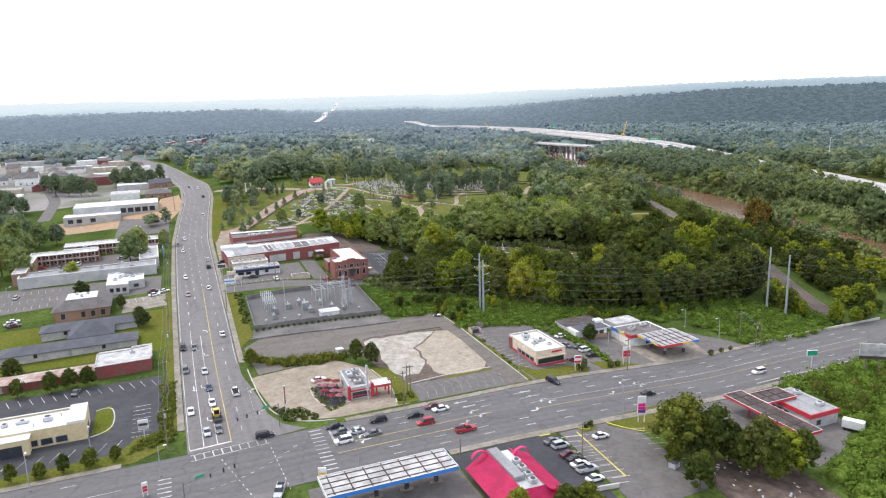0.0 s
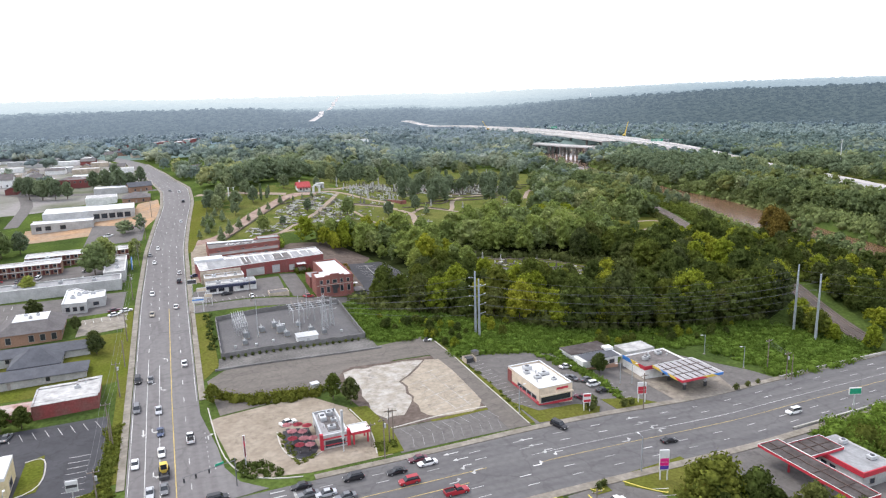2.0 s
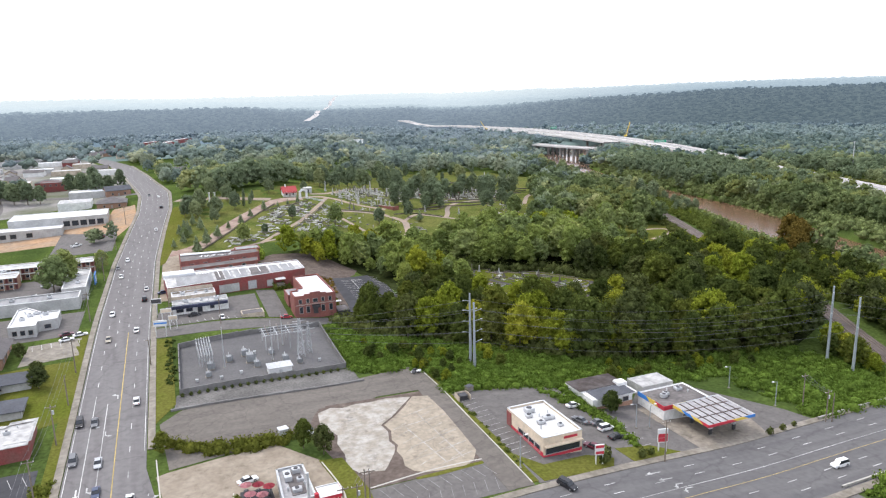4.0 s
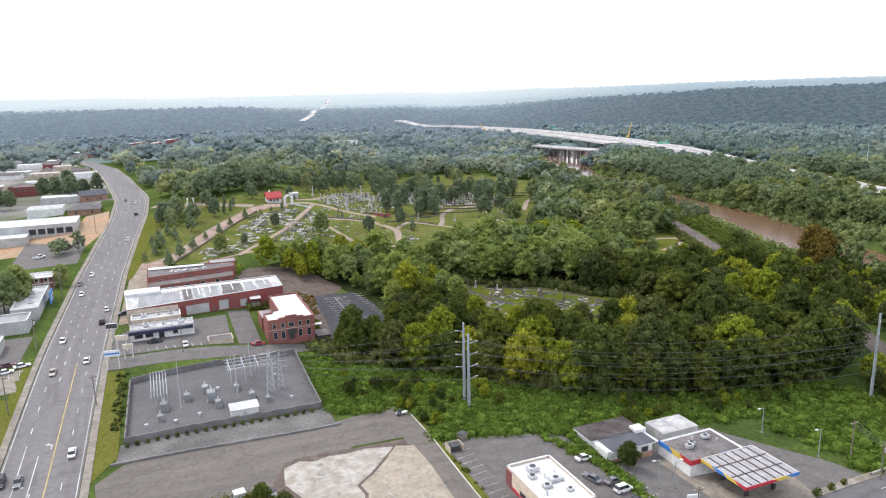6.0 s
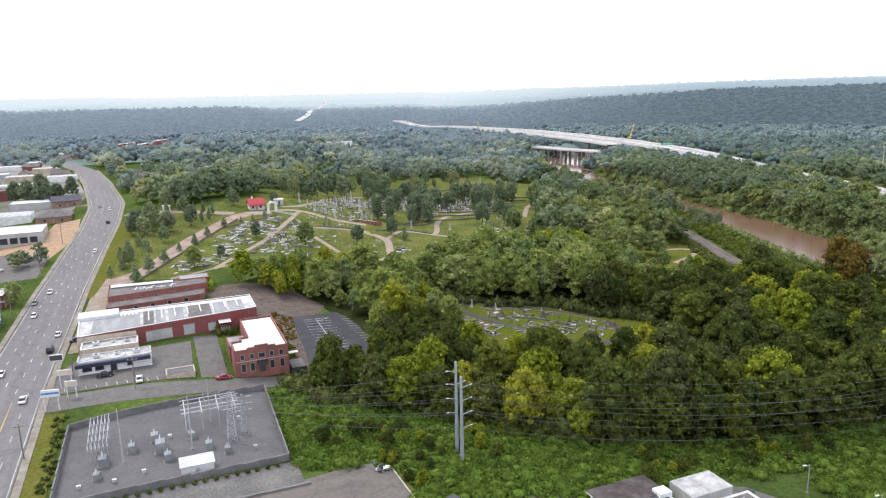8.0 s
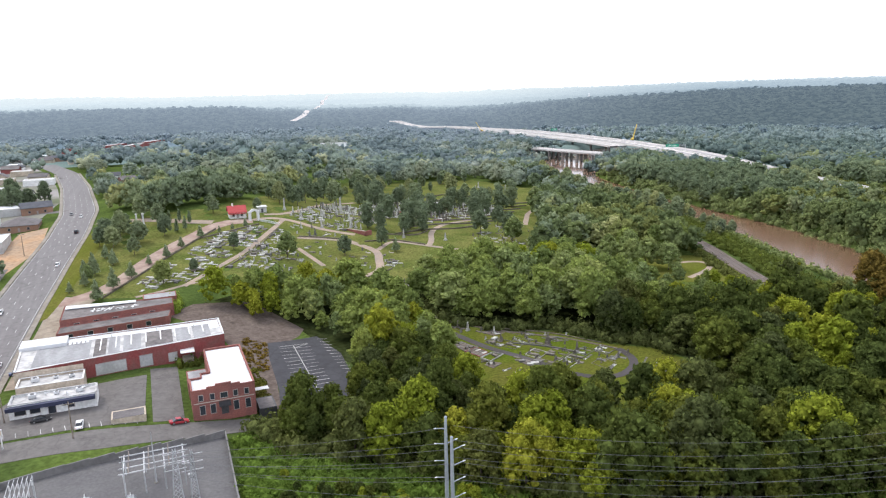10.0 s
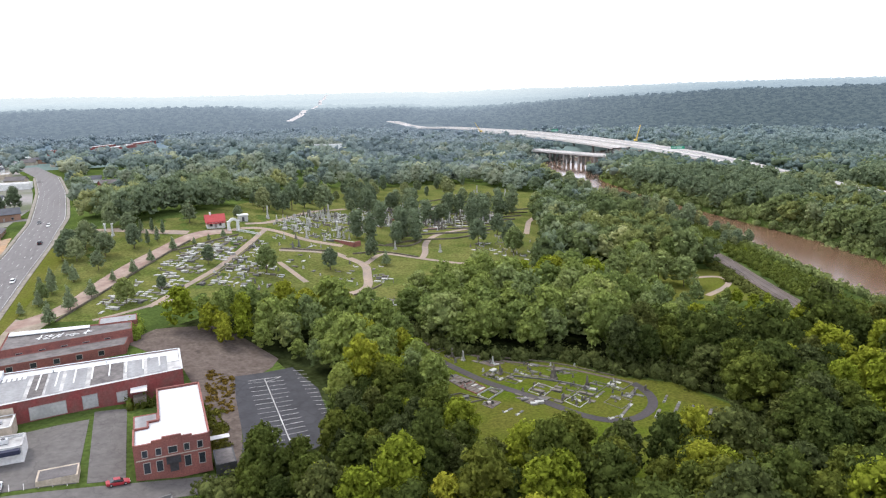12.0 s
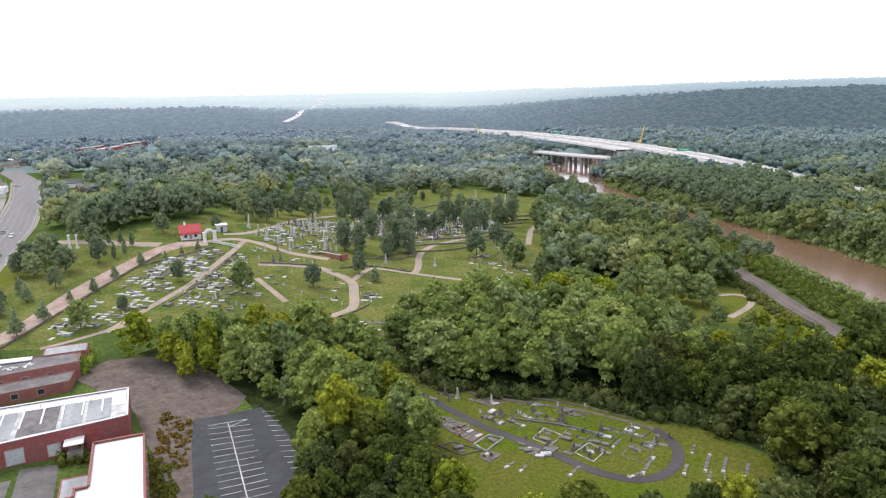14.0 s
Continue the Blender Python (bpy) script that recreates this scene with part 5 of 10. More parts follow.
def canopy(name, label, u0, u1, v0, v1, h, fascia, roof, posts, beams_u=(), beams_v=(), pumps=(), deep=0.9, post_mat=None):
    """A fuel station canopy: deck, fascia, roof beams, posts and pumps."""
    cx, cy = (u0 + u1) / 2, (v0 + v1) / 2
    a, b = (u1 - u0) / 2, (v1 - v0) / 2
    e = thing(name, (cx, cy, gz(cx, cy)), label, "canopy")
    part("deck", box(-a, -b, h - deep + 0.1, a, b, h - 0.25), M_WPAINT, e)
    part("roof", box(-a + 0.1, -b + 0.1, h - 0.25, a - 0.1, b - 0.1, h - 0.15), roof, e)
    if fascia:
        for x0, y0, x1, y1, m in ((-a - 0.1, -b - 0.1, a + 0.1, -b, fascia[0]), (-a - 0.1, b, a + 0.1, b + 0.1, fascia[1]), (-a - 0.1, -b, -a, b, fascia[2]), (a, -b, a + 0.1, b, fascia[3])):
            part("fascia", box(x0, y0, h - deep, x1, y1, h), m, e)
            part("fascia_edge", box(x0 - 0.02, y0 - 0.02, h, x1 + 0.02, y1 + 0.02, h + 0.07), M_WPAINT, e)
    for x in beams_u:
        part("roof_beam", box(-a + 2 * a * x - 0.11, -b + 0.2, h - 0.15, -a + 2 * a * x + 0.11, b - 0.2, h + 0.02), M_BEAM, e, "rusty roof beam")
    for y in beams_v:
        part("roof_beam", box(-a + 0.2, -b + 2 * b * y - 0.1, h - 0.15, a - 0.2, -b + 2 * b * y + 0.1, h + 0.0), M_BEAM, e, "rusty roof beam")
    for x, y in posts:
        part("post", box(x - 0.2, y - 0.2, -0.8, x + 0.2, y + 0.2, h - deep + 0.1, 0.03), post_mat or M_WPAINT, e)
    for x, y in pumps:
        px, py = cx + x, cy + y
        g = thing("fuel_pump", (px, py, gz(px, py) + 0.1), "dark fuel pump on a concrete island", "fuel pump", "fuel pumps")
        part("island", box(-1.5, -0.7, -0.3, 1.5, 0.7, 0.18, 0.05), M_CONC, g)
        part("cabinet", box(-0.45, -0.28, 0.18, 0.45, 0.28, 1.75, 0.05), M_DKMETAL, g)
        part("head", box(-0.5, -0.32, 1.75, 0.5, 0.32, 2.15, 0.04), post_mat or M_BLUE, g)
        part("hose", tube((0.48, 0, 1.5), (0.6, 0, 0.6), 0.04, 0.04, 5), M_DKMETAL, g)
    return e


e, loc, z = flat_building("fuel_shop", "white fuel station shop with a striped fascia and dark roof", rect(149.2, 165.2, 194.8, 206.0), 4.0, M_WHITEWALL, M_DKROOF, 0.35, units=((-2, 1, 1.6, 1.4, 1), (-3.5, 0), (3.5, 2.4, 2, 1.6, 0.9)), vents=((0, 3), (5, 0)), wins=[(0, x, 0.2, 2.2, 2.3) for x in (8, 10.6, 13.2)])
fascia_band(e, loc[0][0] - 0.2, loc[1][0] + 0.2, loc[0][1] - 0.1, 3.0, 4.25, 0, (M_RED, M_YELLOW, M_BLUE, M_BLUE))
fascia_band(e, loc[3][1], loc[0][1], loc[0][0] - 0.1, 3.0, 4.25, 1, (M_BLUE, M_YELLOW, M_RED))
flat_building("fuel_store", "low store with a pale flat metal roof", rect(153.5, 164.6, 209.4, 216.8), 3.1, M_GREYWALL, M_OLDROOF, 0.12)
e = canopy("fuel_canopy", "fuel canopy with rainbow striped fascia and rusty beams", 152.0, 167.4, 181.0, 194.4, 5.2, None, M_PALEMETAL, ((-4, -3.5), (4, -3.5), (-4, 3.5), (4, 3.5)), (0.12, 0.27, 0.42, 0.57, 0.72, 0.87), (0.33, 0.68), ((-4, -3.5), (4, -3.5), (-4, 3.5), (4, 3.5)), post_mat=M_METAL)
fascia_band(e, -7.8, 7.8, -6.8, 4.45, 5.2, 0, (M_RED, M_RED, M_YELLOW, M_BLUE))
fascia_band(e, 6.8, -6.8, -7.8, 4.45, 5.2, 1, (M_YELLOW, M_BLUE, M_YELLOW, M_RED))
part("fascia", box(-7.8, 6.7, 4.3, 7.8, 6.8, 5.25), M_WPAINT, e)
part("fascia", box(7.7, -6.8, 4.3, 7.8, 6.8, 5.25), M_WPAINT, e)

canopy("red_canopy", "long red edged fuel canopy with a rusty sunken roof", 143.0, 149.2, 116.6, 143.6, 5.0, (M_RED, M_RED, M_RED, M_RED), M_RUSTROOF, ((0, -10), (0, -2), (0, 7)), (0.5,), (0.2, 0.45, 0.7, 0.88), ((0, -10), (0, -2)), 0.7, M_RED)
canopy("side_canopy", "short red edged canopy joined to the shop", 149.6, 160.2, 134.2, 141.0, 4.95, (M_RED, M_RED, M_RED, M_RED), M_RUSTROOF, ((3.8, -1),), (0.3, 0.6), (0.5,), (), 0.7, M_RED)
e, loc, z = flat_building("red_shop", "fuel station shop with a grey roof and red fascia", rect(155.0, 165.2, 124.8, 140.4), 4.3, M_GREYWALL, M_GREYROOF, 0.3, units=((3, 4), (2.5, -4, 2, 1.6, 1.0)), wins=[(3, x, 0.3, 1.6, 2.1) for x in (3, 5.4, 7.8)] + [(0, 3, 0.8, 1.6, 1.4)])
part("fascia", box(loc[0][0] - 0.3, loc[0][1] - 0.3, 3.1, loc[1][0] + 0.2, loc[0][1] - 0.004, 4.35), M_RED, e, "red fascia")
part("fascia", box(loc[0][0] - 0.3, loc[0][1], 3.1, loc[0][0] - 0.004, loc[3][1], 4.35), M_RED, e, "red fascia")
canopy("blue_canopy", "long white fuel canopy with a blue edge and brown beams", 25.5, 54.7, 130.1, 138.8, 5.4, (M_BLUE, M_WPAINT, M_WPAINT, M_BLUE), M_OLDROOF, ((-10, 0), (-3, 0), (4, 0), (11, 0)), (0.06, 0.2, 0.34, 0.48, 0.62, 0.76, 0.9), (0.12, 0.38, 0.62, 0.88), ((-10, 0), (-3, 0), (4, 0), (11, 0)), post_mat=M_WPAINT)

e = thing("pink_restaurant", (65.6, 124.6, gz(65.6, 124.6)), "fast food house with magenta mansard roofs and a grey roof well", "restaurant")
part("wall", box(-6.2, -9.5, -0.8, 6.8, 9.0, 3.2), M_WHITEWALL, e)
bm = bmesh.new()
o = [(-8.0, -10.6, 2.6), (-8.0, 8.4, 2.6), (-1.6, 10.4, 4.9), (-2.2, -8, 4.9)]
bm.faces.new([bm.verts.new(p) for p in o][::-1])
bmesh.ops.solidify(bm, geom=bm.faces[:], thickness=0.25)
part("roof", bm, M_PINK, e, "magenta sheet roof slope")
bm = bmesh.new()
bm.faces.new([bm.verts.new(p) for p in ((3.2, -9.5, 4.7), (3.4, 9.4, 4.7), (8.2, 8.4, 2.7), (8.0, -10.6, 2.7))][::-1])
bmesh.ops.solidify(bm, geom=bm.faces[:], thickness=0.25)
part("roof", bm, M_PINK, e, "magenta sheet roof slope")
bm = bmesh.new()
bm.faces.new([bm.verts.new(p) for p in ((-8.0, -10.6, 2.6), (8.0, -10.6, 2.7), (3.2, -8.0, 4.7), (-2.2, -8, 4.9))])
bmesh.ops.solidify(bm, geom=bm.faces[:], thickness=0.25)
part("roof", bm, M_PINK, e, "magenta sheet roof slope")
part("roof_well", box(-2.0, -8.0, 3.2, 3.3, 9.2, 4.3), M_METAL, e, "grey flat roof well")
part("ridge_box", box(-1.9, -4.0, 4.3, 0.6, 9.6, 5.5, 0.15), M_GREYROOF, e, "long grey metal roof hood")
for x, y in ((1.9, -3), (2.0, 0), (2.2, 3), (1.6, -5.5)):
    roof_unit(e, x, y, 4.3, 1.6, 1.6, 1.0)
for y, xx in ((8.6, -4.2), (6.2, 5.2)):
    bm = bmesh.new()
    for k in range(8):
        a0, a1 = math.pi * k / 8, math.pi * (k + 1) / 8
        bm.faces.new([bm.verts.new(p) for p in ((xx + 1.8 * math.cos(a0), y - 0.2, 4.2 + 1.6 * math.sin(a0)), (xx + 1.8 * math.cos(a1), y - 0.2, 4.2 + 1.6 * math.sin(a1)), (xx + 1.8 * math.cos(a1), y + 0.6, 4.2 + 1.6 * math.sin(a1)), (xx + 1.8 * math.cos(a0), y + 0.6, 4.2 + 1.6 * math.sin(a0)))])
    bmesh.ops.remove_doubles(bm, verts=bm.verts, dist=0.01)
    bmesh.ops.solidify(bm, geom=bm.faces[:], thickness=0.15)
    part("arched_gable", bm, M_PINK, e, "magenta arched gable")
part("porch", box(-8.0, -12.4, 2.4, -5.0, -10.4, 2.7), M_PINK, e)

# drive-in with its patio
e, loc, z = flat_building("drive_in", "small drive-in kitchen with red trim and silver roof", [(44.8, 185.4), (51.6, 185.4), (51.6, 199.6), (45.6, 199.6)], 3.7, M_METAL, M_PALEMETAL, 0.5, units=((-1, 3, 1.6, 3.4, 1.2), (1.4, 1, 1.4, 1.2, 0.8), (0, -3, 2, 1.4, 0.9), (1.2, 4.8)), vents=((-1.8, -2), (2, -1)), coping=M_METAL, wins=[(0, 3.4, 0.5, 5, 1.7), (3, 4, 0.7, 2.2, 1.4), (1, 4, 0.7, 2.2, 1.4)])
part("dark_roof", box(-1.2, -4.5, 3.26, 1.9, 5.9, 3.4), M_DKROOF, e, "dark roof well")
for z0, z1 in ((0.9, 1.15), (2.5, 2.95)):
    part("red_trim", box(loc[0][0] - 0.05, loc[0][1] - 0.05, z0, loc[1][0] + 0.05, loc[0][1] - 0.004, z1), M_RED, e, "red trim band")
    part("red_trim", box(loc[1][0] + 0.004, loc[1][1], z0, loc[1][0] + 0.05, loc[2][1], z1), M_RED, e, "red trim band")
for x in (loc[0][0] - 0.4, loc[1][0] - 0.4):
    part("red_pylon", box(x, loc[0][1] - 0.5, -0.4, x + 0.8, loc[0][1] + 0.3, 4.3, 0.05), M_RED, e, "red corner pier")
canopy("drive_in_canopy", "small white canopy with red edges at the drive-in", 52.2, 57.0, 184.4, 188.8, 3.6, (M_RED, M_WPAINT, M_RED, M_RED), M_WROOF, ((-1.8, -1.6), (1.8, -1.6), (1.8, 1.6)), deep=0.7, post_mat=M_RED)
drape("patio", [(37.6, 199.5), (44.2, 198.6), (44.2, 186.5), (42.5, 184), (38.4, 182.4), (36.6, 190.9)], 0.16, M_LOTDARK, label="dark paved patio of the drive-in", category="patio")
M_PARASOL = [mat("parasol_cloth", c, var=0.12, fine=3) for c in ((0.42, 0.07, 0.09), (0.33, 0.05, 0.07), (0.50, 0.22, 0.24))]
random.seed(9)
for u, v in ((38.8, 198.4), (41.3, 197.6), (43.4, 196), (39.2, 194.4), (41.6, 193.2), (38.6, 190.4), (41.2, 189.4), (43.2, 188.6), (39.6, 186.4), (42.0, 185.6)):
    e = thing("parasol", (u, v, gz(u, v) + 0.16), "red parasol over a dark round patio table", "parasol", "patio parasols")
    bm = bmesh.new()
    rim = [bm.verts.new((1.35 * math.cos(k * math.pi / 4), 1.35 * math.sin(k * math.pi / 4), 2.1)) for k in range(8)]
    tip = bm.verts.new((0, 0, 2.7))
    for k in range(8):
        bm.faces.new((rim[k], rim[(k + 1) % 8], tip))
    bmesh.ops.solidify(bm, geom=bm.faces[:], thickness=0.04)
    part("canopy", bm, M_PARASOL[int(u * 10 + v * 10) % 3], e)
    part("pole", tube((0, 0, 0), (0, 0, 2.7), 0.04, 0.04, 6), M_METAL, e)
    part("tabletop", tube((0, 0, 0.7), (0, 0, 0.76), 0.6, 0.6, 12), M_DKMETAL, e)

# ---- west of the avenue ----
e, loc, z = flat_building("bank", "long yellow stucco bank with a white roof", rect(-82, -23.6, 192.6, 204.0), 4.9, M_YELSTUC, M_WROOF, 0.5, units=((14, 1.5, 3, 1.6, 0.8), (20, 0.5, 2, 2, 1.2), (10, 1, 1.4, 1.4, 0.8), (-2, 0)), vents=((17, -2), (23, 2), (6, 3)), coping=M_WPAINT,
                          wins=[(0, x, 0.6, 2.6, 1.6) for x in (45.8, 49.2, 52.6)] + [(1, 5.5, 0.6, 3.0, 1.8)] + [(0, x, 0.6, 2.2, 1.6) for x in (8, 16, 24, 32)])
part("portico", box(8.5, -9.0, -0.6, 16.5, -5.66, 4.2, 0.05), M_YELSTUC, e, "yellow entrance porch")
part("portico_roof", box(8.2, -9.3, 4.2, 16.8, -5.5, 4.45), M_WPAINT, e)
part("raised_parapet", box(25.0, -5.75, 4.9, 29.25, 5.75, 5.6), M_WPAINT, e)
# the porch is solid; a dark panel gives the darkness of its opening
part("arch_opening", box(10.0, -9.06, 0, 15.0, -8.9, 2.9), M_GLASS, e, "dark arched porch opening")
e, loc, z = flat_building("brick_store", "low red brick store with a stained white roof", [(-24, 235), (-7.5, 235.6), (-7.5, 250), (-14, 249.6), (-14, 248.4), (-24, 248.2)], 3.3, M_REDWALL, M_OLDROOF, 0.3, units=((2, 0, 1.6, 0.9, 1.0),), vents=((4, 3),), coping=M_OLDROOF)
part("roof_slab", sheet([(-8.4, -6.6), (8.1, -6.2), (8.1, 7.6), (1.6, 7.2), (1.6, 5.8), (-8.4, 5.6)], 3.16, 0.1), M_OLDROOF, e)
pitched("rusted_shed", "long low shed with a rusted pinkish roof", -76, -24.5, 236.2, 243.5, 2.6, 0.9, M_REDWALL, M_RUST, over=0.3, category="shed")
pitched("grey_hall", "long low hall with a slate grey roof", -54, -12.2, 259.5, 268.0, 2.7, 1.7, M_GREYWALL, M_SHINGLE, hip=1.0, over=0.7, category="hall")
pitched("grey_hall", "low wing with a slate grey roof", -44, -12.2, 278.0, 286.5, 2.7, 1.7, M_GREYWALL, M_SHINGLE, hip=1.0, over=0.7, category="hall")
pitched("grey_chapel", "square hall with a tall slate grey hipped roof", -34, -20, 267.5, 278.5, 3.0, 4.0, M_GREYWALL, M_SHINGLE, hip=1.0, over=0.6, category="hall", wins=False)
e = thing("brick_office", (-31.8, 305.5, gz(-31.8, 305.5)), "brown brick office with a dark hipped roof and flat white top", "office")
part("wall", box(-9.6, -9.5, -1.2, 9.6, 9.5, 3.8), M_BROWNBRICK, e)
bm = bmesh.new()
lo = [bm.verts.new(p) for p in ((-10.6, -10.5, 3.6), (10.6, -10.5, 3.6), (10.6, 10.5, 3.6), (-10.6, 10.5, 3.6))]
hi = [bm.verts.new(p) for p in ((-5.6, -5.0, 6.6), (5.6, -5.0, 6.6), (5.6, 5.0, 6.6), (-5.6, 5.0, 6.6))]
for k in range(4):
    bm.faces.new((lo[k], lo[(k + 1) % 4], hi[(k + 1) % 4], hi[k]))
bm.faces.new(hi), bm.faces.new(lo[::-1])
part("roof", bm, M_BRSHINGLE, e)
part("flat_top", box(-5.5, -4.9, 6.58, 5.5, 4.9, 6.75), M_WROOF, e, "flat white roof top")
for x, y in ((-2, 2), (2, 1), (0, -2)):
    roof_unit(e, x, y, 6.75, 1.2, 1.0, 0.8)
for x in (3, 10, 13.5, 17):
    window(e, (-9.6, -9.5), (9.6, -9.5), x, 0.4, 1.5, 2.2)
for x in (4, 9, 15):
    window(e, (9.6, -9.5), (9.6, 9.5), x, 0.8, 1.4, 1.5)
flat_building("white_office", "low white office with a flat white roof", [(-24.2, 323), (-15.6, 322), (-15.6, 327), (-9.4, 328), (-9.4, 339), (-15.6, 339), (-21.5, 348), (-24.2, 346)], 3.6, M_GREYWALL, M_WROOF, 0.4, units=((-2, 2), (0, 4, 2.2, 1.2, 1), (-4, -2), (3, 2)), vents=((2, -2), (-4, 6)), coping=M_WPAINT, wins=[(0, x, 0.5, 1.4, 1.6) for x in (2, 4.5, 7)] + [(2, 3, 0.6, 2, 1.4)])
flat_building("long_store", "long grey store with a white roof and dark front", rect(-61, -4, 350, 361), 4.6, M_GREYWALL, M_GREYROOF, 0.5, units=((5, 1), (-12, 2), (18, 0)), coping=M_WPAINT)
for name, poly, n in (("motel_wing", rect(-64, -58.4, 356, 398), 0), ("motel_wing", rect(-62, -31, 395, 402.5), 9), ("motel_wing", rect(-48, -2, 411, 420), 13)):
    e, loc, z = flat_building(name, "two-storey motel wing with a white roof and red doors", poly, 5.6, M_BROWNBRICK, M_OLDROOF, 0.2, coping=M_WPAINT)
    w = poly[1][0] - poly[0][0]
    if n:
        part("walkway", box(loc[0][0], loc[0][1] - 1.5, 2.7, loc[1][0], loc[0][1] - 0.01, 2.85), M_WPAINT, e)
        part("eave", box(loc[0][0], loc[0][1] - 1.8, 5.4, loc[1][0], loc[0][1] - 0.01, 5.6), M_WPAINT, e)
        for k in range(n):
            x = loc[0][0] + (k + 0.5) * w / n
            part("post", box(x - 0.1, loc[0][1] - 1.6, -0.5, x + 0.1, loc[0][1] - 1.4, 5.4), M_WPAINT, e)
            for zz in (0.1, 2.9):
                part("door", box(x + 0.5, loc[0][1] - 0.06, zz, x + 1.5, loc[0][1] - 0.01, zz + 2.0), M_DOOR, e)
                window(e, loc[0], loc[1], (k + 0.25) * w / n, zz + 0.7, 1.3, 1.1)
flat_building("motel_hall", "white roofed motel hall", rect(-48, -32, 403, 414), 5.0, M_WHITEWALL, M_WROOF, 0.3, units=((2, 1),))
flat_building("corner_store", "white roofed store beside the avenue", rect(-11.5, -2.6, 366, 400), 4.4, M_GREYWALL, M_OLDROOF, 0.4, coping=M_WPAINT, units=((0, 6), (1, -8)))
e = thing("blue_board", (-0.2, 385, gz(-0.2, 385)), "blue advertising board on posts beside a store", "sign board")
part("board", box(-0.2, -4.2, 1.2, 0.2, 4.2, 5.6), M_BLUE, e)
part("bar", box(0.2, -3.4, 3.6, 0.26, 3.4, 4.4), M_WPAINT, e)
part("bar", box(0.2, -3.0, 2.2, 0.26, 3.0, 2.8), M_WPAINT, e)
for y in (-3.4, 3.4):
    part("post", box(-0.12, y - 0.12, -0.6, 0.12, y + 0.12, 1.2), M_DKMETAL, e)
e, loc, z = flat_building("new_warehouse", "long new white warehouse with grey bays", rect(-52, 0, 516, 541), 5.4, M_GREYWALL, M_WROOF, 0.2, coping=M_WPAINT, wins=[(0, x, 0.2, 3.4, 3.0) for x in (30, 34.5, 39, 43.5, 48)])
flat_building("new_warehouse", "low grey warehouse with a white roof", rect(-57, -23.5, 503, 515.8), 4.2, M_GREYWALL, M_WROOF, 0.2, coping=M_WPAINT, wins=[(0, x, 0.2, 3.0, 2.4) for x in (4, 9, 17)])
pitched("brown_house", "brown hipped house beside the avenue", -8, 10, 560, 578, 3.4, 3.4, M_BROWNBRICK, M_BRSHINGLE, hip=1.0)
flat_building("white_store", "flat white store in the town", rect(-32, -12, 574, 592), 4.2, M_WHITEWALL, M_OLDROOF, 0.3)
flat_building("grey_store", "low grey roadside store with a dark roof", rect(40, 62, 716, 730), 3.6, M_TAN, M_GREYROOF, 0.2)
flat_building("long_red_store", "long low red store under a white roof", [(38, 1190), (70, 1262), (58, 1267), (26, 1195)], 7, M_REDWALL, M_OLDROOF, 0.3)
EASTHOUSES = ((60, 640), (85, 600), (62, 680), (52, 760), (80, 720), (40, 800))
FARHALL = [(282, 1062), (316, 1052), (319, 1064), (285, 1074)]
flat_building("far_hall", "long white hall among far trees", FARHALL, 7, M_WHITEWALL, M_GREYROOF, 0.3)
random.seed(21)
SHELLS = ((M_WHITEWALL, M_SHINGLE, "white house with a grey shingle roof"), (M_TAN, M_BRSHINGLE, "tan house with a brown shingle roof"), (M_BROWNBRICK, M_SHINGLE, "brick house with a grey shingle roof"), (M_WHITEWALL, M_BRSHINGLE, "white house with a brown shingle roof"), (M_REDWALL, M_DKROOF, "red house with a dark roof"))
HOUSES = [(-44, 680), (-105, 720), (-20, 583), (-170, 1065), (-137, 1114), (-68, 610)]
flat_building("red_block", "two-storey red block with a dark roof", rect(-53, -35, 673, 687), 7, M_REDWALL, M_DKROOF, 0.3, wins=[(0, x, 4.2, 1.2, 1.4) for x in (3, 7, 11, 15)])
pitched("tall_house", "large white house with a brown roof", -114, -96, 713, 728, 6.5, 4.5, M_WHITEWALL, M_BRSHINGLE, chimney=True)
pitched("white_house", "white house with a grey roof", -188, -152, 1057, 1073, 8, 4, M_WHITEWALL, M_SHINGLE, wins=False)
flat_building("cream_block", "cream flat-roofed block above the town", rect(-150, -124, 1106, 1122), 10, M_CREAM, M_OLDROOF, 0.3)
for poly in ([(14, 1255), (44, 1300), (36, 1308), (6, 1264)], [(56, 1330), (100, 1400), (90, 1408), (48, 1340)], [(-30, 1180), (4, 1200), (0, 1212), (-34, 1192)]):
    flat_building("roadside_store", "long far store with a pale roof and red wall", poly, 7, M_REDWALL, M_OLDROOF, 0.3)
for k in range(190):
    u, v = random.uniform(-260, 8), random.uniform(600, 1090)
    if any(math.hypot(u - a, v - b) < 18 for a, b in HOUSES) or along(AVENUE, u, v) < 22:
        continue
    HOUSES.append((u, v))
    w, d = random.uniform(9, 17), random.uniform(8, 11)
    m = random.choice(SHELLS)
    if k % 3 == 0:
        flat_building("town_store", "flat white roofed store in the town", rect(u - w * 0.8, u + w * 0.8, v - d * 0.7, v + d * 0.7), 4.5, random.choice((M_WHITEWALL, M_TAN, M_GREYWALL)), random.choice((M_WROOF, M_OLDROOF, M_GREYROOF)), 0.3)
    else:
        pitched("town_house", m[2], u - w / 2, u + w / 2, v - d / 2, v + d / 2, random.uniform(3, 5), random.uniform(2, 3.2), m[0], m[1], hip=random.choice((0, 0, 1.0)), turn=random.choice((0, 90, 12, -8)), chimney=k % 3 == 0, group="town houses", wins=k % 2 == 0 and v < 760)
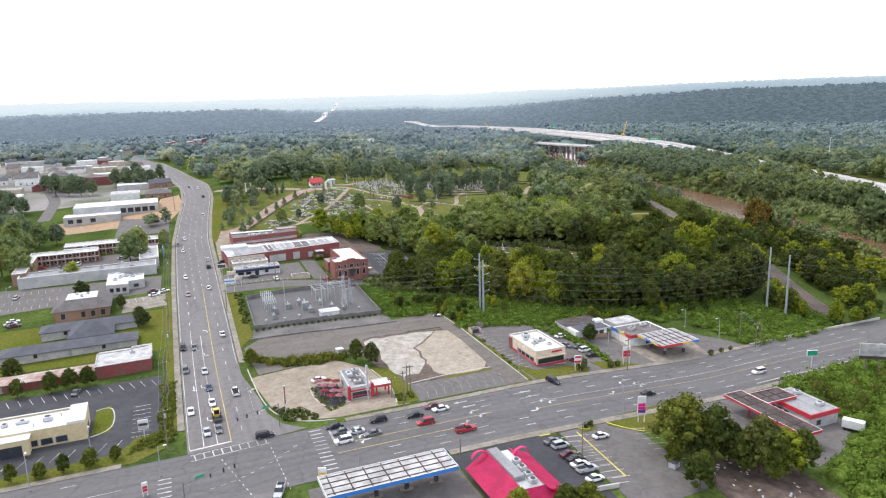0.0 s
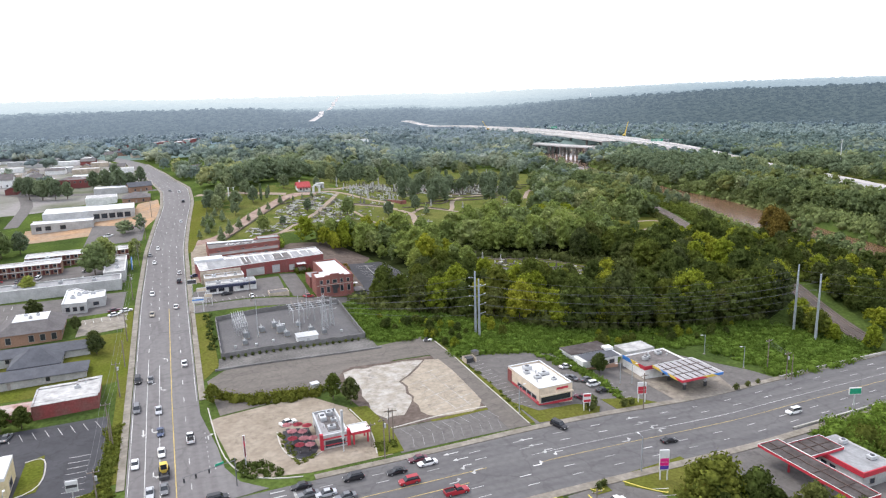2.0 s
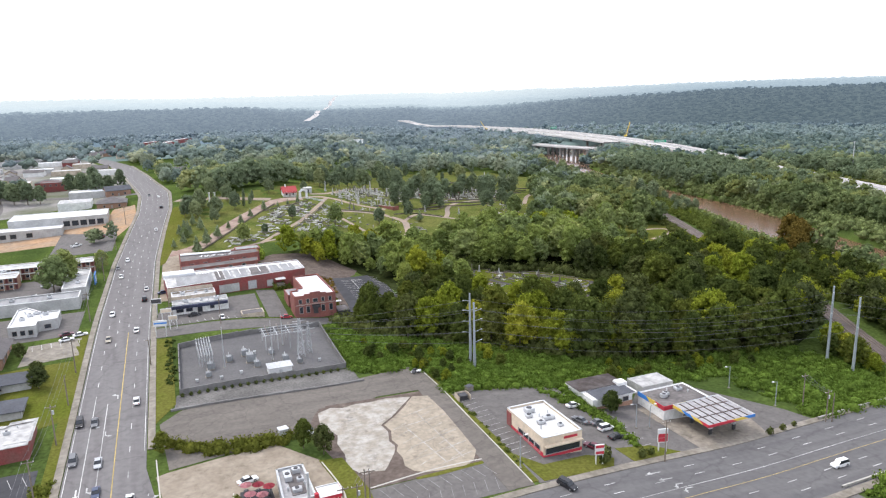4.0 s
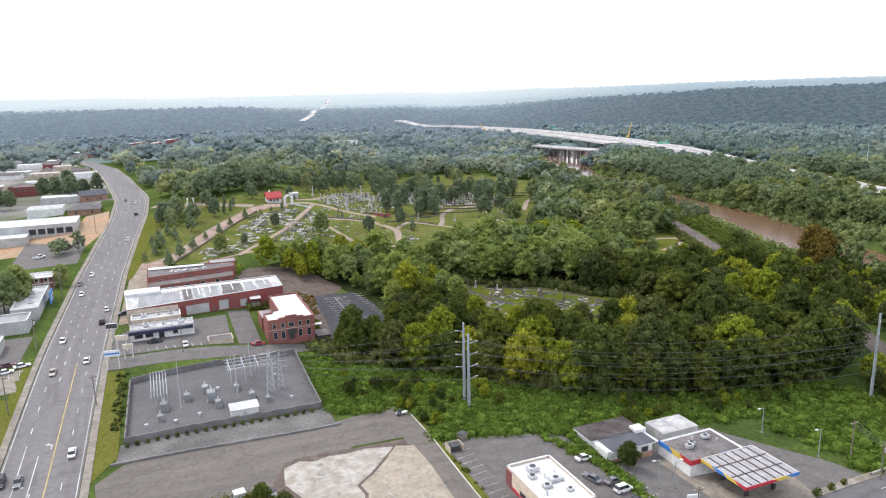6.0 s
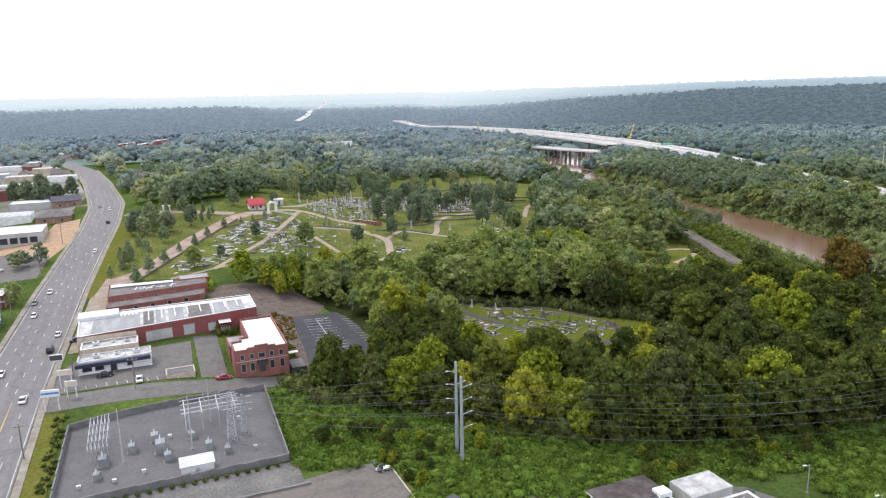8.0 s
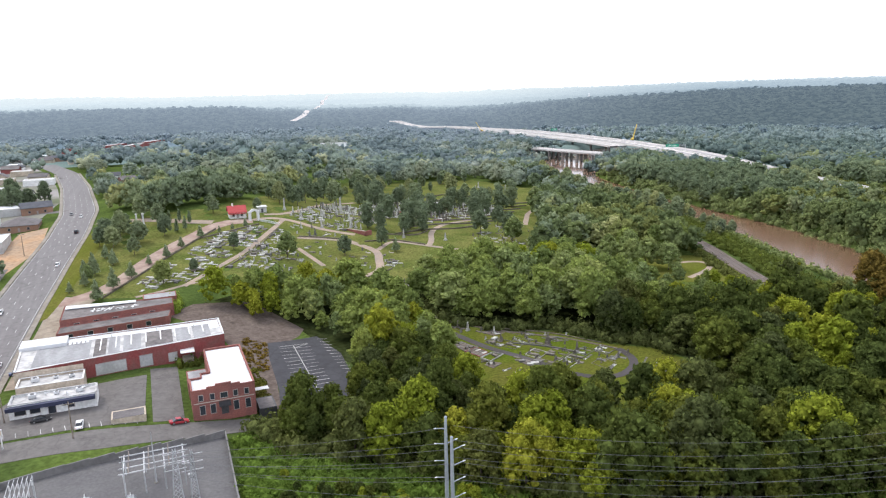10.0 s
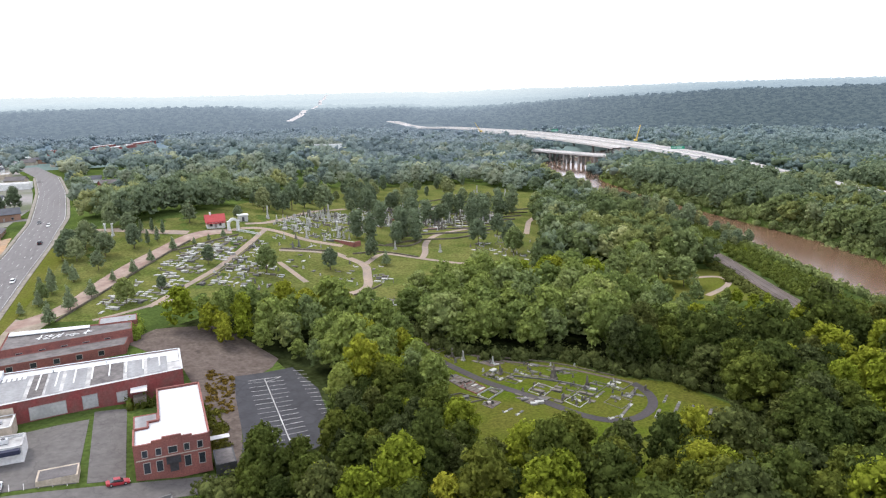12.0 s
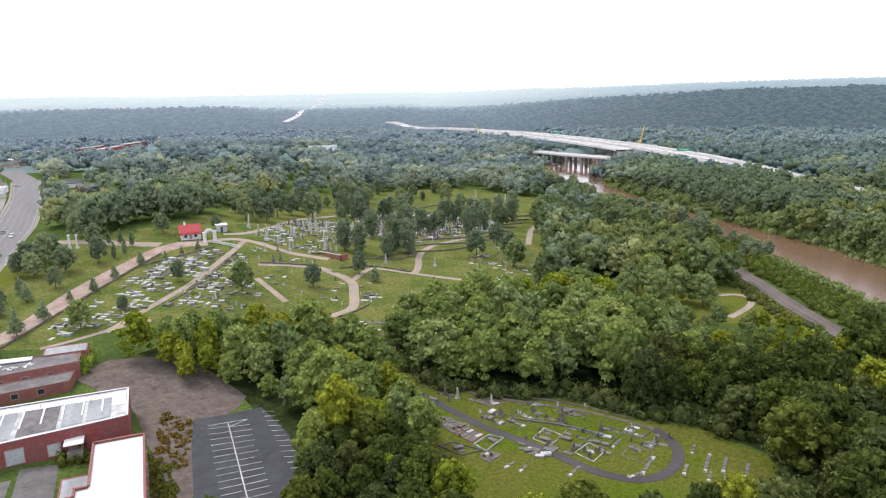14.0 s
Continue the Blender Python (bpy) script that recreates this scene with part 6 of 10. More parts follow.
for u, v in EASTHOUSES:
    m = random.choice(SHELLS)
    pitched("town_house", m[2], u - 6, u + 6, v - 4.5, v + 4.5, 3.4, 2.6, m[0], m[1], turn=random.choice((0, 90, 20)), group="town houses", wins=False)

# ---- cemetery houses ----
e = pitched("red_cottage", "small white cottage with a bright red roof", 105, 113.4, 514.5, 522.0, 3.0, 3.2, M_WHITEWALL, M_ORANGE, hip=0.0, over=0.7, category="cottage", chimney=False)
part("chimney", box(-2.4, -0.4, 4, -1.6, 0.4, 7.4), M_WHITEWALL, e)
part("porch_roof", box(-4.6, -5.6, 2.3, 4.6, -3.7, 2.5), M_ORANGE, e, "red porch roof")
for x in (-4.2, -1.4, 1.4, 4.2):
    part("post", box(x - 0.1, -5.4, 0, x + 0.1, -5.2, 2.3), M_WPAINT, e)
e = thing("gate", (117.0, 510.0, gz(117, 510)), "white arched stone gate of the cemetery", "gate", turn=20)
for x in (-2.4, 2.4):
    part("pier", box(x - 0.6, -0.6, -0.5, x + 0.6, 0.6, 4.4, 0.06), M_WPAINT, e)
    part("cap", box(x - 0.8, -0.8, 4.4, x + 0.8, 0.8, 4.75, 0.05), M_WPAINT, e)
bm = bmesh.new()
for k in range(10):
    a0, a1 = math.pi * k / 10, math.pi * (k + 1) / 10
    for y in (-0.4, 0.4):
        bm.faces.new([bm.verts.new(p) for p in ((-1.8 * math.cos(a0), y, 3.4 + 1.5 * math.sin(a0)), (-1.8 * math.cos(a1), y, 3.4 + 1.5 * math.sin(a1)), (-2.5 * math.cos(a1), y, 3.9 + 2.2 * math.sin(a1)), (-2.5 * math.cos(a0), y, 3.9 + 2.2 * math.sin(a0)))])
    for r, s in ((1.8, 0), (2.5, 1)):
        zb, zs = (3.4, 1.5) if r < 2 else (3.9, 2.2)
        bm.faces.new([bm.verts.new(p) for p in ((-r * math.cos(a0), -0.4, zb + zs * math.sin(a0)), (-r * math.cos(a1), -0.4, zb + zs * math.sin(a1)), (-r * math.cos(a1), 0.4, zb + zs * math.sin(a1)), (-r * math.cos(a0), 0.4, zb + zs * math.sin(a0)))])
bmesh.ops.remove_doubles(bm, verts=bm.verts, dist=0.01)
part("arch", bm, M_WPAINT, e)
e = thing("crypt", (124, 529.5, gz(124, 529.5)), "small grey stone crypt with pilasters", "crypt")
part("wall", box(-2.4, -2.2, -0.5, 2.4, 2.2, 2.9, 0.05), M_PALECONC, e)
part("roof", box(-2.8, -2.6, 2.9, 2.8, 2.6, 3.3, 0.08), M_WPAINT, e)
part("door", box(-0.6, -2.28, 0, 0.6, -2.18, 2.1), M_DKMETAL, e)
e = thing("brick_terrace", (166.5, 489, gz(166.5, 489)), "red brick terrace wall on the cemetery hill", "wall", turn=-60)
part("wall", box(-7, -0.3, -1, 7, 0.3, 1.7), M_BRICK, e)
part("side_wall", box(6.4, -0.3, -1, 7.0, 4.5, 1.7), M_BRICK, e)
part("cap", box(-7.1, -0.4, 1.7, 7.1, 0.4, 1.85), M_STONE, e)

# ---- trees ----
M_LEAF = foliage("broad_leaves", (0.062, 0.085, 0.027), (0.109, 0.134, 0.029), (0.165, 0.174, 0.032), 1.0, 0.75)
# mid-distance copies of the broad and dark leaves, lightened and blued for haze
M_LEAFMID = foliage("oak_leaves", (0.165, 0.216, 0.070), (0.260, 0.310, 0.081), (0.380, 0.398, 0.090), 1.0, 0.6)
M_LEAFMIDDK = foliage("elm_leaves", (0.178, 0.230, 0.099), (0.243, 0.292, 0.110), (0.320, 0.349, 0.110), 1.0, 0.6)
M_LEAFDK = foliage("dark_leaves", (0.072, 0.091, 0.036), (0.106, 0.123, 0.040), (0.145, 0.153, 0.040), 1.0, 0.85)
M_LEAFYEL = foliage("yellow_green_leaves", (0.184, 0.230, 0.027), (0.243, 0.275, 0.032), (0.311, 0.302, 0.038), 1.0, 0.8)
M_LEAFRUST = foliage("rusty_leaves", (0.14, 0.11, 0.03), (0.19, 0.13, 0.03), (0.22, 0.16, 0.04))
M_VINE = foliage("vine_leaves", (0.110, 0.171, 0.032), (0.167, 0.239, 0.040), (0.240, 0.295, 0.047), 1.2, 0.8)
M_SCRUB = foliage("scrub_leaves", (0.077, 0.097, 0.022), (0.128, 0.138, 0.026), (0.183, 0.153, 0.044), 1.0, 0.8)
M_BARK = mat("bark", (0.11, 0.085, 0.065), var=0.3, big=1.0, fine=5)


def ico(sub):
    bm = bmesh.new()
    bmesh.ops.create_icosphere(bm, subdivisions=sub, radius=1)
    v = np.array([p.co[:] for p in bm.verts])
    f = np.array([[q.index for q in p.verts] for p in bm.faces])
    bm.free()
    return v, f


ICO1, ICO2 = ico(1), ico(2)


def clump_mesh(name, lobes, cards, size, seed, core=None, rough=0.22, droop=0.25):
    """Leaf clumps: lumpy cores and many small folded leaf sprays on the lobes' skins. lobes: rows of x, y, z, rx, ry, rz."""
    rng = np.random.default_rng(seed)
    iv, jf = core or ICO1
    V, Fs = [], []
    base = 0
    lobes = np.array(lobes, float)
    for lb in lobes:
        v = iv * (1 + rough * rng.standard_normal((len(iv), 1)) * 0.6) * lb[3:] * 0.74 + lb[:3]
        V.append(v)
        Fs.append(jf + base)
        base += len(v)
    area = (lobes[:, 3] * lobes[:, 4]) ** 1.0
    pick = rng.choice(len(lobes), cards, p=area / area.sum())
    n = rng.standard_normal((cards, 3))
    n[:, 2] = np.abs(n[:, 2]) * 0.9 - 0.25
    n /= np.linalg.norm(n, axis=1)[:, None]
    pos = lobes[pick, :3] + n * lobes[pick, 3:] * rng.uniform(0.74, 1.26, (cards, 1))
    tilt = n + rng.standard_normal((cards, 3)) * 0.6
    tilt /= np.linalg.norm(tilt, axis=1)[:, None]
    side = np.cross(tilt, rng.standard_normal((cards, 3)))
    side /= np.linalg.norm(side, axis=1)[:, None] + 1e-9
    up = np.cross(tilt, side)
    s = size * rng.uniform(0.6, 1.4, (cards, 1))
    a, c = pos - up * s * 0.6, pos + up * s * 0.65 - tilt * s * droop
    b, d = pos + side * s * 0.45 + tilt * s * 0.12, pos - side * s * 0.45 + tilt * s * 0.05
    V.append(np.stack([a, b, c, d], 1).reshape(-1, 3))
    k = np.arange(cards) * 4 + base
    Fs.append(np.concatenate([np.stack([k, k + 1, k + 2], 1), np.stack([k, k + 2, k + 3], 1)]))
    return raw_mesh(name, np.concatenate(V), np.concatenate(Fs))


def raw_mesh(name, V, Fs):
    me = bpy.data.meshes.new(name)
    me.vertices.add(len(V))
    me.vertices.foreach_set("co", np.ascontiguousarray(V, np.float32).ravel())
    me.loops.add(Fs.size)
    me.loops.foreach_set("vertex_index", np.ascontiguousarray(Fs, np.int32).ravel())
    me.polygons.add(len(Fs))
    me.polygons.foreach_set("loop_start", np.arange(0, Fs.size, 3, dtype=np.int32))
    me.update(calc_edges=True)
    return me


def crown_lobes(seed, r, h0, h1, n):
    """Lobes of a broad crown between two heights."""
    rng = np.random.default_rng(seed)
    lean, wide = rng.uniform(-0.12, 0.12, 2) * r, rng.uniform(0.85, 1.15)
    rows = [(0, 0, h0 + (h1 - h0) * 0.46, r * 0.66, r * 0.66 * wide, (h1 - h0) * 0.43)]
    for k in range(n):
        t = (k + 0.5) / n
        z = h0 + (h1 - h0) * (0.08 + 0.84 * t)
        w = r * math.sin(math.pi * min(0.97, 0.27 + 0.66 * t ** 1.25)) * rng.uniform(0.62, 0.92)
        a = k * 2.4 + rng.uniform(-0.6, 0.6)
        s = r * rng.uniform(0.17, 0.33)
        rows.append((w * math.cos(a) + lean[0] * t, w * math.sin(a) * wide + lean[1] * t, z, s, s, s * rng.uniform(0.8, 1.15)))
    rows.append((lean[0], lean[1], h1 - r * 0.3, r * 0.36, r * 0.36, r * 0.36))
    return rows


def trunk_mesh(seed, h, r):
    rng = random.Random(seed)
    bm = bmesh.new()
    top = Vector((rng.uniform(-0.4, 0.4), rng.uniform(-0.4, 0.4), h))
    add_tube(bm, (0, 0, -1.2), top * 0.5, r, r * 0.75, 7)
    add_tube(bm, top * 0.5, top, r * 0.75, r * 0.3, 6)
    for k in range(4):
        a = k * 1.7 + rng.uniform(-0.4, 0.4)
        p = top * (0.45 + 0.12 * k)
        add_tube(bm, p, p + Vector((math.cos(a) * h * 0.28, math.sin(a) * h * 0.28, h * 0.25)), r * 0.4, r * 0.12, 5)
    me = bpy.data.meshes.new("trunk")
    bm.to_mesh(me)
    bm.free()
    me.materials.append(M_BARK)
    return me


BROAD = []
for k in range(7):
    r, h = (5.0, 5.6, 4.4, 5.2, 4.8, 6.0, 4.2)[k], (14, 15, 13, 16, 12.5, 14.5, 12)[k]
    BROAD.append((trunk_mesh(k, h * 0.72, 0.28), clump_mesh("crown", crown_lobes(k + 5, r, h * 0.16, h, 34), 1750, 0.6, k + 40)))
CEDAR = []
for k in range(3):
    rows = [(0.5 * math.cos(j * 2.1), 0.5 * math.sin(j * 2.1), 1.8 + j * 1.5, 1.3 + 1.5 * math.sin(0.5 + 2.3 * j / 7), 1.3 + 1.5 * math.sin(0.5 + 2.3 * j / 7), 1.8) for j in range(7 + k % 2)]
    CEDAR.append((trunk_mesh(20 + k, 8, 0.25), clump_mesh("crown", rows, 800, 0.7, k + 60)))
YOUNG = []
for k in range(3):
    rows = [(0.15 * math.cos(j * 2.4), 0.15 * math.sin(j * 2.4), 1.5 + j * 0.95, 1.75 - 0.26 * j, 1.75 - 0.26 * j, 1.05) for j in range(6)]
    YOUNG.append((trunk_mesh(30 + k, 4.5, 0.13), clump_mesh("crown", rows, 300, 0.6, k + 70)))
CYPRESS = (trunk_mesh(50, 5, 0.15), clump_mesh("crown", [(0, 0, 1.2 + j * 1.0, 0.95 - 0.02 * j * j, 0.95 - 0.02 * j * j, 0.9) for j in range(6)], 260, 0.5, 90))
LOWBROAD = [clump_mesh("crown", crown_lobes(k + 25, 5.8, 1.5, 13.5, 14), 190, 1.35, k + 120) for k in range(5)]
LITE = [clump_mesh("crown", crown_lobes(k + 5, r, h * 0.16, h, 22), 640, 0.88, k + 40) for k, (r, h) in enumerate(((5.0, 14), (5.6, 15), (4.4, 13), (5.2, 16)))]


def with_material(me, m):
    me = me.copy()
    me.materials.clear()
    me.materials.append(m)
    return me


TINTS = {"broad": M_LEAF, "dark": M_LEAFDK, "yellow": M_LEAFYEL, "rust": M_LEAFRUST}
STOCK = {}
for key, m in TINTS.items():
    STOCK[key] = [(t, with_material(c, m)) for t, c in BROAD]
STOCK["cedar"] = [(t, with_material(c, M_LEAFDK)) for t, c in CEDAR]
STOCK["young"] = [(t, with_material(c, M_LEAF)) for t, c in YOUNG]
STOCK["cypress"] = [(CYPRESS[0], with_material(CYPRESS[1], M_LEAFDK))]
# hill trees reuse the haze-tinted town leaves, lower-wood trees the mid copies
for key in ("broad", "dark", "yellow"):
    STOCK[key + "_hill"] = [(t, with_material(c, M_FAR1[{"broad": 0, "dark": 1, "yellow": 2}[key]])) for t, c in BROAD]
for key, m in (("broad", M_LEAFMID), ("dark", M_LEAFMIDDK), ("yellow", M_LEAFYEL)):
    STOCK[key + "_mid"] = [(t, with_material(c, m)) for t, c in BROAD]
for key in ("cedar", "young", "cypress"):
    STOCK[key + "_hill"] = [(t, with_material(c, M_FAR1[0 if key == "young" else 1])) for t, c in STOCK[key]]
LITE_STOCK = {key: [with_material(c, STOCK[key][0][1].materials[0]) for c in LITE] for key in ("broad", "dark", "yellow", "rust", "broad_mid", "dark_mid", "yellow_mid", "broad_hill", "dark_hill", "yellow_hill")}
LABELS = {"broad": "broad green leafy tree with an uneven crown", "dark": "dense dark green tree with a full crown", "yellow": "bright yellow-green leafy tree", "rust": "broad tree with rusty brown leaves",
          "cedar": "dark upright cedar tree with dense foliage", "young": "young conical green tree on grass", "cypress": "slim dark cypress tree"}
WOOD_GROUP = {"broad": "woodland trees", "dark": "woodland trees", "yellow": "woodland trees", "rust": "woodland trees", "cedar": "cemetery cedars", "young": "young trees", "cypress": "cypresses"}
TREES = []


REST = {}


def haze_zone(kind, u, v):
    """Which leaf haze a place gets: none by the boulevard, lower wood, or hill."""
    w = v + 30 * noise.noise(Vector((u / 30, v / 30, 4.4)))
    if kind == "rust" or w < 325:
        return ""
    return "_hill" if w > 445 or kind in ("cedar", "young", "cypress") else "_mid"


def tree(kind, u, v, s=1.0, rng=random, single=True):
    t, c = rng.choice(STOCK[kind + haze_zone(kind, u, v)])
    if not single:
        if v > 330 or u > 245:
            c = rng.choice(LITE_STOCK[kind + haze_zone(kind, u, v)])
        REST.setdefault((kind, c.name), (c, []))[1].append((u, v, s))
        return None
    e = new("tree")
    e.empty_display_size = 1
    e.matrix_basis = pose(u, v, gz(u, v) - 0.1, 0, 0, rng.uniform(0, 360)) @ Matrix.Diagonal((s, s, s * rng.uniform(0.9, 1.12), 1))
    tagged(e, LABELS[kind], "tree", WOOD_GROUP[kind])
    for name, me in (("trunk", t), ("crown", c)):
        ob = new(name, me)
        ob.parent = e
    TREES.append((u, v))
    return e


FRONT = [(84, 301), (90, 288), (102, 278), (114, 267), (126, 254), (141, 241), (169, 233), (199, 226), (224, 219), (262, 234), (284, 276), (303, 316), (300, 322), (240, 300), (232, 280), (209, 258), (200, 262), (190, 266), (178, 272), (165, 276), (155, 281), (147, 288), (143, 300), (144, 312), (148, 326), (151, 345), (152, 362), (152, 378), (147, 396), (134, 402), (105, 413), (80, 400), (78, 397), (100, 381), (113, 375), (119.5, 365), (122.5, 344), (121, 328), (116, 314), (108, 307), (96, 303)]
NORTH = [(160, 383), (167, 356), (180, 344), (197, 338), (207, 321), (219, 311), (224, 291), (216, 275), (211, 258), (240, 284), (296, 322), (302, 340), (300, 350), (286, 358), (262, 366), (247, 372), (246, 398), (240, 420), (226, 408), (199, 408), (182, 412), (164, 398)]
CLEARING = [(246, 424), (252, 402), (250, 378), (262, 372), (288, 362), (306, 354), (318, 372), (327, 396), (318, 402), (300, 408), (270, 430), (256, 436)]
HILL = [(47, 424), (58, 419.5), (76, 426), (100, 421), (137, 412), (160, 400), (182, 415), (228, 412), (262, 450), (282, 498), (320, 564), (350, 606), (378, 655), (352, 748), (250, 760), (170, 690), (130, 590), (100, 540), (60, 540), (50, 520), (36, 478), (31, 436)]
# tree-free corridor shaped to fit the camera's view of the bridge water
SIGHT_GAP = [(425, 700), (455, 680), (545, 835), (600, 840), (640, 930), (600, 985), (575, 960), (548, 900), (505, 850), (470, 790)]
TOWN = [(-400, 420), (12, 430), (18, 560), (8, 660), (-30, 960), (-400, 1000)]


def fill(poly, gap, kinds, rng, s0=0.85, s1=1.25, clear=(), single=lambda a, b: False):
    us, vs = [p[0] for p in poly], [p[1] for p in poly]
    v = min(vs)
    while v < max(vs):
        u = min(us)
        while u < max(us):
            a, b = u + rng.uniform(-0.4, 0.4) * gap, v + rng.uniform(-0.4, 0.4) * gap
            if inside(poly, a, b) and along(RAIL, a, b) > 9 and not inside(SIGHT_GAP, a, b) and all(not inside(q, a, b) for q in clear):
                patch = noise.noise(Vector((a / 38, b / 38, 7.7)))
                kind = rng.choice(kinds)
                if patch > 0.22 and rng.random() < 0.55:
                    kind = "yellow"
                low = 1.0
                if 318 < b < 430 and a > 225:
                    low = min(1.0, max(0.36, (along(RAIL, a, b) - 4) / 74))
                if poly is FRONT and (a < 128 and b > 284 or 140 < a < 222 and b > 246):
                    low = 0.78 if a < 128 else 0.92
                tree(kind, a, b, rng.uniform(s0, s1) * low, rng, single(a, b))
            u += gap
        v += gap


rng = random.Random(11)
fill(FRONT, 7.2, ("broad", "broad", "broad", "yellow", "dark", "broad"), rng, 0.75, 1.35, (), lambda a, b: a < 178 and b < 312)
fill(NORTH, 7.8, ("broad", "broad", "dark", "broad", "broad"), rng, 0.8, 1.35)
# open-grown trees of the cemetery
for kind, u, v, s in (("dark", 122.7, 450, 0.95), ("dark", 150.5, 453, 0.85), ("dark", 172.3, 463, 0.8), ("young", 175.9, 452, 1.1), ("cedar", 176, 500, 1.2), ("cedar", 181, 492, 1.1), ("cedar", 197, 525, 1.25), ("cedar", 192, 484, 1.0), ("cedar", 203, 486, 1.25), ("cedar", 199, 494, 1.3),
                     ("cedar", 240, 598, 1.3), ("cedar", 218, 618, 1.3), ("cedar", 208, 626, 1.4), ("dark", 173, 610, 1.1), ("cedar", 265, 588, 1.3), ("cedar", 251, 521, 1.4), ("cedar", 272, 548, 1.2), ("cedar", 287, 558, 1.3), ("cedar", 306, 575, 1.4), ("dark", 234, 477, 0.9), ("dark", 255, 497, 1.0),
                     ("dark", 243, 456, 1.0), ("dark", 261, 440, 0.9), ("dark", 251, 431, 0.7), ("dark", 277, 444, 1.1), ("dark", 248, 470, 1.0), ("dark", 228, 560, 1.0), ("cedar", 232, 545, 1.2), ("dark", 160, 585, 1.1), ("dark", 185, 640, 1.2), ("dark", 150, 560, 0.8), ("dark", 145, 575, 1.0),
                     ("dark", 286, 384, 0.95), ("dark", 279, 392, 1.0), ("broad", 300, 412, 1.1), ("dark", 272, 396, 1.1), ("dark", 266, 386, 1.1), ("dark", 262, 400, 1.0), ("broad", 282, 410, 1.1), ("broad", 318, 415, 1.1), ("dark", 270, 408, 1.0), ("dark", 330, 428, 1.2), ("dark", 322, 422, 1.1), ("dark", 312, 430, 1.1)):
    tree(kind, u, v, s, rng)
for u, v, s in ((44.4, 422.4, 1.2), (50.1, 433.9, 1.25), (56.6, 444.8, 1.15), (63.8, 458.5, 0.7), (71.4, 464.6, 0.9), (78.4, 475.5, 0.85), (87.9, 486.7, 0.9), (97.3, 492.5, 0.5), (104, 495.4, 0.5), (110.9, 498.7, 0.7), (49.4, 465.2, 1.1), (42.4, 455, 1.15), (39, 443.4, 0.9), (34, 437, 0.7), (46, 476, 1.0), (41, 468, 1.0), (38, 460, 0.9)):
    tree("young", u, v, s, rng)
for kind, u, v, s in (("broad", 58.1, 474.2, 0.62), ("dark", 68.8, 431.8, 0.8), ("dark", 81.3, 442.1, 0.42), ("dark", 100.7, 463.9, 0.55), ("dark", 72, 495.6, 0.85), ("dark", 60.3, 490, 0.85), ("dark", 53, 513, 0.9), ("dark", 43, 496, 0.7), ("broad", 49, 491, 0.65), ("dark", 40, 447, 0.5), ("broad", 52, 503, 0.8), ("dark", 46, 506, 0.8), ("broad", 70, 518, 0.9), ("broad", 62, 536, 1.0), ("dark", 98, 528, 0.8)):
    tree(kind, u, v, s, rng)
for u, v in ((75.3, 519.8), (80.1, 517.5), (84.8, 512.2), (77.8, 499), (81.9, 502)):
    tree("cypress", u, v, 1.0, rng)
# scattered trees over the back of the hill
r3 = random.Random(77)
for _ in range(150):
    u, v = r3.uniform(115, 350), r3.uniform(525, 745)
    if inside(HILL, u, v) and (v > 600 or u > 215 and v > 535 or u < 150) and noise.noise(Vector((u / 40, v / 40, 9))) > -0.12:
        tree(r3.choice(("broad", "dark", "dark", "cedar", "yellow")), u, v, r3.uniform(0.55, 1.1), r3)
# trees of the lots
for kind, u, v, s in (("dark", -12, 389, 1.25), ("dark", -16, 381, 1.1), ("dark", -33.5, 322, 0.75), ("broad", -40, 358, 0.7), ("dark", 1, 412, 0.7), ("dark", -18, 303, 0.35), ("dark", -10, 277, 0.55), ("dark", -11, 284, 0.5), ("broad", -26, 231, 0.5), ("broad", -31, 231.5, 0.45), ("broad", -36, 230.5, 0.5), ("dark", -45, 231, 0.5), ("broad", -48, 246, 0.5),
                     ("broad", -38.3, 175.6, 0.3), ("broad", -32.5, 175.4, 0.34), ("broad", -27.5, 176, 0.32), ("broad", -21.8, 176, 0.34), ("broad", -16.3, 177, 0.3), ("broad", 22.4, 224.5, 0.42), ("broad", 54.5, 213.5, 0.5), ("dark", 58.4, 208.5, 0.48),
                     ("broad", 137.5, 202.4, 0.5), ("broad", 74, 108.5, 0.75), ("broad", 70.5, 110.5, 0.6), ("broad", 149.6, 219, 0.5), ("dark", -63, 372, 1.2), ("dark", -72, 380, 1.2), ("dark", -78, 365, 1.1), ("dark", -72, 400, 1.3), ("dark", -66, 412, 1.2), ("dark", -80, 420, 1.3), ("dark", -74, 436, 1.3), ("dark", -88, 400, 1.3),
                     ("broad", 112.7, 126.8, 1.15), ("broad", 113.8, 123.6, 0.95), ("yellow", 116.6, 123.8, 0.85), ("broad", 118.9, 121.0, 0.9), ("broad", 122.5, 120.2, 0.85), ("broad", 122.0, 115.2, 0.8), ("dark", 125.0, 113.2, 0.9), ("broad", 126.2, 110.2, 0.9), ("broad", 107.7, 122.6, 0.42), ("yellow", 130.5, 111.0, 0.75), ("broad", 134.6, 109.6, 0.7), ("broad", 109.4, 114.6, 0.5), ("broad", 105.5, 111.4, 0.55), ("yellow", 61.0, 113.5, 0.62)):
    tree(kind, u, v, s, rng)
VINES = [(82, 268), (84, 256), (97, 252), (102, 232), (130, 225), (150, 221), (186, 216), (222, 216), (199, 226), (169, 233), (141, 241), (126, 254), (114, 267), (90, 287)]
r4 = random.Random(19)
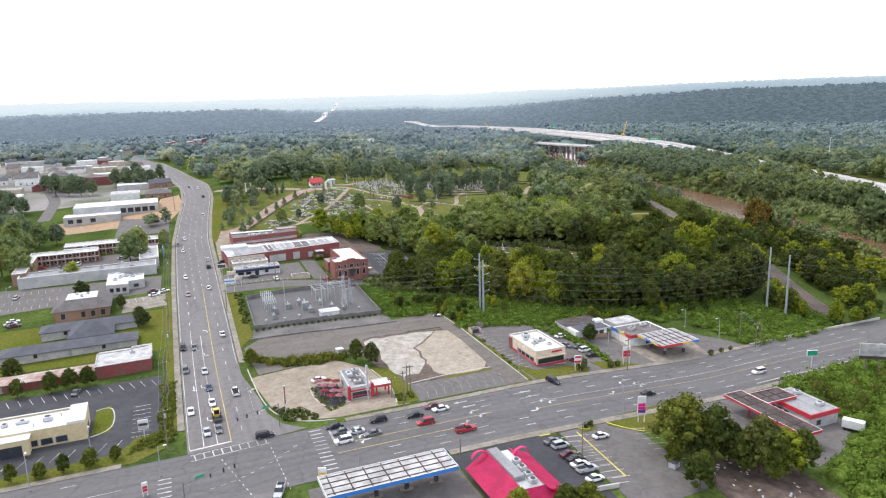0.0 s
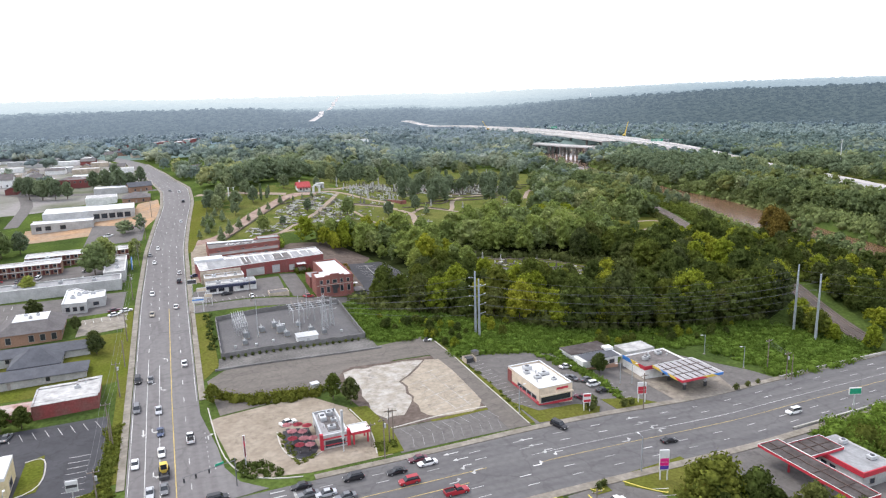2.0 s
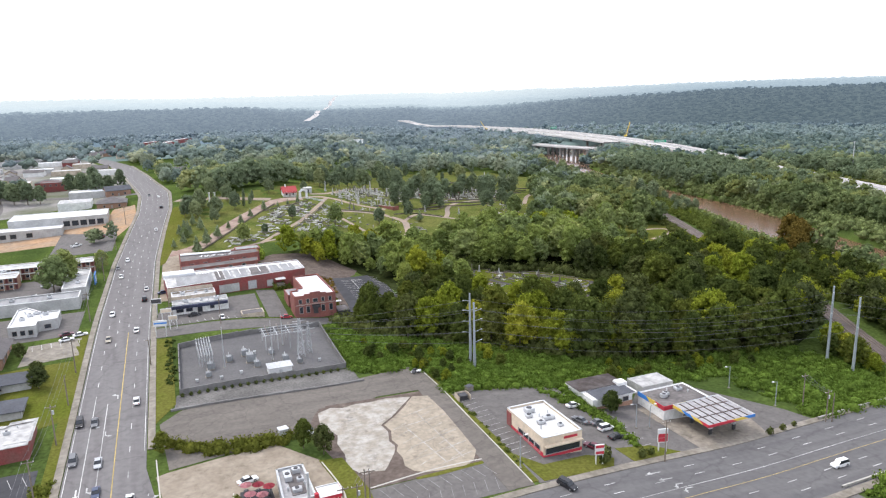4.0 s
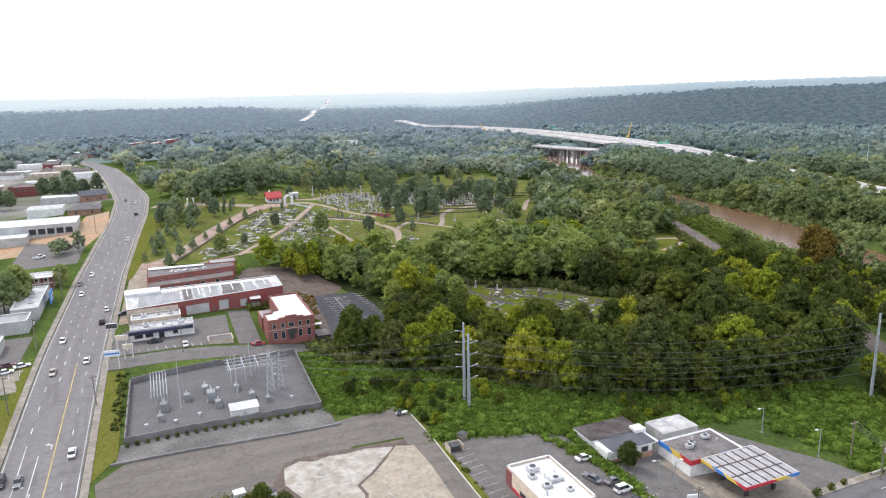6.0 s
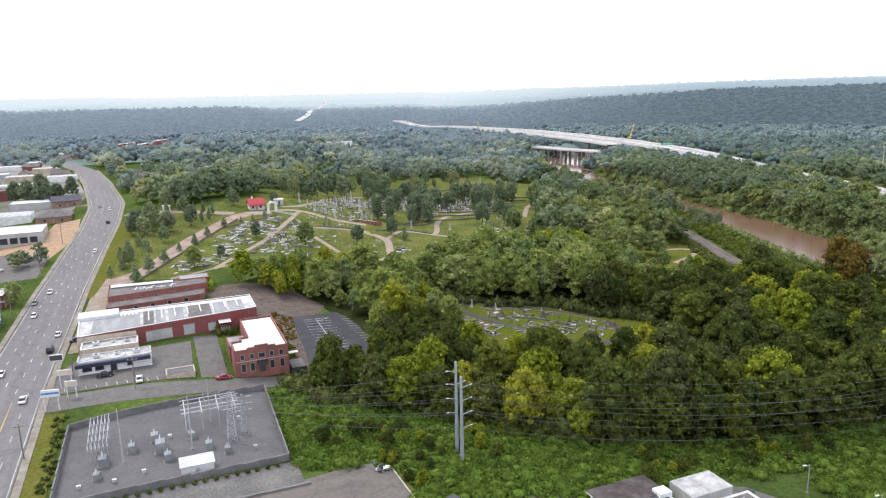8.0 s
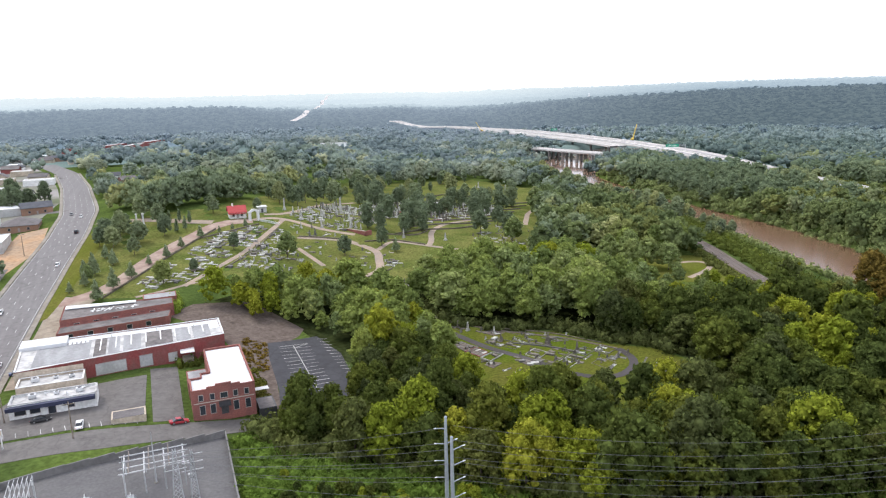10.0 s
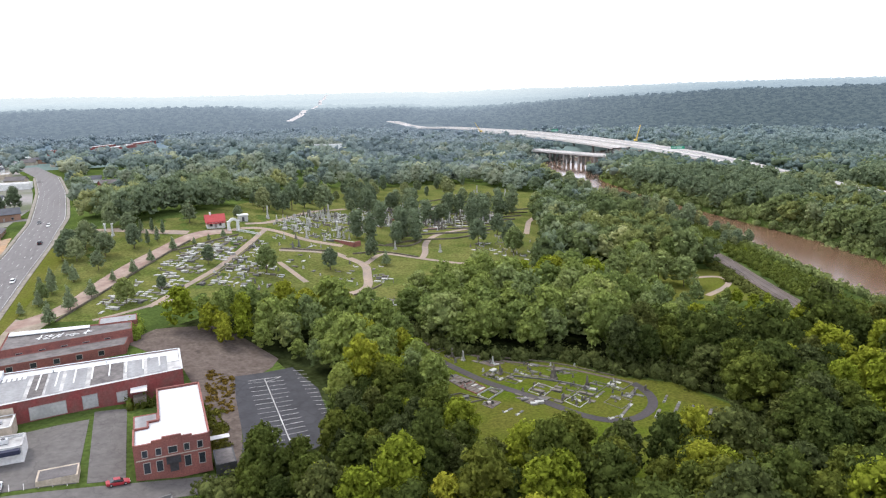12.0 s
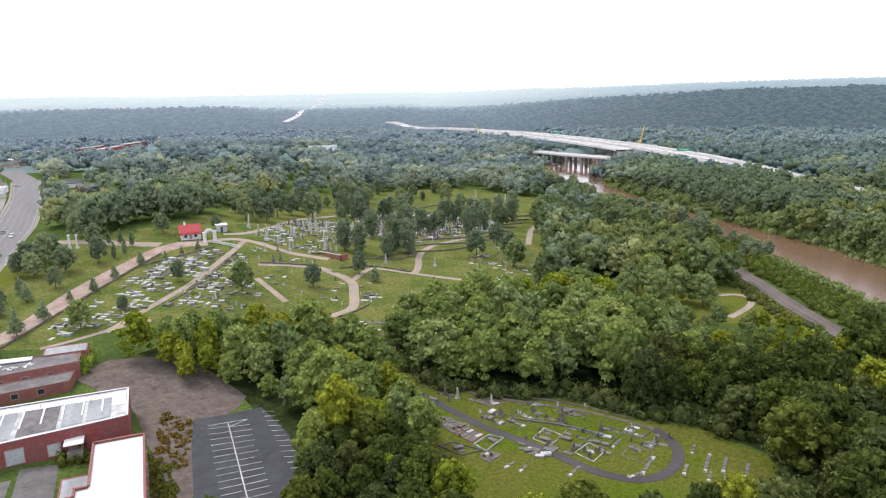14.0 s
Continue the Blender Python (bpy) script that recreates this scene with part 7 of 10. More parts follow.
for _ in range(420):
    u, v = r4.uniform(80, 224), r4.uniform(216, 288)
    if inside(VINES, u, v) and noise.noise(Vector((u / 16, v / 16, 2.7))) > 0.0:
        tree(r4.choice(("broad", "yellow", "broad")), u, v, r4.uniform(0.16, 0.34), r4, False)
# between railway and river, and over the river
BANK = [(262, 212), (296, 190), (320, 262), (346, 345), (372, 425), (390, 500), (401, 585), (416, 660), (404, 640), (384, 540), (352, 430), (322, 350), (290, 275)]
BANK_NEAR, BANK_FAR = [p if p[1] < 480 else (p[0], 480) for p in BANK if p[1] < 510], [(366, 480), (386, 480), (391, 500), (402, 585), (418, 660), (436, 740), (420, 740), (408, 690), (392, 600)]
fill(BANK_NEAR, 5.8, ("broad", "broad", "dark", "yellow", "broad"), rng, 0.4, 0.66)
fill(BANK_FAR, 7.0, ("broad", "dark", "broad", "yellow"), rng, 0.55, 1.0)
fill([(290, 230), (310, 215), (345, 300), (330, 330)], 9, ("broad", "dark"), rng, 0.5, 0.9)
for u, v in ((318, 300), (326, 306), (333, 318)):
    tree("rust", u, v, 1.15, rng)
fill([(226, 214), (250, 214), (262, 232), (300, 318), (312, 330), (296, 262), (262, 190), (240, 178), (228, 190)], 7.5, ("broad", "dark", "yellow"), rng, 0.5, 0.9, clear=())
fill([(228, 214), (246, 212), (262, 234), (284, 276), (302, 320), (318, 332), (330, 300), (300, 240), (268, 186), (244, 176), (230, 190)], 5.5, ("broad", "dark", "broad", "yellow"), rng, 0.3, 0.6)
for u, v, s in ((-82, 655, 1.0), (-74, 632, 1.1), (-64, 622, 1.1), (-55, 618, 1.0), (-47, 616, 0.9), (-60, 640, 1.1), (-31, 655, 1.0), (-22, 645, 1.1), (-12, 634, 1.1), (-4, 642, 1.0), (4, 652, 0.9), (-14, 655, 1.1), (-95, 571, 1.0), (-102, 580, 1.1), (-88, 562, 1.0), (-64, 446, 1.1), (-56, 452, 0.9), (-75, 457, 1.2), (-84, 470, 1.2), (-92, 486, 1.2), (-100, 505, 1.1), (-96, 530, 1.1), (-86, 500, 0.9)):
    tree("dark", u, v, s, rng)


# ---- woods: joined crowns farther off ----
def woods(name, label, places, stock, material, rng, s0, s1, flat=1.0, soft=False):
    Vs, Fs, base = [], [], 0
    arr = []
    for me in stock:
        v = np.empty(len(me.vertices) * 3, np.float32)
        me.vertices.foreach_get("co", v)
        f = np.empty(len(me.loops), np.int32)
        me.loops.foreach_get("vertex_index", f)
        arr.append((v.reshape(-1, 3), f.reshape(-1, 3)))
    for u, v, s in places:
        vv, ff = arr[rng.randrange(len(arr))]
        a, k = rng.uniform(0, math.tau), s * rng.uniform(s0, s1)
        c, d = math.cos(a) * k, math.sin(a) * k
        z = gz(u, v) - 0.3
        Vs.append(np.stack([vv[:, 0] * c - vv[:, 1] * d + u, vv[:, 0] * d + vv[:, 1] * c + v, vv[:, 2] * k * flat * rng.uniform(0.85, 1.1) + z], 1))
        Fs.append(ff + base)
        base += len(vv)
    me = raw_mesh(name, np.concatenate(Vs), np.concatenate(Fs))
    me.materials.append(material)
    if soft:
        me.shade_smooth()
    return tagged(new(name, me), label, "woods", kind="stuff")


def far_places(r0, r1, k, rng, blocked):
    out, r = [], r0
    while r < r1:
        gap = k * r
        n = int(math.radians(84) * r / gap)
        for j in range(n):
            a = math.radians(-20 + 84 * (j + rng.random()) / n)
            rr = r + rng.uniform(-0.5, 0.5) * gap
            u, v = 20 + rr * math.sin(a), 40 + rr * math.cos(a)
            if not blocked(u, v):
                out.append((u, v))
        r += gap * 0.9
    return out


def blocked(u, v):
    if inside(BANK, u, v) or inside(BANK_FAR, u, v):
        return True
    if inside(HILL, u, v) or inside(CLEARING, u, v) or inside(NORTH, u, v) or inside(FRONT, u, v):
        return True
    if v < 1250 and along(RIVER, u, v) < 31:
        return True
    if 300 < v < 545 and u < 425 and along(RIVER, u, v) < 56:
        return True
    if -60 < u < 120 and 1080 < v < 1480 and noise.noise(Vector((u / 40, v / 40, 8.1))) < 0.12:
        return True
    if 8 < u < 62 and 385 < v < 545 or 40 < u < 125 and 380 < v < 445:
        return True
    if -60 < u < 240 and 535 < v < 1150 and noise.noise(Vector((u / 33, v / 33, 5.2))) < -0.02:
        return True
    if inside(SIGHT_GAP, u, v) or 800 < v < 1060 and 585 < u < 700 and along(HIGHWAY, u, v) < 50:
        return True
    if v < 760 and along(RAIL, u, v) < (13 if v < 520 else 9):
        return True
    if v < 1900 and along(HIGHWAY, u, v) < (21 if 545 < v < 690 else 27) or 960 < v < 1750 and u < 730 and along(HIGHWAY, u, v) < 75:
        return True
    if along(AVENUE, u, v) < 15:
        return True
    if -420 < u < 16 and v < 470 or v < 420 and u < 300:
        return True
    if any(abs(u - a) < 11 and -28 < v - b < 9 for a, b in EASTHOUSES) or 106 < u < 168 and 850 < v < 965:
        return True
    if inside(TOWN, u, v):
        if any(abs(u - a) < 12 and abs(v - b) < 11 for a, b in HOUSES) or noise.noise(Vector((u / 45, v / 45, 3))) < 0.3:
            return True
        if -64 < u < 14 and 475 < v < 595:
            return True
    if 240 < u < 330 and 980 < v < 1085 or 14 < u < 84 and 1110 < v < 1280:
        return True
    if u > 440 and v < 440 and along(HIGHWAY, u, v) < 40:
        return True
    if v > 1700 and along(FARWAY, u, v) < 17:
        return True
    return False


for (kind, _), (me, places) in REST.items():
    woods("woodland_" + kind, {"broad": "dense green leafy woodland crowns", "dark": "dense dark green woodland crowns", "yellow": "bright yellow-green woodland crowns", "rust": "rusty brown woodland crowns"}[kind], places, [me], me.materials[0], random.Random(3), 0.95, 1.05)

def haze_stands(name, label, places, stock, rng, s0, s1, flat, soft):
    """Far woods in several hues that run together, haze-tinted by distance and side."""
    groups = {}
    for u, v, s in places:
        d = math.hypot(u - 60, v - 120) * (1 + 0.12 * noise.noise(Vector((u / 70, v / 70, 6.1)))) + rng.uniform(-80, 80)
        k = min(range(5), key=lambda i: abs(HAZE_STANDS[i] - d))
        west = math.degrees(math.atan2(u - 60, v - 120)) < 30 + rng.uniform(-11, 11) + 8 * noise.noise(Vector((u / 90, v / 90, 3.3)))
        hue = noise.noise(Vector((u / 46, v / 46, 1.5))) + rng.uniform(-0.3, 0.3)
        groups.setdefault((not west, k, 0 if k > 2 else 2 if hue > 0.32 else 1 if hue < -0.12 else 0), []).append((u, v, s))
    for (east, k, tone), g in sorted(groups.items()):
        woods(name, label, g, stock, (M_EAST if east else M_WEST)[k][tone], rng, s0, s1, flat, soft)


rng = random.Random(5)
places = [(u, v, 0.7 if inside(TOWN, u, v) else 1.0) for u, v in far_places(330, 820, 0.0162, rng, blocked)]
haze_stands("woods", "mixed green woods on the hill and river banks", places, LOWBROAD, rng, 0.9, 1.4, 0.95, False)
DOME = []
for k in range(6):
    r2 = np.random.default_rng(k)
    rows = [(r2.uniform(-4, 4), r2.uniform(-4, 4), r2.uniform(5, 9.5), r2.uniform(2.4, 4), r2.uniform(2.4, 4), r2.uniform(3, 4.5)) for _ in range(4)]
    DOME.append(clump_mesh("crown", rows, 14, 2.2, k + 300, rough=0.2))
haze_stands("woods_far", "blue-green woods beyond the river and town", [(u, v, 1.1) for u, v in far_places(820, 1500, 0.0134, rng, blocked)], DOME, rng, 0.95, 1.5, 0.8, True)
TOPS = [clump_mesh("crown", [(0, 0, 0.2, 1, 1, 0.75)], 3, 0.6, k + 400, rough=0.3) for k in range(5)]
# horizon crowns share the emission that imitates haze
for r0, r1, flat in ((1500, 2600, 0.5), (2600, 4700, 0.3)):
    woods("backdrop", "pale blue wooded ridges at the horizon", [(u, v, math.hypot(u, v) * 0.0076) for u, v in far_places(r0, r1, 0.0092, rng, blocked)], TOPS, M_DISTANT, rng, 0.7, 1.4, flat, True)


# ---- shrubs and vines ----
def thicket(name, label, poly, gap, r0, r1, material, seed, h=1.0, cards=26, size=0.6, clear=()):
    rng = random.Random(seed)
    us, vs = [p[0] for p in poly], [p[1] for p in poly]
    rows, v = [], min(vs)
    while v < max(vs):
        u = min(us)
        while u < max(us):
            a, b = u + rng.uniform(-0.5, 0.5) * gap, v + rng.uniform(-0.5, 0.5) * gap
            if inside(poly, a, b) and all(not inside(q, a, b) for q in clear):
                r = rng.uniform(r0, r1)
                rows.append((a, b, gz(a, b) + r * 0.3 * h, r, r, r * h * rng.uniform(0.7, 1.2)))
            u += gap
        v += gap
    me = clump_mesh(name, rows, len(rows) * cards, size, seed)
    me.materials.append(material)
    return tagged(new(name, me), label, "bushes", kind="stuff")


thicket("vine_thicket", "rolling green kudzu vines over a bank", [(80, 270), (79.5, 252), (96, 249.5), (100.2, 245), (100.2, 229), (114, 226.6), (118, 225), (131, 221), (133, 206), (148, 214), (149, 219), (164, 219.5), (172, 216), (186, 214), (222, 214), (226, 220), (199, 228), (169, 235), (141, 243), (126, 256), (114, 269), (102, 280), (90, 290), (84, 301), (80, 296)], 2.2, 1.0, 3.0, M_VINE, 3, 0.55, 84, 0.46)
thicket("vine_thicket", "green vines and scrub below the power poles", [(187, 207), (190, 180), (215, 178.5), (236, 181), (240, 186), (226, 214), (190, 213)], 2.4, 0.9, 3.2, M_VINE, 4, 0.6, 80, 0.46)
thicket("vine_thicket", "overgrown green hillside beside the boulevard", [(168, 150.5), (250, 152), (260, 84), (130, 84), (136, 98), (142, 108), (154, 111.5), (170, 120)], 3.0, 1.2, 4.0, M_VINE, 6, 0.8, 62, 0.6)
thicket("vine_thicket", "dark scrub and brown weeds on the overgrown hillside", [(172, 146), (240, 146), (250, 90), (146, 90), (150, 106), (173, 118)], 7.0, 1.6, 4.2, M_SCRUB, 36, 1.2, 90, 0.6)
thicket("hedge", "overgrown green and brown hedge along the yard", [(25, 229), (34, 224), (46, 221.3), (53, 221.5), (53, 217), (44, 216.2), (33, 219), (24, 225)], 1.5, 0.9, 2.1, M_SCRUB, 7, 1.0, 44, 0.42)
thicket("hedge", "green shrubs between the car parks", [(126, 222), (133, 206.5), (134.8, 192), (133.5, 183), (132, 183), (131.5, 192), (130.5, 205), (124, 221)], 1.4, 0.9, 1.6, M_VINE, 8, 0.9, 30, 0.5)
thicket("hedge", "overgrown shrubs beside the avenue", [(-4.6, 222), (-1.4, 222), (-2.6, 182), (-7, 180), (-14, 178), (-13, 182), (-6, 187)], 1.5, 0.7, 1.3, M_LEAF, 9, 1.0, 28, 0.45)
thicket("shrub_bed", "low shrubs round the patio", [(36.5, 200), (37.6, 200.5), (38.4, 192), (39, 183), (44, 184.5), (44, 183), (38, 181), (35.6, 191)], 1.2, 0.4, 0.7, M_LEAF, 10, 0.8, 20, 0.3)
thicket("shrub_bed", "low shrubs at the lot corner", [(25, 180.5), (29, 178), (35, 177.6), (33, 183), (28, 187), (24, 190)], 1.4, 0.6, 1.1, M_LEAF, 12, 0.8, 24, 0.4)
thicket("shrub_bed", "low shrubs under the poles", [(57, 178), (62.5, 178), (62.5, 183), (57.5, 183)], 1.4, 0.6, 1.0, M_LEAF, 13, 0.8, 24, 0.4)
thicket("shrub_bed", "creepers along the verge kerb", [(99.2, 222), (100.4, 222), (100.2, 182), (98.6, 182)], 1.5, 0.4, 0.8, M_LEAF, 14, 0.8, 20, 0.35)
thicket("shrub_bed", "shrubs on the brown verge", [(24.5, 262), (27.5, 262), (28.2, 298), (25.5, 298)], 1.8, 0.5, 0.9, M_LEAF, 15, 0.9, 20, 0.4)
thicket("creeper", "creepers over the ruined works", [(69, 394), (73, 394), (74, 409), (70, 409)], 1.4, 0.9, 1.5, M_VINE, 16, 2.2, 30, 0.5)
thicket("creeper", "creepers and rubble behind the brick mill", [(88, 318), (92, 318), (93, 340), (88.4, 344), (84.5, 351), (84, 345)], 1.1, 0.35, 1.1, M_SCRUB, 17, 0.7, 24, 0.4)
thicket("creeper", "creepers on the works hall wall", [(70, 343), (77, 344), (77, 349), (70, 348)], 1.5, 0.8, 1.4, M_LEAF, 18, 1.8, 26, 0.5)
shore = [p for p in resample(RIVER, 20) if 250 < p.y < 790]
for side, label in ((1, "scrub on the far river bank"), (-1, "scrub on the near river bank")):
    near_edge, back_edge = offsets(shore, side * 29.5), offsets(shore, side * (47 if side > 0 else 37))
    thicket("bank_scrub", label, [tuple(p) for p in near_edge] + [tuple(p) for p in back_edge[::-1]], 3.3, 1.8, 4.6 if side > 0 else 2.8, M_EAST[0][0], 23 + side, 1.0, 22, 1.3)
thicket("understory", "dark leafy undergrowth at the foot of the wood", [(84, 302), (90, 290), (102, 280), (114, 269), (126, 256), (141, 243), (169, 235), (199, 228), (226, 221), (231, 227), (201, 235), (171, 242), (144, 251), (129, 263), (117, 276), (105, 287), (93, 298), (88, 306)], 3.2, 1.8, 3.6, M_LEAFDK, 27, 1.2, 44, 0.85)
thicket("creeper", "creepers and brown rubble beside the car park", [(89, 346), (91, 366), (98, 361), (96.6, 348), (95, 338), (90, 338)], 1.5, 0.3, 1.0, M_LEAFRUST, 29, 0.6, 22, 0.4)
thicket("understory", "leafy saplings at the edge of the lower lawn", [(158, 380), (163, 356), (178, 342), (195, 336), (204, 319), (216, 309), (221, 291), (213, 277), (208, 256), (213, 256), (219, 275), (228, 291), (222, 314), (210, 325), (199, 342), (182, 348), (169, 360), (163, 384)], 3.4, 1.6, 3.6, M_LEAFDK, 28, 1.1, 44, 0.8)
track = [p for p in resample(RAIL, 12) if 236 < p.y < 580]
for side, inner, outer, gap, r1 in ((1, 6.5, 22, 2.6, 3.2), (-1, 6.5, 13, 3.0, 2.4)):
    edge, back = offsets(track, side * inner), offsets(track, side * outer)
    thicket("bank_scrub", "leafy scrub along the railway", [tuple(p) for p in edge] + [tuple(p) for p in back[::-1]], gap, 1.0, r1, M_LEAFDK if side < 0 else M_LEAF, 20 + side, 1.05, 44, 0.6)
bush = clump_mesh("shrub", [(0, 0, 0.55, 0.6, 0.6, 0.75)], 60, 0.3, 99, ICO2)
bush.materials.append(M_LEAFDK)
for k in range(21):
    t = k / 20
    u, v = 28.5 + 46 * t, 253.9 + 4.0 * t
    tagged(new("shrub", bush), "small clipped round evergreen shrub by a wall", "shrub", "clipped shrubs").matrix_basis = pose(u, v, gz(u, v), 0, 0, 40 * k) @ Matrix.Scale(0.85 + 0.25 * noise.noise(Vector((k, 0, 0))), 4)
for u, v, s in ((170.5, 178.4, 1.5), (175.5, 178.8, 1.3), (180, 179.2, 1.1), (119, 179.6, 2.4), (130, 179.4, 1.8), (133, 180, 1.5), (121, 181.8, 2.2), (97.5, 144.6, 1.2), (99.2, 145.2, 1.2), (114, 279, 1.3)):
    tagged(new("shrub", bush), "round clipped green shrub on a verge", "shrub", "clipped shrubs").matrix_basis = pose(u, v, gz(u, v) + 0.1) @ Matrix.Scale(s, 4)

# ---- highway, bridges, crane ----
HW = resample(HIGHWAY, 14)


def hz(p):
    return 0.3 + 6.0 * sm((p.y - 560) / 260) * (1 - sm((p.y - 1500) / 250))


def deck(name, label, pts, left, right, zf, material, thick=1.4):
    cols = [offsets(pts, s) for s in (left, right)]
    n = len(pts)
    verts = [(q.x, q.y, max(zf(p), gz(q.x, q.y) + 0.3)) for c in cols for p, q in zip(pts, c)]
    verts += [(a, b, c - thick) for a, b, c in verts]
    faces = [(i, n + i, n + i + 1, i + 1) for i in range(n - 1)]
    faces += [(2 * n + i + 1, 3 * n + i + 1, 3 * n + i, 2 * n + i) for i in range(n - 1)]
    faces += [(i, i + 1, 2 * n + i + 1, 2 * n + i) for i in range(n - 1)] + [(n + i + 1, n + i, 3 * n + i, 3 * n + i + 1) for i in range(n - 1)]
    return tagged(link(name, verts, faces, material), label, "highway", kind="structure")


M_DECKNEW = mat("new_deck_concrete", (0.56, 0.535, 0.52), var=0.1, col2=(0.47, 0.435, 0.42), big=0.03, fine=0.3)
# pier colour lowered to carry the shade under the decks
M_PIER = mat("pier_concrete", (0.22, 0.21, 0.20), var=0.15)
M_BARRIER = mat("barrier_concrete", (0.55, 0.54, 0.52), var=0.1)
M_LANE = mat("grey_carriageway", (0.30, 0.29, 0.285), var=0.12, big=0.05, fine=0.3)
ribbon("highway_verge", [p for p in HW if 330 < p.y < 640], 20, 46, 0.12, M_CEM, "dry yellow-green grass verge beside the highway", "verge")
deck("highway_deck", "pale concrete highway under construction", HW, -19, -2, hz, M_DECKNEW)
deck("highway_deck", "pale concrete highway carriageway", HW, 0.5, 17, hz, M_HWY)
for s in (-19, -2.2, 0.5, 17):
    deck("highway_barrier", "pale concrete highway barrier", HW, s, s + 0.45, lambda p: hz(p) + 1.0, M_BARRIER, 1.0)
for s in (-10.5, 8.5):
    deck("highway_lane", "grey traffic lanes of the highway", HW, s - 4.5, s + 4.5, lambda p: hz(p) + 0.06, M_LANE, 0.05)
RAMP = resample([(548, 1120), (556, 1060), (566, 985), (580, 910), (600, 840), (628, 760), (655, 700)], 12)
deck("bridge_deck", "older grey bridge beside the highway", RAMP, -7, 13, lambda p: 2.6, M_HWY, 1.2)
for s in (-7, 12.6):
    deck("highway_barrier", "pale concrete bridge barrier", RAMP, s, s + 0.4, lambda p: 3.6, M_BARRIER, 1.0)
deck("ramp_deck", "pale ramp curving off the highway", resample([(560, 1180), (610, 1230), (640, 1300), (668, 1420)], 14), -6, 6, lambda p: 4.0, M_HWY, 1.0)
NEWHW = [p for p in HW if 905 < p.y < 1400]
deck("bridge_deck", "pale unfinished bridge deck beside the highway", NEWHW, -47, -24, lambda p: hz(p) - 0.8, M_DECKNEW, 1.6)
for s in (-47, -36, -24.4):
    deck("highway_barrier", "pale concrete bridge barrier", NEWHW, s, s + 0.5, lambda p: hz(p) + 0.3, M_BARRIER, 1.0)
PIERS = thing("bridge_piers", (566, 910, -9), "row of square concrete bridge piers in the water", "bridge pier")
for i, p in enumerate(RAMP):
    if 800 < p.y < 1060 and i % 2 == 0:
        for s in (-5, 3, 11):
            q = offsets(RAMP, s)[i]
            part("pier", box(q.x - 566 - 1.3, q.y - 910 - 1.3, -4, q.x - 566 + 1.3, q.y - 910 + 1.3, 10.2), M_PIER, PIERS)
        a, b = offsets(RAMP, -7)[i], offsets(RAMP, 13)[i]
        part("cross_beam", box(min(a.x, b.x) - 566, min(a.y, b.y) - 910 - 1, 9.2, max(a.x, b.x) - 566, max(a.y, b.y) - 910 + 1, 10.4), M_PIER, PIERS)
for i, p in enumerate(HW):
    if 780 < p.y < 1060 and i % 4 == 0:
        for s in (-36, -12, 10):
            q = offsets(HW, s)[i]
            part("pier", box(q.x - 566 - 1.2, q.y - 910 - 1.2, -4, q.x - 566 + 1.2, q.y - 910 + 1.2, hz(p) + 8.2), M_PIER, PIERS)


def crane(u, v, z, n, turn, tilt):
    e = thing("crane", (u, v, z), "yellow lattice boom crane at the bridge works", "crane", "crane", turn)
    part("body", box(-2.2, -1.6, 0.8, 2.6, 1.6, 3.4, 0.2), M_YELLOW, e)
    part("cab", box(1.2, 1.5, 1.2, 2.8, 2.9, 3.2, 0.15), M_GLASS, e)
    for y in (-2, 2):
        part("track", box(-3, y - 0.5, 0, 3, y + 0.5, 1.0, 0.2), M_DKMETAL, e)
    d = Vector((math.cos(radians(tilt)), 0, math.sin(radians(tilt))))
    o = Vector((-d.z, 0, d.x))
    for sy in (-0.6, 0.6):
        for so in (-0.6, 0.6):
            part("boom_chord", tube(Vector((2, sy, 3)) + o * so, Vector((2, sy * 0.4, 3)) + d * n + o * so * 0.4, 0.2, 0.16, 5), M_YELLOW, e)
    bm = bmesh.new()
    for k in range(int(n / 2)):
        for sy in (-0.55, 0.55):
            a, b = Vector((2, sy, 3)) + d * 2 * k - o * 0.5, Vector((2, sy, 3)) + d * (2 * k + 2) + o * 0.5
            add_tube(bm, a, b, 0.11, 0.11, 4)
    part("boom_lattice", bm, M_YELLOW, e)
    part("cable", tube(Vector((2, 0, 3)) + d * n, Vector((2, 0, 3)) + d * n + Vector((0.5, 0, -n * 0.7)), 0.07, 0.07, 4), M_DKMETAL, e)


crane(722, 979, 6.5, 22, 25, 62)
crane(655, 1340, 6, 18, 160, 58)


def gantry(u, v, z, w, turn):
    e = thing("sign_gantry", (u, v, z), "grey highway gantry with a green sign", "sign gantry", "sign gantries", turn)
    for x in (-w / 2, w / 2):
        part("post", tube((x, 0, 0), (x, 0, 8), 0.35, 0.3, 8), M_METAL, e)
    for zz in (6.6, 7.8):
        part("beam", box(-w / 2, -0.2, zz, w / 2, 0.2, zz + 0.3), M_METAL, e)
    part("sign", box(-w * 0.38, -0.5, 5.8, w * 0.2, -0.3, 9.0), M_GREEN, e, "green direction sign")
    for zz in (6.8, 7.8):
        part("bar", box(-w * 0.32, -0.56, zz, w * 0.1, -0.5, zz + 0.4), M_WPAINT, e)


gantry(655, 812, 5, 26, -30)
gantry(718, 1185, 6.3, 24, 10)
e = thing("highway_lamp", (640, 522, gz(640, 522)), "tall grey highway mast", "mast")
part("pole", tube((0, 0, 0), (0, 0, 30), 0.5, 0.25, 8), M_METAL, e)
for k in range(4):
    part("lamp", box(-1.4 + 0.8 * k, -0.3, 30, -0.9 + 0.8 * k, 0.3, 30.4), M_METAL, e)
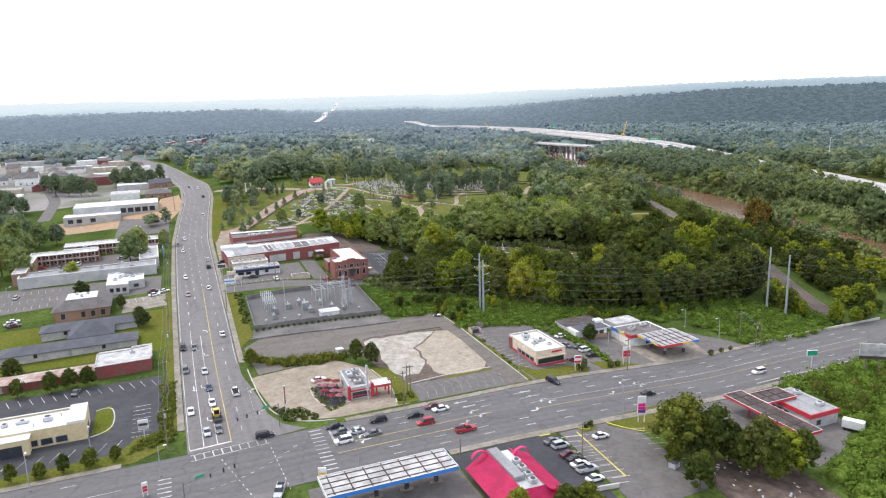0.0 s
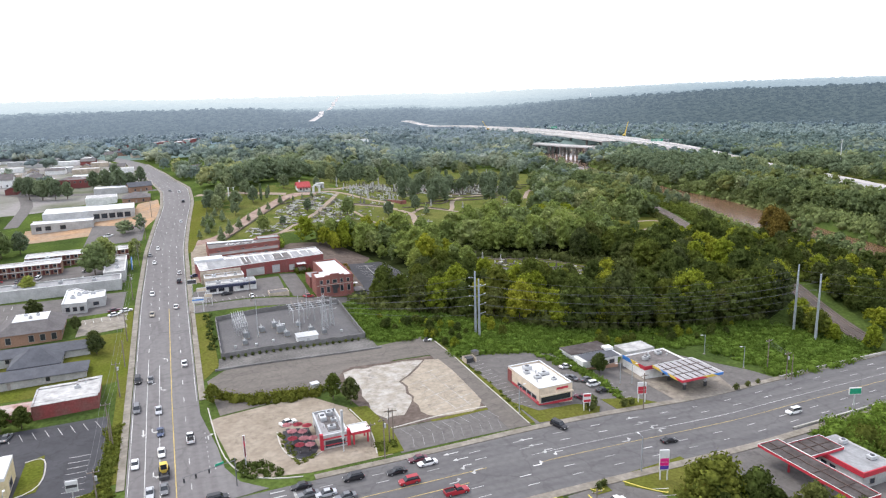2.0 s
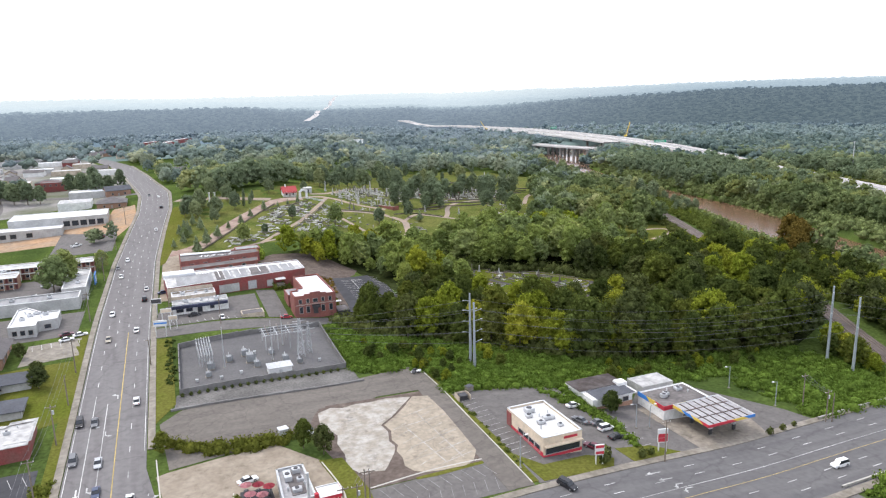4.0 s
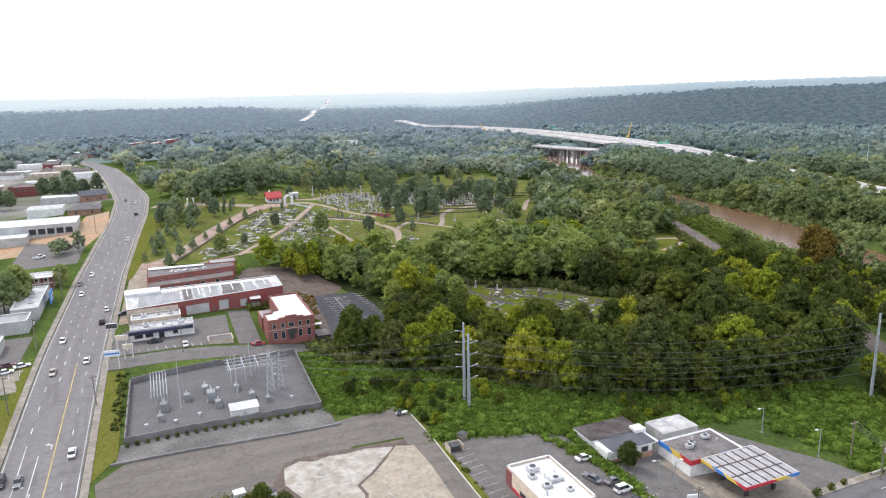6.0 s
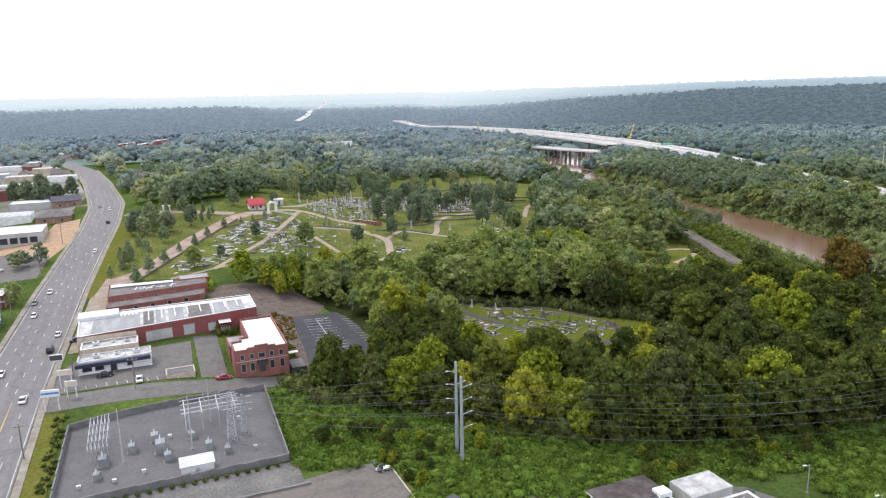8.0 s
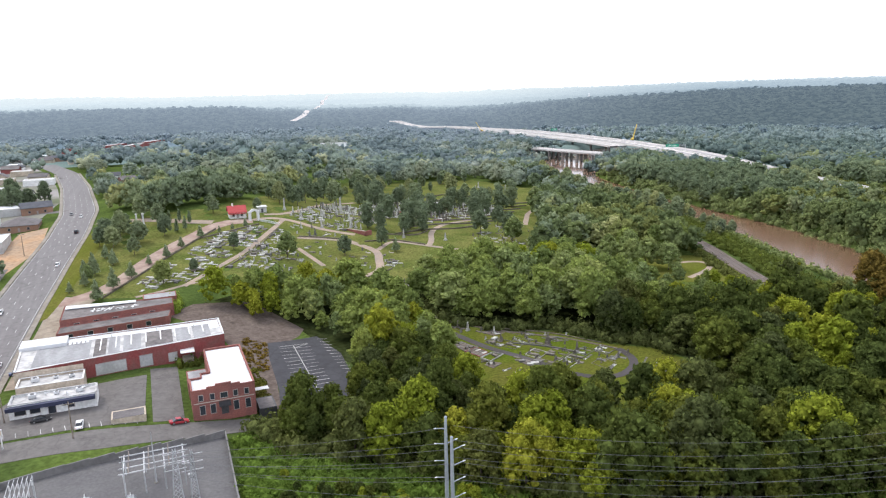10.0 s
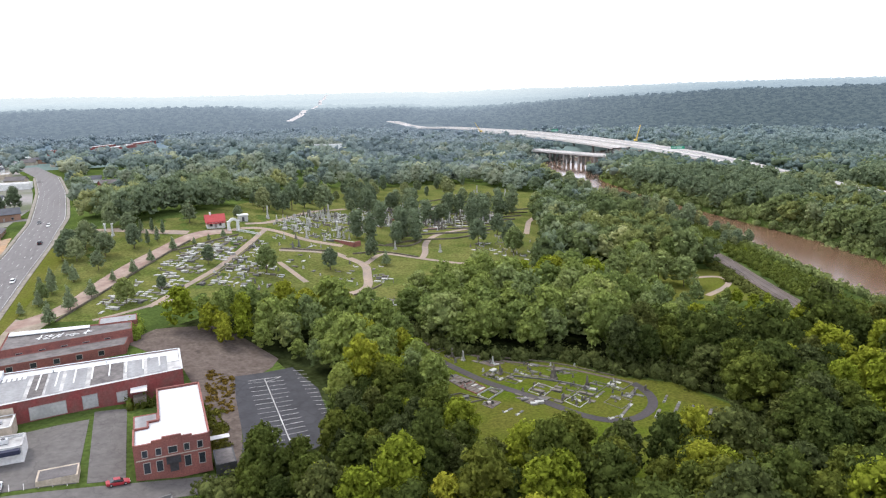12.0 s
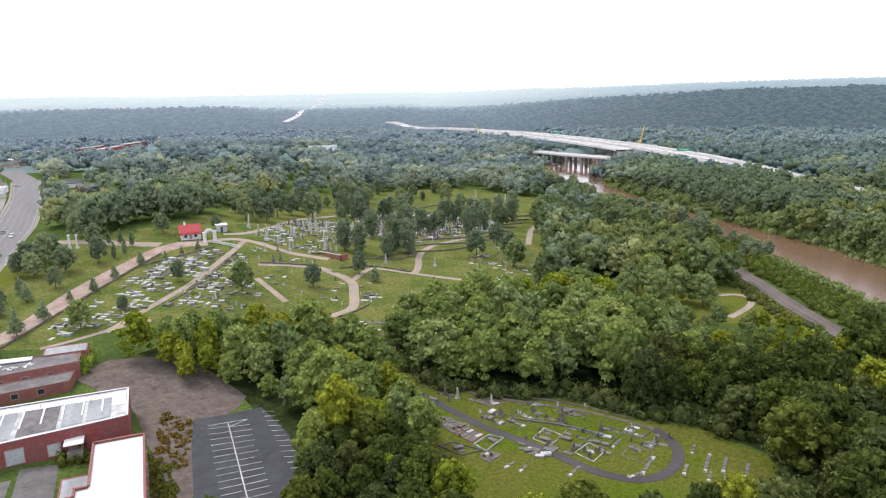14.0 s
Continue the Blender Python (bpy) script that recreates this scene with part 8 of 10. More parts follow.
e = thing("church", (1702, 2527, gz(1702, 2527)), "white far church with a pointed spire", "church")
part("nave", box(-6, -4, 0, 6, 4, 15), M_WPAINT, e)
part("tower", box(-2.5, -2.5, 15, 2.5, 2.5, 22), M_WPAINT, e)
part("spire", tube((0, 0, 22), (0, 0, 38), 3, 0.2, 8), M_WPAINT, e)
ribbon("far_highway", FARWAY, -8, 8, 6.0, M_HWY, "pale far highway cut through the woods", "highway", step=60, thick=0)

# ---- vehicles ----
M_TYRE = mat("tyre_rubber", (0.02, 0.02, 0.021), var=0.1)
M_RIM = mat("wheel_rim", (0.45, 0.45, 0.46), rough=0.35, metal=0.6, var=0.1)
M_CARGLASS = mat("car_glass", (0.02, 0.024, 0.03), rough=0.08, var=0.1, spec=0.6)
M_LAMPW = mat("headlamp", (0.75, 0.75, 0.74), rough=0.2, var=0.05)
M_LAMPR = mat("tail_lamp", (0.45, 0.02, 0.02), rough=0.3, var=0.05)
PAINTS = {"white": (0.78, 0.78, 0.77), "silver": (0.42, 0.43, 0.45), "grey": (0.14, 0.145, 0.155), "black": (0.018, 0.018, 0.021), "red": (0.34, 0.02, 0.03), "maroon": (0.11, 0.02, 0.035), "blue": (0.04, 0.06, 0.12), "tan": (0.35, 0.31, 0.25)}
M_PAINT = {k: mat("car_paint_" + k, c, rough=0.3, var=0.05, spec=0.5) for k, c in PAINTS.items()}
CAR_STOCK = {}


def shell(sections, inset):
    """A hull through cross-sections x, half width, low, high."""
    bm = bmesh.new()
    rings = []
    for x, w, lo, hi in sections:
        rings.append([bm.verts.new(p) for p in ((x, -w, lo), (x, -w * 1.0, lo + (hi - lo) * 0.55), (x, -w * inset, hi), (x, w * inset, hi), (x, w, lo + (hi - lo) * 0.55), (x, w, lo))])
    for a, b in zip(rings, rings[1:]):
        for i in range(6):
            j = (i + 1) % 6
            bm.faces.new((a[i], a[j], b[j], b[i]))
    bm.faces.new(rings[0][::-1]), bm.faces.new(rings[-1])
    return bm


def car_model(kind, paint):
    L, Wd, H = {"sedan": (4.7, 0.9, 1.42), "suv": (4.8, 0.95, 1.75), "pickup": (5.6, 0.98, 1.8), "van": (5.2, 0.98, 1.95)}[kind]
    e = thing("car" if kind in ("sedan", "suv", "van") else "pickup_truck", (0, 0, -50), "", "car" if kind != "pickup" else "pickup truck")
    h = L / 2
    belt = H * 0.58
    part("body", shell(((-h, Wd * 0.86, 0.38, belt * 0.92), (-h + 0.25, Wd * 0.98, 0.26, belt), (-h * 0.3, Wd, 0.24, belt), (h * 0.35, Wd, 0.24, belt * 0.98), (h - 0.3, Wd * 0.95, 0.26, belt * 0.84), (h, Wd * 0.8, 0.36, belt * 0.7)), 0.93), M_PAINT[paint], e)
    if kind == "sedan":
        cab = ((-h + 0.75, 0.78), (-h * 0.34, 0.74), (h * 0.12, 0.74), (h * 0.46, 0.78))
    elif kind == "pickup":
        cab = ((-h * 0.12, 0.86), (-h * 0.06, 0.82), (h * 0.26, 0.82), (h * 0.5, 0.86))
    else:
        cab = ((-h + 0.12, 0.84), (-h + 0.5, 0.8), (h * 0.22, 0.8), (h * 0.52, 0.84))
    hs = (belt + 0.02, H - 0.06, H - 0.06, belt + 0.02)
    part("glasshouse", shell([(x, w * Wd / 0.9, belt - 0.06, z) for (x, w), z in zip(cab, hs)], 0.86), M_CARGLASS, e, "dark car windows")
    part("roof_panel", box(cab[1][0] - 0.12, -0.62 * Wd / 0.9, H - 0.075, cab[2][0] + 0.12, 0.62 * Wd / 0.9, H, 0.03), M_PAINT[paint], e)
    if kind == "pickup":
        part("cargo_bed", box(-h + 0.12, -Wd * 0.8, belt - 0.02, -h * 0.16, Wd * 0.8, belt + 0.012), M_TYRE, e, "dark open load bed")
        for y in (-1, 1):
            part("bed_side", box(-h + 0.05, y * Wd * 0.9 - 0.06, belt - 0.05, -h * 0.14, y * Wd * 0.9 + 0.06, belt + 0.18), M_PAINT[paint], e)
    for x in (-h + 0.95, h - 0.95):
        for y in (-1, 1):
            w = part("wheel", tube((x, y * (Wd - 0.2), 0.34), (x, y * (Wd + 0.02), 0.34), 0.34, 0.34, 10), M_TYRE, e)
            part("rim", tube((x, y * (Wd + 0.0), 0.34), (x, y * (Wd + 0.035), 0.34), 0.2, 0.19, 8), M_RIM, w)
    for y in (-1, 1):
        part("headlamp", box(h - 0.12, y * Wd * 0.62 - 0.16, belt * 0.62, h + 0.015, y * Wd * 0.62 + 0.16, belt * 0.74), M_LAMPW, e)
        part("tail_lamp", box(-h - 0.015, y * Wd * 0.7 - 0.12, belt * 0.72, -h + 0.1, y * Wd * 0.7 + 0.12, belt * 0.92), M_LAMPR, e)
    return e


WORDS = {"sedan": "sedan car", "suv": "sport utility car", "pickup": "pickup truck", "van": "van"}


def car(kind, paint, u, v, turn, where, group=""):
    """turn: the way it faces, degrees from +x."""
    key = (kind, paint)
    z = gz(u, v) + 0.1
    dz = gz(u + math.cos(radians(turn)), v + math.sin(radians(turn))) - gz(u - math.cos(radians(turn)), v - math.sin(radians(turn)))
    m = pose(u, v, z, 0, 0, turn) @ pose(0, 0, 0, 0, -math.degrees(math.atan2(dz, 2)), 0)
    if key not in CAR_STOCK:
        CAR_STOCK[key] = ob = car_model(kind, paint)
        ob.matrix_basis = m
    else:
        ob = copy_thing(CAR_STOCK[key], m)
    tagged(ob, "%s %s %s" % (paint, WORDS[kind], where), group=group)


Q = "waiting on the asphalt avenue"
for row in (("suv", "black", 2.6, 248.6, 270), ("sedan", "grey", 6.2, 247.4, 270), ("suv", "grey", 2.4, 228.7, 270), ("sedan", "silver", 8.0, 225.5, 270), ("sedan", "blue", 8.2, 212, 270), ("sedan", "white", 8.2, 200.3, 270), ("sedan", "white", 2.2, 196.8, 270),
            ("sedan", "silver", 5.4, 181.8, 270), ("sedan", "grey", 8.4, 182.2, 270), ("pickup", "white", 15.2, 205.2, 90), ("sedan", "grey", 7.8, 410.5, 270), ("sedan", "white", 11.8, 424, 270), ("sedan", "white", 9.6, 393, 270), ("van", "black", 19.2, 350, 90), ("sedan", "white", 8.0, 334, 270),
            ("sedan", "tan", 7.6, 306.6, 270), ("sedan", "white", 16.4, 255.6, 90), ("sedan", "white", 16.4, 312, 90), ("sedan", "white", 20.0, 366, 90), ("suv", "black", 30.5, 533, 90), ("sedan", "white", 30, 575, 270), ("sedan", "grey", 24, 590, 270), ("sedan", "white", 26.2, 478.6, 90)):
    car(*row, "driving on the grey avenue" if row[3] > 250 or row[4] == 90 else Q, "avenue cars")
for row in (("suv", "black", 19.0, 173.2, 0), ("sedan", "black", 36.6, 170.4, 180), ("sedan", "grey", 37.4, 166.6, 180), ("sedan", "silver", 41, 165.2, 180), ("suv", "white", 36.8, 161.6, 180), ("suv", "black", 48.2, 169.0, 180), ("sedan", "grey", 44.6, 162.2, 180), ("sedan", "black", 58, 167.4, 180), ("suv", "red", 59.2, 162.2, 180),
            ("sedan", "maroon", 64.4, 170.6, 180), ("sedan", "white", 65.8, 168.0, 180), ("pickup", "red", 67.2, 154.0, 0), ("pickup", "silver", 18, 145, 250), ("suv", "black", 104.6, 173.0, 290), ("sedan", "black", 128.3, 158.4, 0), ("suv", "white", 172.9, 159.6, 180)):
    car(*row, "on the wide boulevard", "boulevard cars")
for row in (("sedan", "white", 39.7, 203.2, 15, "parked on the sandy lot"), ("sedan", "grey", -28.9, 226, 78, "parked in the bank car park"), ("sedan", "white", 98, 138.8, 5, "parked on the plaza car park"), ("sedan", "grey", 84.4, 139.9, 10, "parked beside the fast food house"), ("suv", "silver", 85.2, 137.3, 5, "parked beside the fast food house"),
            ("sedan", "maroon", 84.8, 133, 5, "parked beside the fast food house"), ("sedan", "black", 85.2, 130.6, 5, "parked beside the fast food house"), ("sedan", "white", 84.8, 128.2, 5, "parked beside the fast food house"), ("pickup", "silver", 85.2, 125.7, 5, "parked beside the fast food house"), ("sedan", "white", 84.6, 121.6, 5, "parked beside the fast food house"),
            ("sedan", "white", 129.0, 208.4, 5, "parked behind the restaurant"), ("sedan", "grey", 125.6, 200, 110, "parked by the restaurant"), ("sedan", "grey", 129.6, 197.6, 10, "parked by the restaurant"), ("suv", "white", 129.8, 194.2, 10, "parked by the restaurant"), ("sedan", "black", 129.8, 189.6, 8, "parked by the restaurant"), ("sedan", "maroon", 120.6, 186.6, 120, "parked by the restaurant"),
            ("sedan", "black", 36.3, 319.9, 5, "parked in front of the navy shop"), ("sedan", "white", 45.4, 313, 90, "parked near the navy shop"), ("sedan", "blue", 26.4, 357, 10, "parked beside the works hall"), ("sedan", "red", 68.0, 309.4, 8, "parked in front of the brick mill"), ("sedan", "red", -56.5, 388, 5, "parked in the motel court"),
            ("sedan", "white", -56.5, 304.2, 10, "parked beside the brick office"), ("sedan", "maroon", -55.5, 299.0, 10, "parked beside the brick office"), ("sedan", "silver", -57, 301.6, 10, "parked beside the brick office"), ("sedan", "white", -5.6, 313, 15, "parked beside the avenue"), ("sedan", "white", -1.6, 316.2, 15, "parked beside the avenue"), ("sedan", "maroon", -6, 318.5, 15, "parked beside the avenue"),
            ("sedan", "grey", -48, 384, 80, "parked in the motel court"), ("suv", "white", -40, 388, 80, "parked in the motel court"), ("sedan", "silver", -20, 392, 10, "parked in the motel court"), ("pickup", "white", -14, 470, 30, "parked on the building site"), ("suv", "maroon", -2, 482, 60, "parked on the building site"), ("sedan", "silver", -60, 336, 85, "parked on the motel car park")):
    car(*row, "parked cars")
e = thing("loader", (8.6, 189.8, gz(8.6, 189.8) + 0.1), "yellow and black wheel loader queuing on the avenue", "loader", turn=270)
part("body", box(-2.0, -0.9, 0.7, 0.6, 0.9, 1.7, 0.1), M_YELLOW, e)
part("cab", box(-0.3, -0.7, 1.7, 1.0, 0.7, 3.0, 0.1), M_CARGLASS, e)
part("cab_roof", box(-0.4, -0.8, 3.0, 1.1, 0.8, 3.12), M_YELLOW, e)
part("bucket", box(2.2, -1.1, 0.2, 3.0, 1.1, 1.0, 0.1), M_DKMETAL, e)
for y in (-0.7, 0.7):
    part("arm", box(0.6, y - 0.1, 0.9, 2.4, y + 0.1, 1.2), M_DKMETAL, e)
for x in (-1.3, 1.2):
    for y in (-0.95, 0.95):
        part("wheel", tube((x, y - 0.25, 0.7), (x, y + 0.25, 0.7), 0.7, 0.7, 12), M_TYRE, e)

# ---- poles, lamps, wires ----
M_POLEGREY = mat("pole_steel", (0.33, 0.36, 0.38), rough=0.55, metal=0.2, var=0.08)
M_POLEDK = mat("dark_pole_steel", (0.14, 0.145, 0.15), rough=0.55, var=0.1)
M_WIRE = mat("wire", (0.13, 0.135, 0.14), rough=0.6, var=0.05)


def wire(a, b, sag, r=0.032, label="thin overhead power line between poles"):
    """A sagging line as one swept strand."""
    n, a, b = 14, Vector(a), Vector(b)
    side = Vector((-(b - a).y, (b - a).x, 0)).normalized()
    up = Vector((0, 0, 1))
    verts, faces = [], []
    for k in range(n + 1):
        t = k / n
        p = a.lerp(b, t) - up * (4 * sag * t * (1 - t))
        verts += [tuple(p + side * r), tuple(p + up * r), tuple(p - side * r), tuple(p - up * r)]
    for k in range(n):
        for i in range(4):
            j = (i + 1) % 4
            faces.append((4 * k + i, 4 * k + j, 4 * k + 4 + j, 4 * k + 4 + i))
    faces += [(3, 2, 1, 0), (4 * n, 4 * n + 1, 4 * n + 2, 4 * n + 3)]
    return tagged(link("power_line", verts, faces, M_WIRE), label, "cable", "power lines")


def big_pole(u, v, h, arms, turn):
    e = thing("transmission_pole", (u, v, gz(u, v)), "tall grey steel transmission pole with short arms", "power pole", "transmission poles", turn)
    part("shaft", tube((0, 0, -1), (0, 0, h), 0.5, 0.27, 12), M_POLEGREY, e)
    part("cap", tube((0, 0, h), (0, 0, h + 0.2), 0.34, 0.2, 10), M_POLEGREY, e)
    for z, s in arms:
        part("arm", tube((0, 0, z), (s, 0, z + 0.5), 0.13, 0.08, 6), M_POLEGREY, e)
        part("insulator", tube((s, 0, z + 0.5), (s * 1.25, 0, z + 0.55), 0.12, 0.1, 6), M_WPAINT, e)
    return Vector((u, v, gz(u, v)))


P1, P2 = big_pole(115.2, 246.8, 23.0, ((20.6, -2.0), (17.4, -2.0), (17.4, 2.0), (13.8, -2.0), (10.2, -2.0)), 0), big_pole(114.2, 241.6, 21.5, ((18.8, 2.2), (15.6, 2.2), (12.2, 2.2), (8.8, 2.2)), 0)
P3, P4 = big_pole(226, 207, 26.0, ((24, -2.4), (20.6, -2.4), (17.2, -2.4)), 40), big_pole(226, 197.6, 25.0, ((22.5, -2.4), (19.0, -2.4), (15.6, -2.4)), 40)
TOW = Vector((66.5, 274, gz(66, 274)))
for k, z in enumerate((20.9, 17.8, 14.2, 10.6)):
    wire(TOW + Vector((0.8 * (k % 2), 0.4 * k, 12.0 - 1.6 * k)), P1 + Vector((-1.6, 0, z)), 0.8)
    wire(TOW + Vector((2.2, -0.6 * k, 11.0 - 1.4 * k)), P2 + Vector((1.8, 0, z - 2)), 1.4)
    wire(P1 + Vector((1.6, 0, z)), P3 + Vector((-1.6, 0, 24 - 2.6 * k)), 5.2)
    wire(P2 + Vector((2.0, 0, z - 2)), P4 + Vector((-1.6, 0, 22.4 - 2.6 * k)), 5.0)
for k in range(3):
    wire(P3 + Vector((1.0, -1.0, 24 - 3.4 * k)), (340, 120, 18 - 3 * k), 4)


def wood_pole(u, v, h, arm=True, label="weathered wooden utility pole", lean=0.0, can=False):
    e = thing("utility_pole", (u, v, gz(u, v)), label, "utility pole", "utility poles")
    part("shaft", tube((0, 0, -0.8), (lean, 0, h), 0.19, 0.12, 8), M_WOOD, e)
    if arm:
        part("cross_arm", box(lean - 1.2, -0.08, h - 0.8, lean + 1.2, 0.08, h - 0.62), M_WOOD, e)
        for x in (-1.1, 0.1, 1.1):
            part("insulator", tube((lean + x, 0, h - 0.62), (lean + x, 0, h - 0.36), 0.07, 0.05, 6), M_WPAINT, e)
    if can:
        part("transformer_can", tube((lean + 0.35, 0, h - 2.6), (lean + 0.35, 0, h - 1.6), 0.28, 0.28, 10), M_METAL, e, "grey pole transformer")
    return Vector((u + lean, v, gz(u, v) + h - 0.5))


line = [wood_pole(u, v, h, True, can=k % 2 == 0) for k, (u, v, h) in enumerate(((-4.4, 176.5, 11.5), (-3.8, 213, 11), (-2.2, 240, 11), (-0.8, 284, 11), (0.6, 331, 11), (2.8, 392, 11), (6.0, 450, 11), (10, 505, 11)))]
for a, b in zip(line, line[1:]):
    for x in (-1.1, 0.1, 1.1):
        wire(a + Vector((x, 0, 0.2)), b + Vector((x, 0, 0.2)), 0.7, 0.028)
wood_pole(-3.0, 209, 9.5, False), wood_pole(-1.2, 262, 9, False)
near = [wood_pole(*p, can=k == 0) for k, p in enumerate(((57.7, 175.2, 10.5), (61.0, 181.6, 9.5), (62.2, 182.2, 9.0), (56.4, 182, 6.5)))]
east = [wood_pole(191.3, 186.3, 10.5, True), wood_pole(189.6, 177.3, 9.5, True, can=True), wood_pole(191.2, 176.7, 8.5, False)]
for x in (-1, 0, 1):
    wire(east[0] + Vector((x, 0, 0)), east[1] + Vector((x, 0, 0)), 0.5, 0.035)
    wire(near[0] + Vector((x, 0, 0)), near[1] + Vector((x, 0, 0)), 0.2, 0.03)
for u, v, h in ((87.5, 131.2, 9.5), (134.2, 176.2, 11), (44.4, 307.2, 9.5), (301.7, 446.6, 13), (27.9, 323, 7), (330, 300, 14), (20.6, 279.5, 9), (60.4, 142, 5.2), (115.0, 246, 2)):
    if h > 3:
        wood_pole(u, v, h, h > 8)


def street_lamp(u, v, h, turn, tint=None, label="grey street lamp with a single arm"):
    e = thing("street_lamp", (u, v, gz(u, v)), label, "street lamp", "street lamps", turn)
    part("pole", tube((0, 0, 0), (0, 0, h), 0.13, 0.09, 8), tint or M_POLEGREY, e)
    part("arm", tube((0, 0, h - 0.1), (1.5, 0, h + 0.15), 0.05, 0.05, 6), tint or M_POLEGREY, e)
    part("lamp_head", box(1.2, -0.22, h + 0.08, 2.0, 0.22, h + 0.26, 0.04), M_WPAINT, e)
    part("base", box(-0.3, -0.3, -0.2, 0.3, 0.3, 0.25), M_CONC, e)


for row in ((-33.8, 170.0, 8.5, 90), (-6.2, 164.0, 7.5, 0), (183.1, 205.8, 7, 180), (185.6, 190.6, 7.5, 180), (142.3, 192.1, 6.5, 0), (111.6, 148.0, 9.0, 90), (36.5, 145.2, 10, 90), (98.6, 183.5, 8, 0), (138.6, 193, 7, 180), (-22, 182, 7, 90), (-62, 330, 7, 0), (-20, 352, 7, 0)):
    street_lamp(*row)
# signal mast over the crossing
for u, v, turn in ((23.6, 177.5, 200), (-1.5, 146, 20)):
    e = thing("traffic_signal", (u, v, gz(u, v)), "grey signal mast with hanging traffic lights", "traffic light", "traffic lights", turn)
    part("pole", tube((0, 0, 0), (0, 0, 7), 0.14, 0.1, 8), M_POLEDK, e)
    part("mast_arm", tube((0, 0, 6.4), (12, 0, 7.0), 0.09, 0.05, 8), M_POLEDK, e)
    for x in (6, 9, 11.6):
        s = part("signal_head", box(x - 0.17, -0.15, 5.7, x + 0.17, 0.15, 6.7, 0.04), M_DKMETAL, e)
        for k in range(3):
            part("lens", tube((x, -0.2, 5.8 + 0.34 * k), (x, -0.24, 5.8 + 0.34 * k), 0.12, 0.12, 8), M_DKMETAL, s)
    part("street_sign", box(2.6, -0.05, 6.7, 4.6, 0.05, 7.2), M_GREEN, e, "green street name plate")

# ---- signs ----
def pylon(name, label, u, v, h, w, tall, colours, posts=2, turn=0.0, depth=0.4):
    e = thing(name, (u, v, gz(u, v)), label, "sign", "", turn)
    xs = (-w * 0.38, w * 0.38) if posts == 2 else (0.0,)
    for x in xs:
        part("post", box(x - 0.12, -0.12, -0.5, x + 0.12, 0.12, h - tall), M_WPAINT if posts == 2 else M_METAL, e)
    n = len(colours)
    part("cabinet", box(-w / 2, -depth / 2, h - tall, w / 2, depth / 2, h, 0.04), M_WPAINT, e)
    for k, m in enumerate(colours):
        if m:
            z1 = h - 0.15 - (tall - 0.3) * k / n
            part("panel", box(-w / 2 + 0.1, -depth / 2 - 0.03, z1 - (tall - 0.3) / n + 0.08, w / 2 - 0.1, depth / 2 + 0.03, z1), m, e)
    return e


M_MAGENTA = mat("magenta_panel", (0.70, 0.03, 0.22), var=0.05)
M_PURPLE = mat("purple_panel", (0.10, 0.05, 0.35), var=0.05)
pylon("price_sign", "tall white price sign with magenta and purple panels", 114.4, 143.6, 7.6, 2.2, 5.0, (None, None, M_MAGENTA, M_MAGENTA, M_PURPLE), turn=-20)
pylon("price_sign", "white and red price sign of the fuel station", 137.0, 180.6, 6.2, 2.6, 3.6, (None, M_RED, M_RED), turn=-15)
pylon("shop_sign", "white sign with red panels by the restaurant", 117.5, 179.4, 5.2, 2.2, 2.6, (M_RED, None, M_RED), turn=-15)
pylon("drive_in_sign", "slim red and white pole sign of the drive-in", 26.6, 185.6, 8.0, 0.55, 5.6, (M_REDWALL, M_RED, M_REDWALL, M_REDWALL), 1)
pylon("mast_sign", "tall slim silver mast sign at the drive-in", 49.5, 182.6, 11.0, 0.6, 7.6, (M_METAL,), 1)
pylon("board_sign", "black roadside sign board on a post", 23.6, 327.0, 6.4, 3.6, 1.9, (M_DKMETAL,), 1, turn=-10)
pylon("board_sign", "white roadside sign board on posts", 26.6, 316.4, 5.4, 3.8, 1.6, (M_CREAM,), turn=-10)
pylon("board_sign", "pale blue roadside sign board with dark bars", 24.4, 302.4, 6.0, 4.4, 2.0, (None, M_BLUE, None), turn=-10)
pylon("board_sign", "cream sign board beside the lane", 28.6, 308.6, 5.0, 3.0, 1.6, (M_CREAM,), turn=-10)
pylon("bank_sign", "dark pylon sign of the bank", -9.6, 183.4, 6.5, 2.4, 2.6, (M_WPAINT, M_DKMETAL, M_METAL), 1, turn=-5)
pylon("corner_sign", "red and white corner pylon sign", -9.5, 156.5, 3.4, 1.2, 2.4, (None, M_RED, M_RED), turn=10)
pylon("route_sign", "green highway route sign on a dark post", 187.8, 152.8, 7.6, 3.4, 2.0, (M_GREEN,), 1, turn=-20)
pylon("station_sign", "white sign with a yellow mark at the corner station", 27.0, 141.2, 6.0, 1.8, 2.2, (M_WPAINT, M_YELLOW), 1, turn=-20)
e = thing("billboard", (203, 141, gz(203, 141)), "large weathered billboard with a brown skirt", "billboard", turn=-35)
for x in (-4, 0, 4):
    part("post", tube((x, 0.3, -1), (x, 0.3, 8), 0.25, 0.22, 8), M_WOOD, e)
part("panel", box(-6, -0.2, 7.0, 6, 0.2, 11.0), M_OLDROOF, e)
part("bar", box(-4.6, -0.26, 9.2, 2.6, -0.2, 10.0), M_GREYWALL, e)
part("skirt", box(-6, -0.25, 6.0, 6, 0.25, 6.95), M_BEAM, e)
e = thing("box_trailer", (164.6, 119.6, gz(164.6, 119.6)), "white box trailer at the edge of the forecourt", "trailer", turn=-62)
part("box", box(-2.6, -1.1, 0.9, 2.6, 1.1, 3.1, 0.04), M_WPAINT, e)
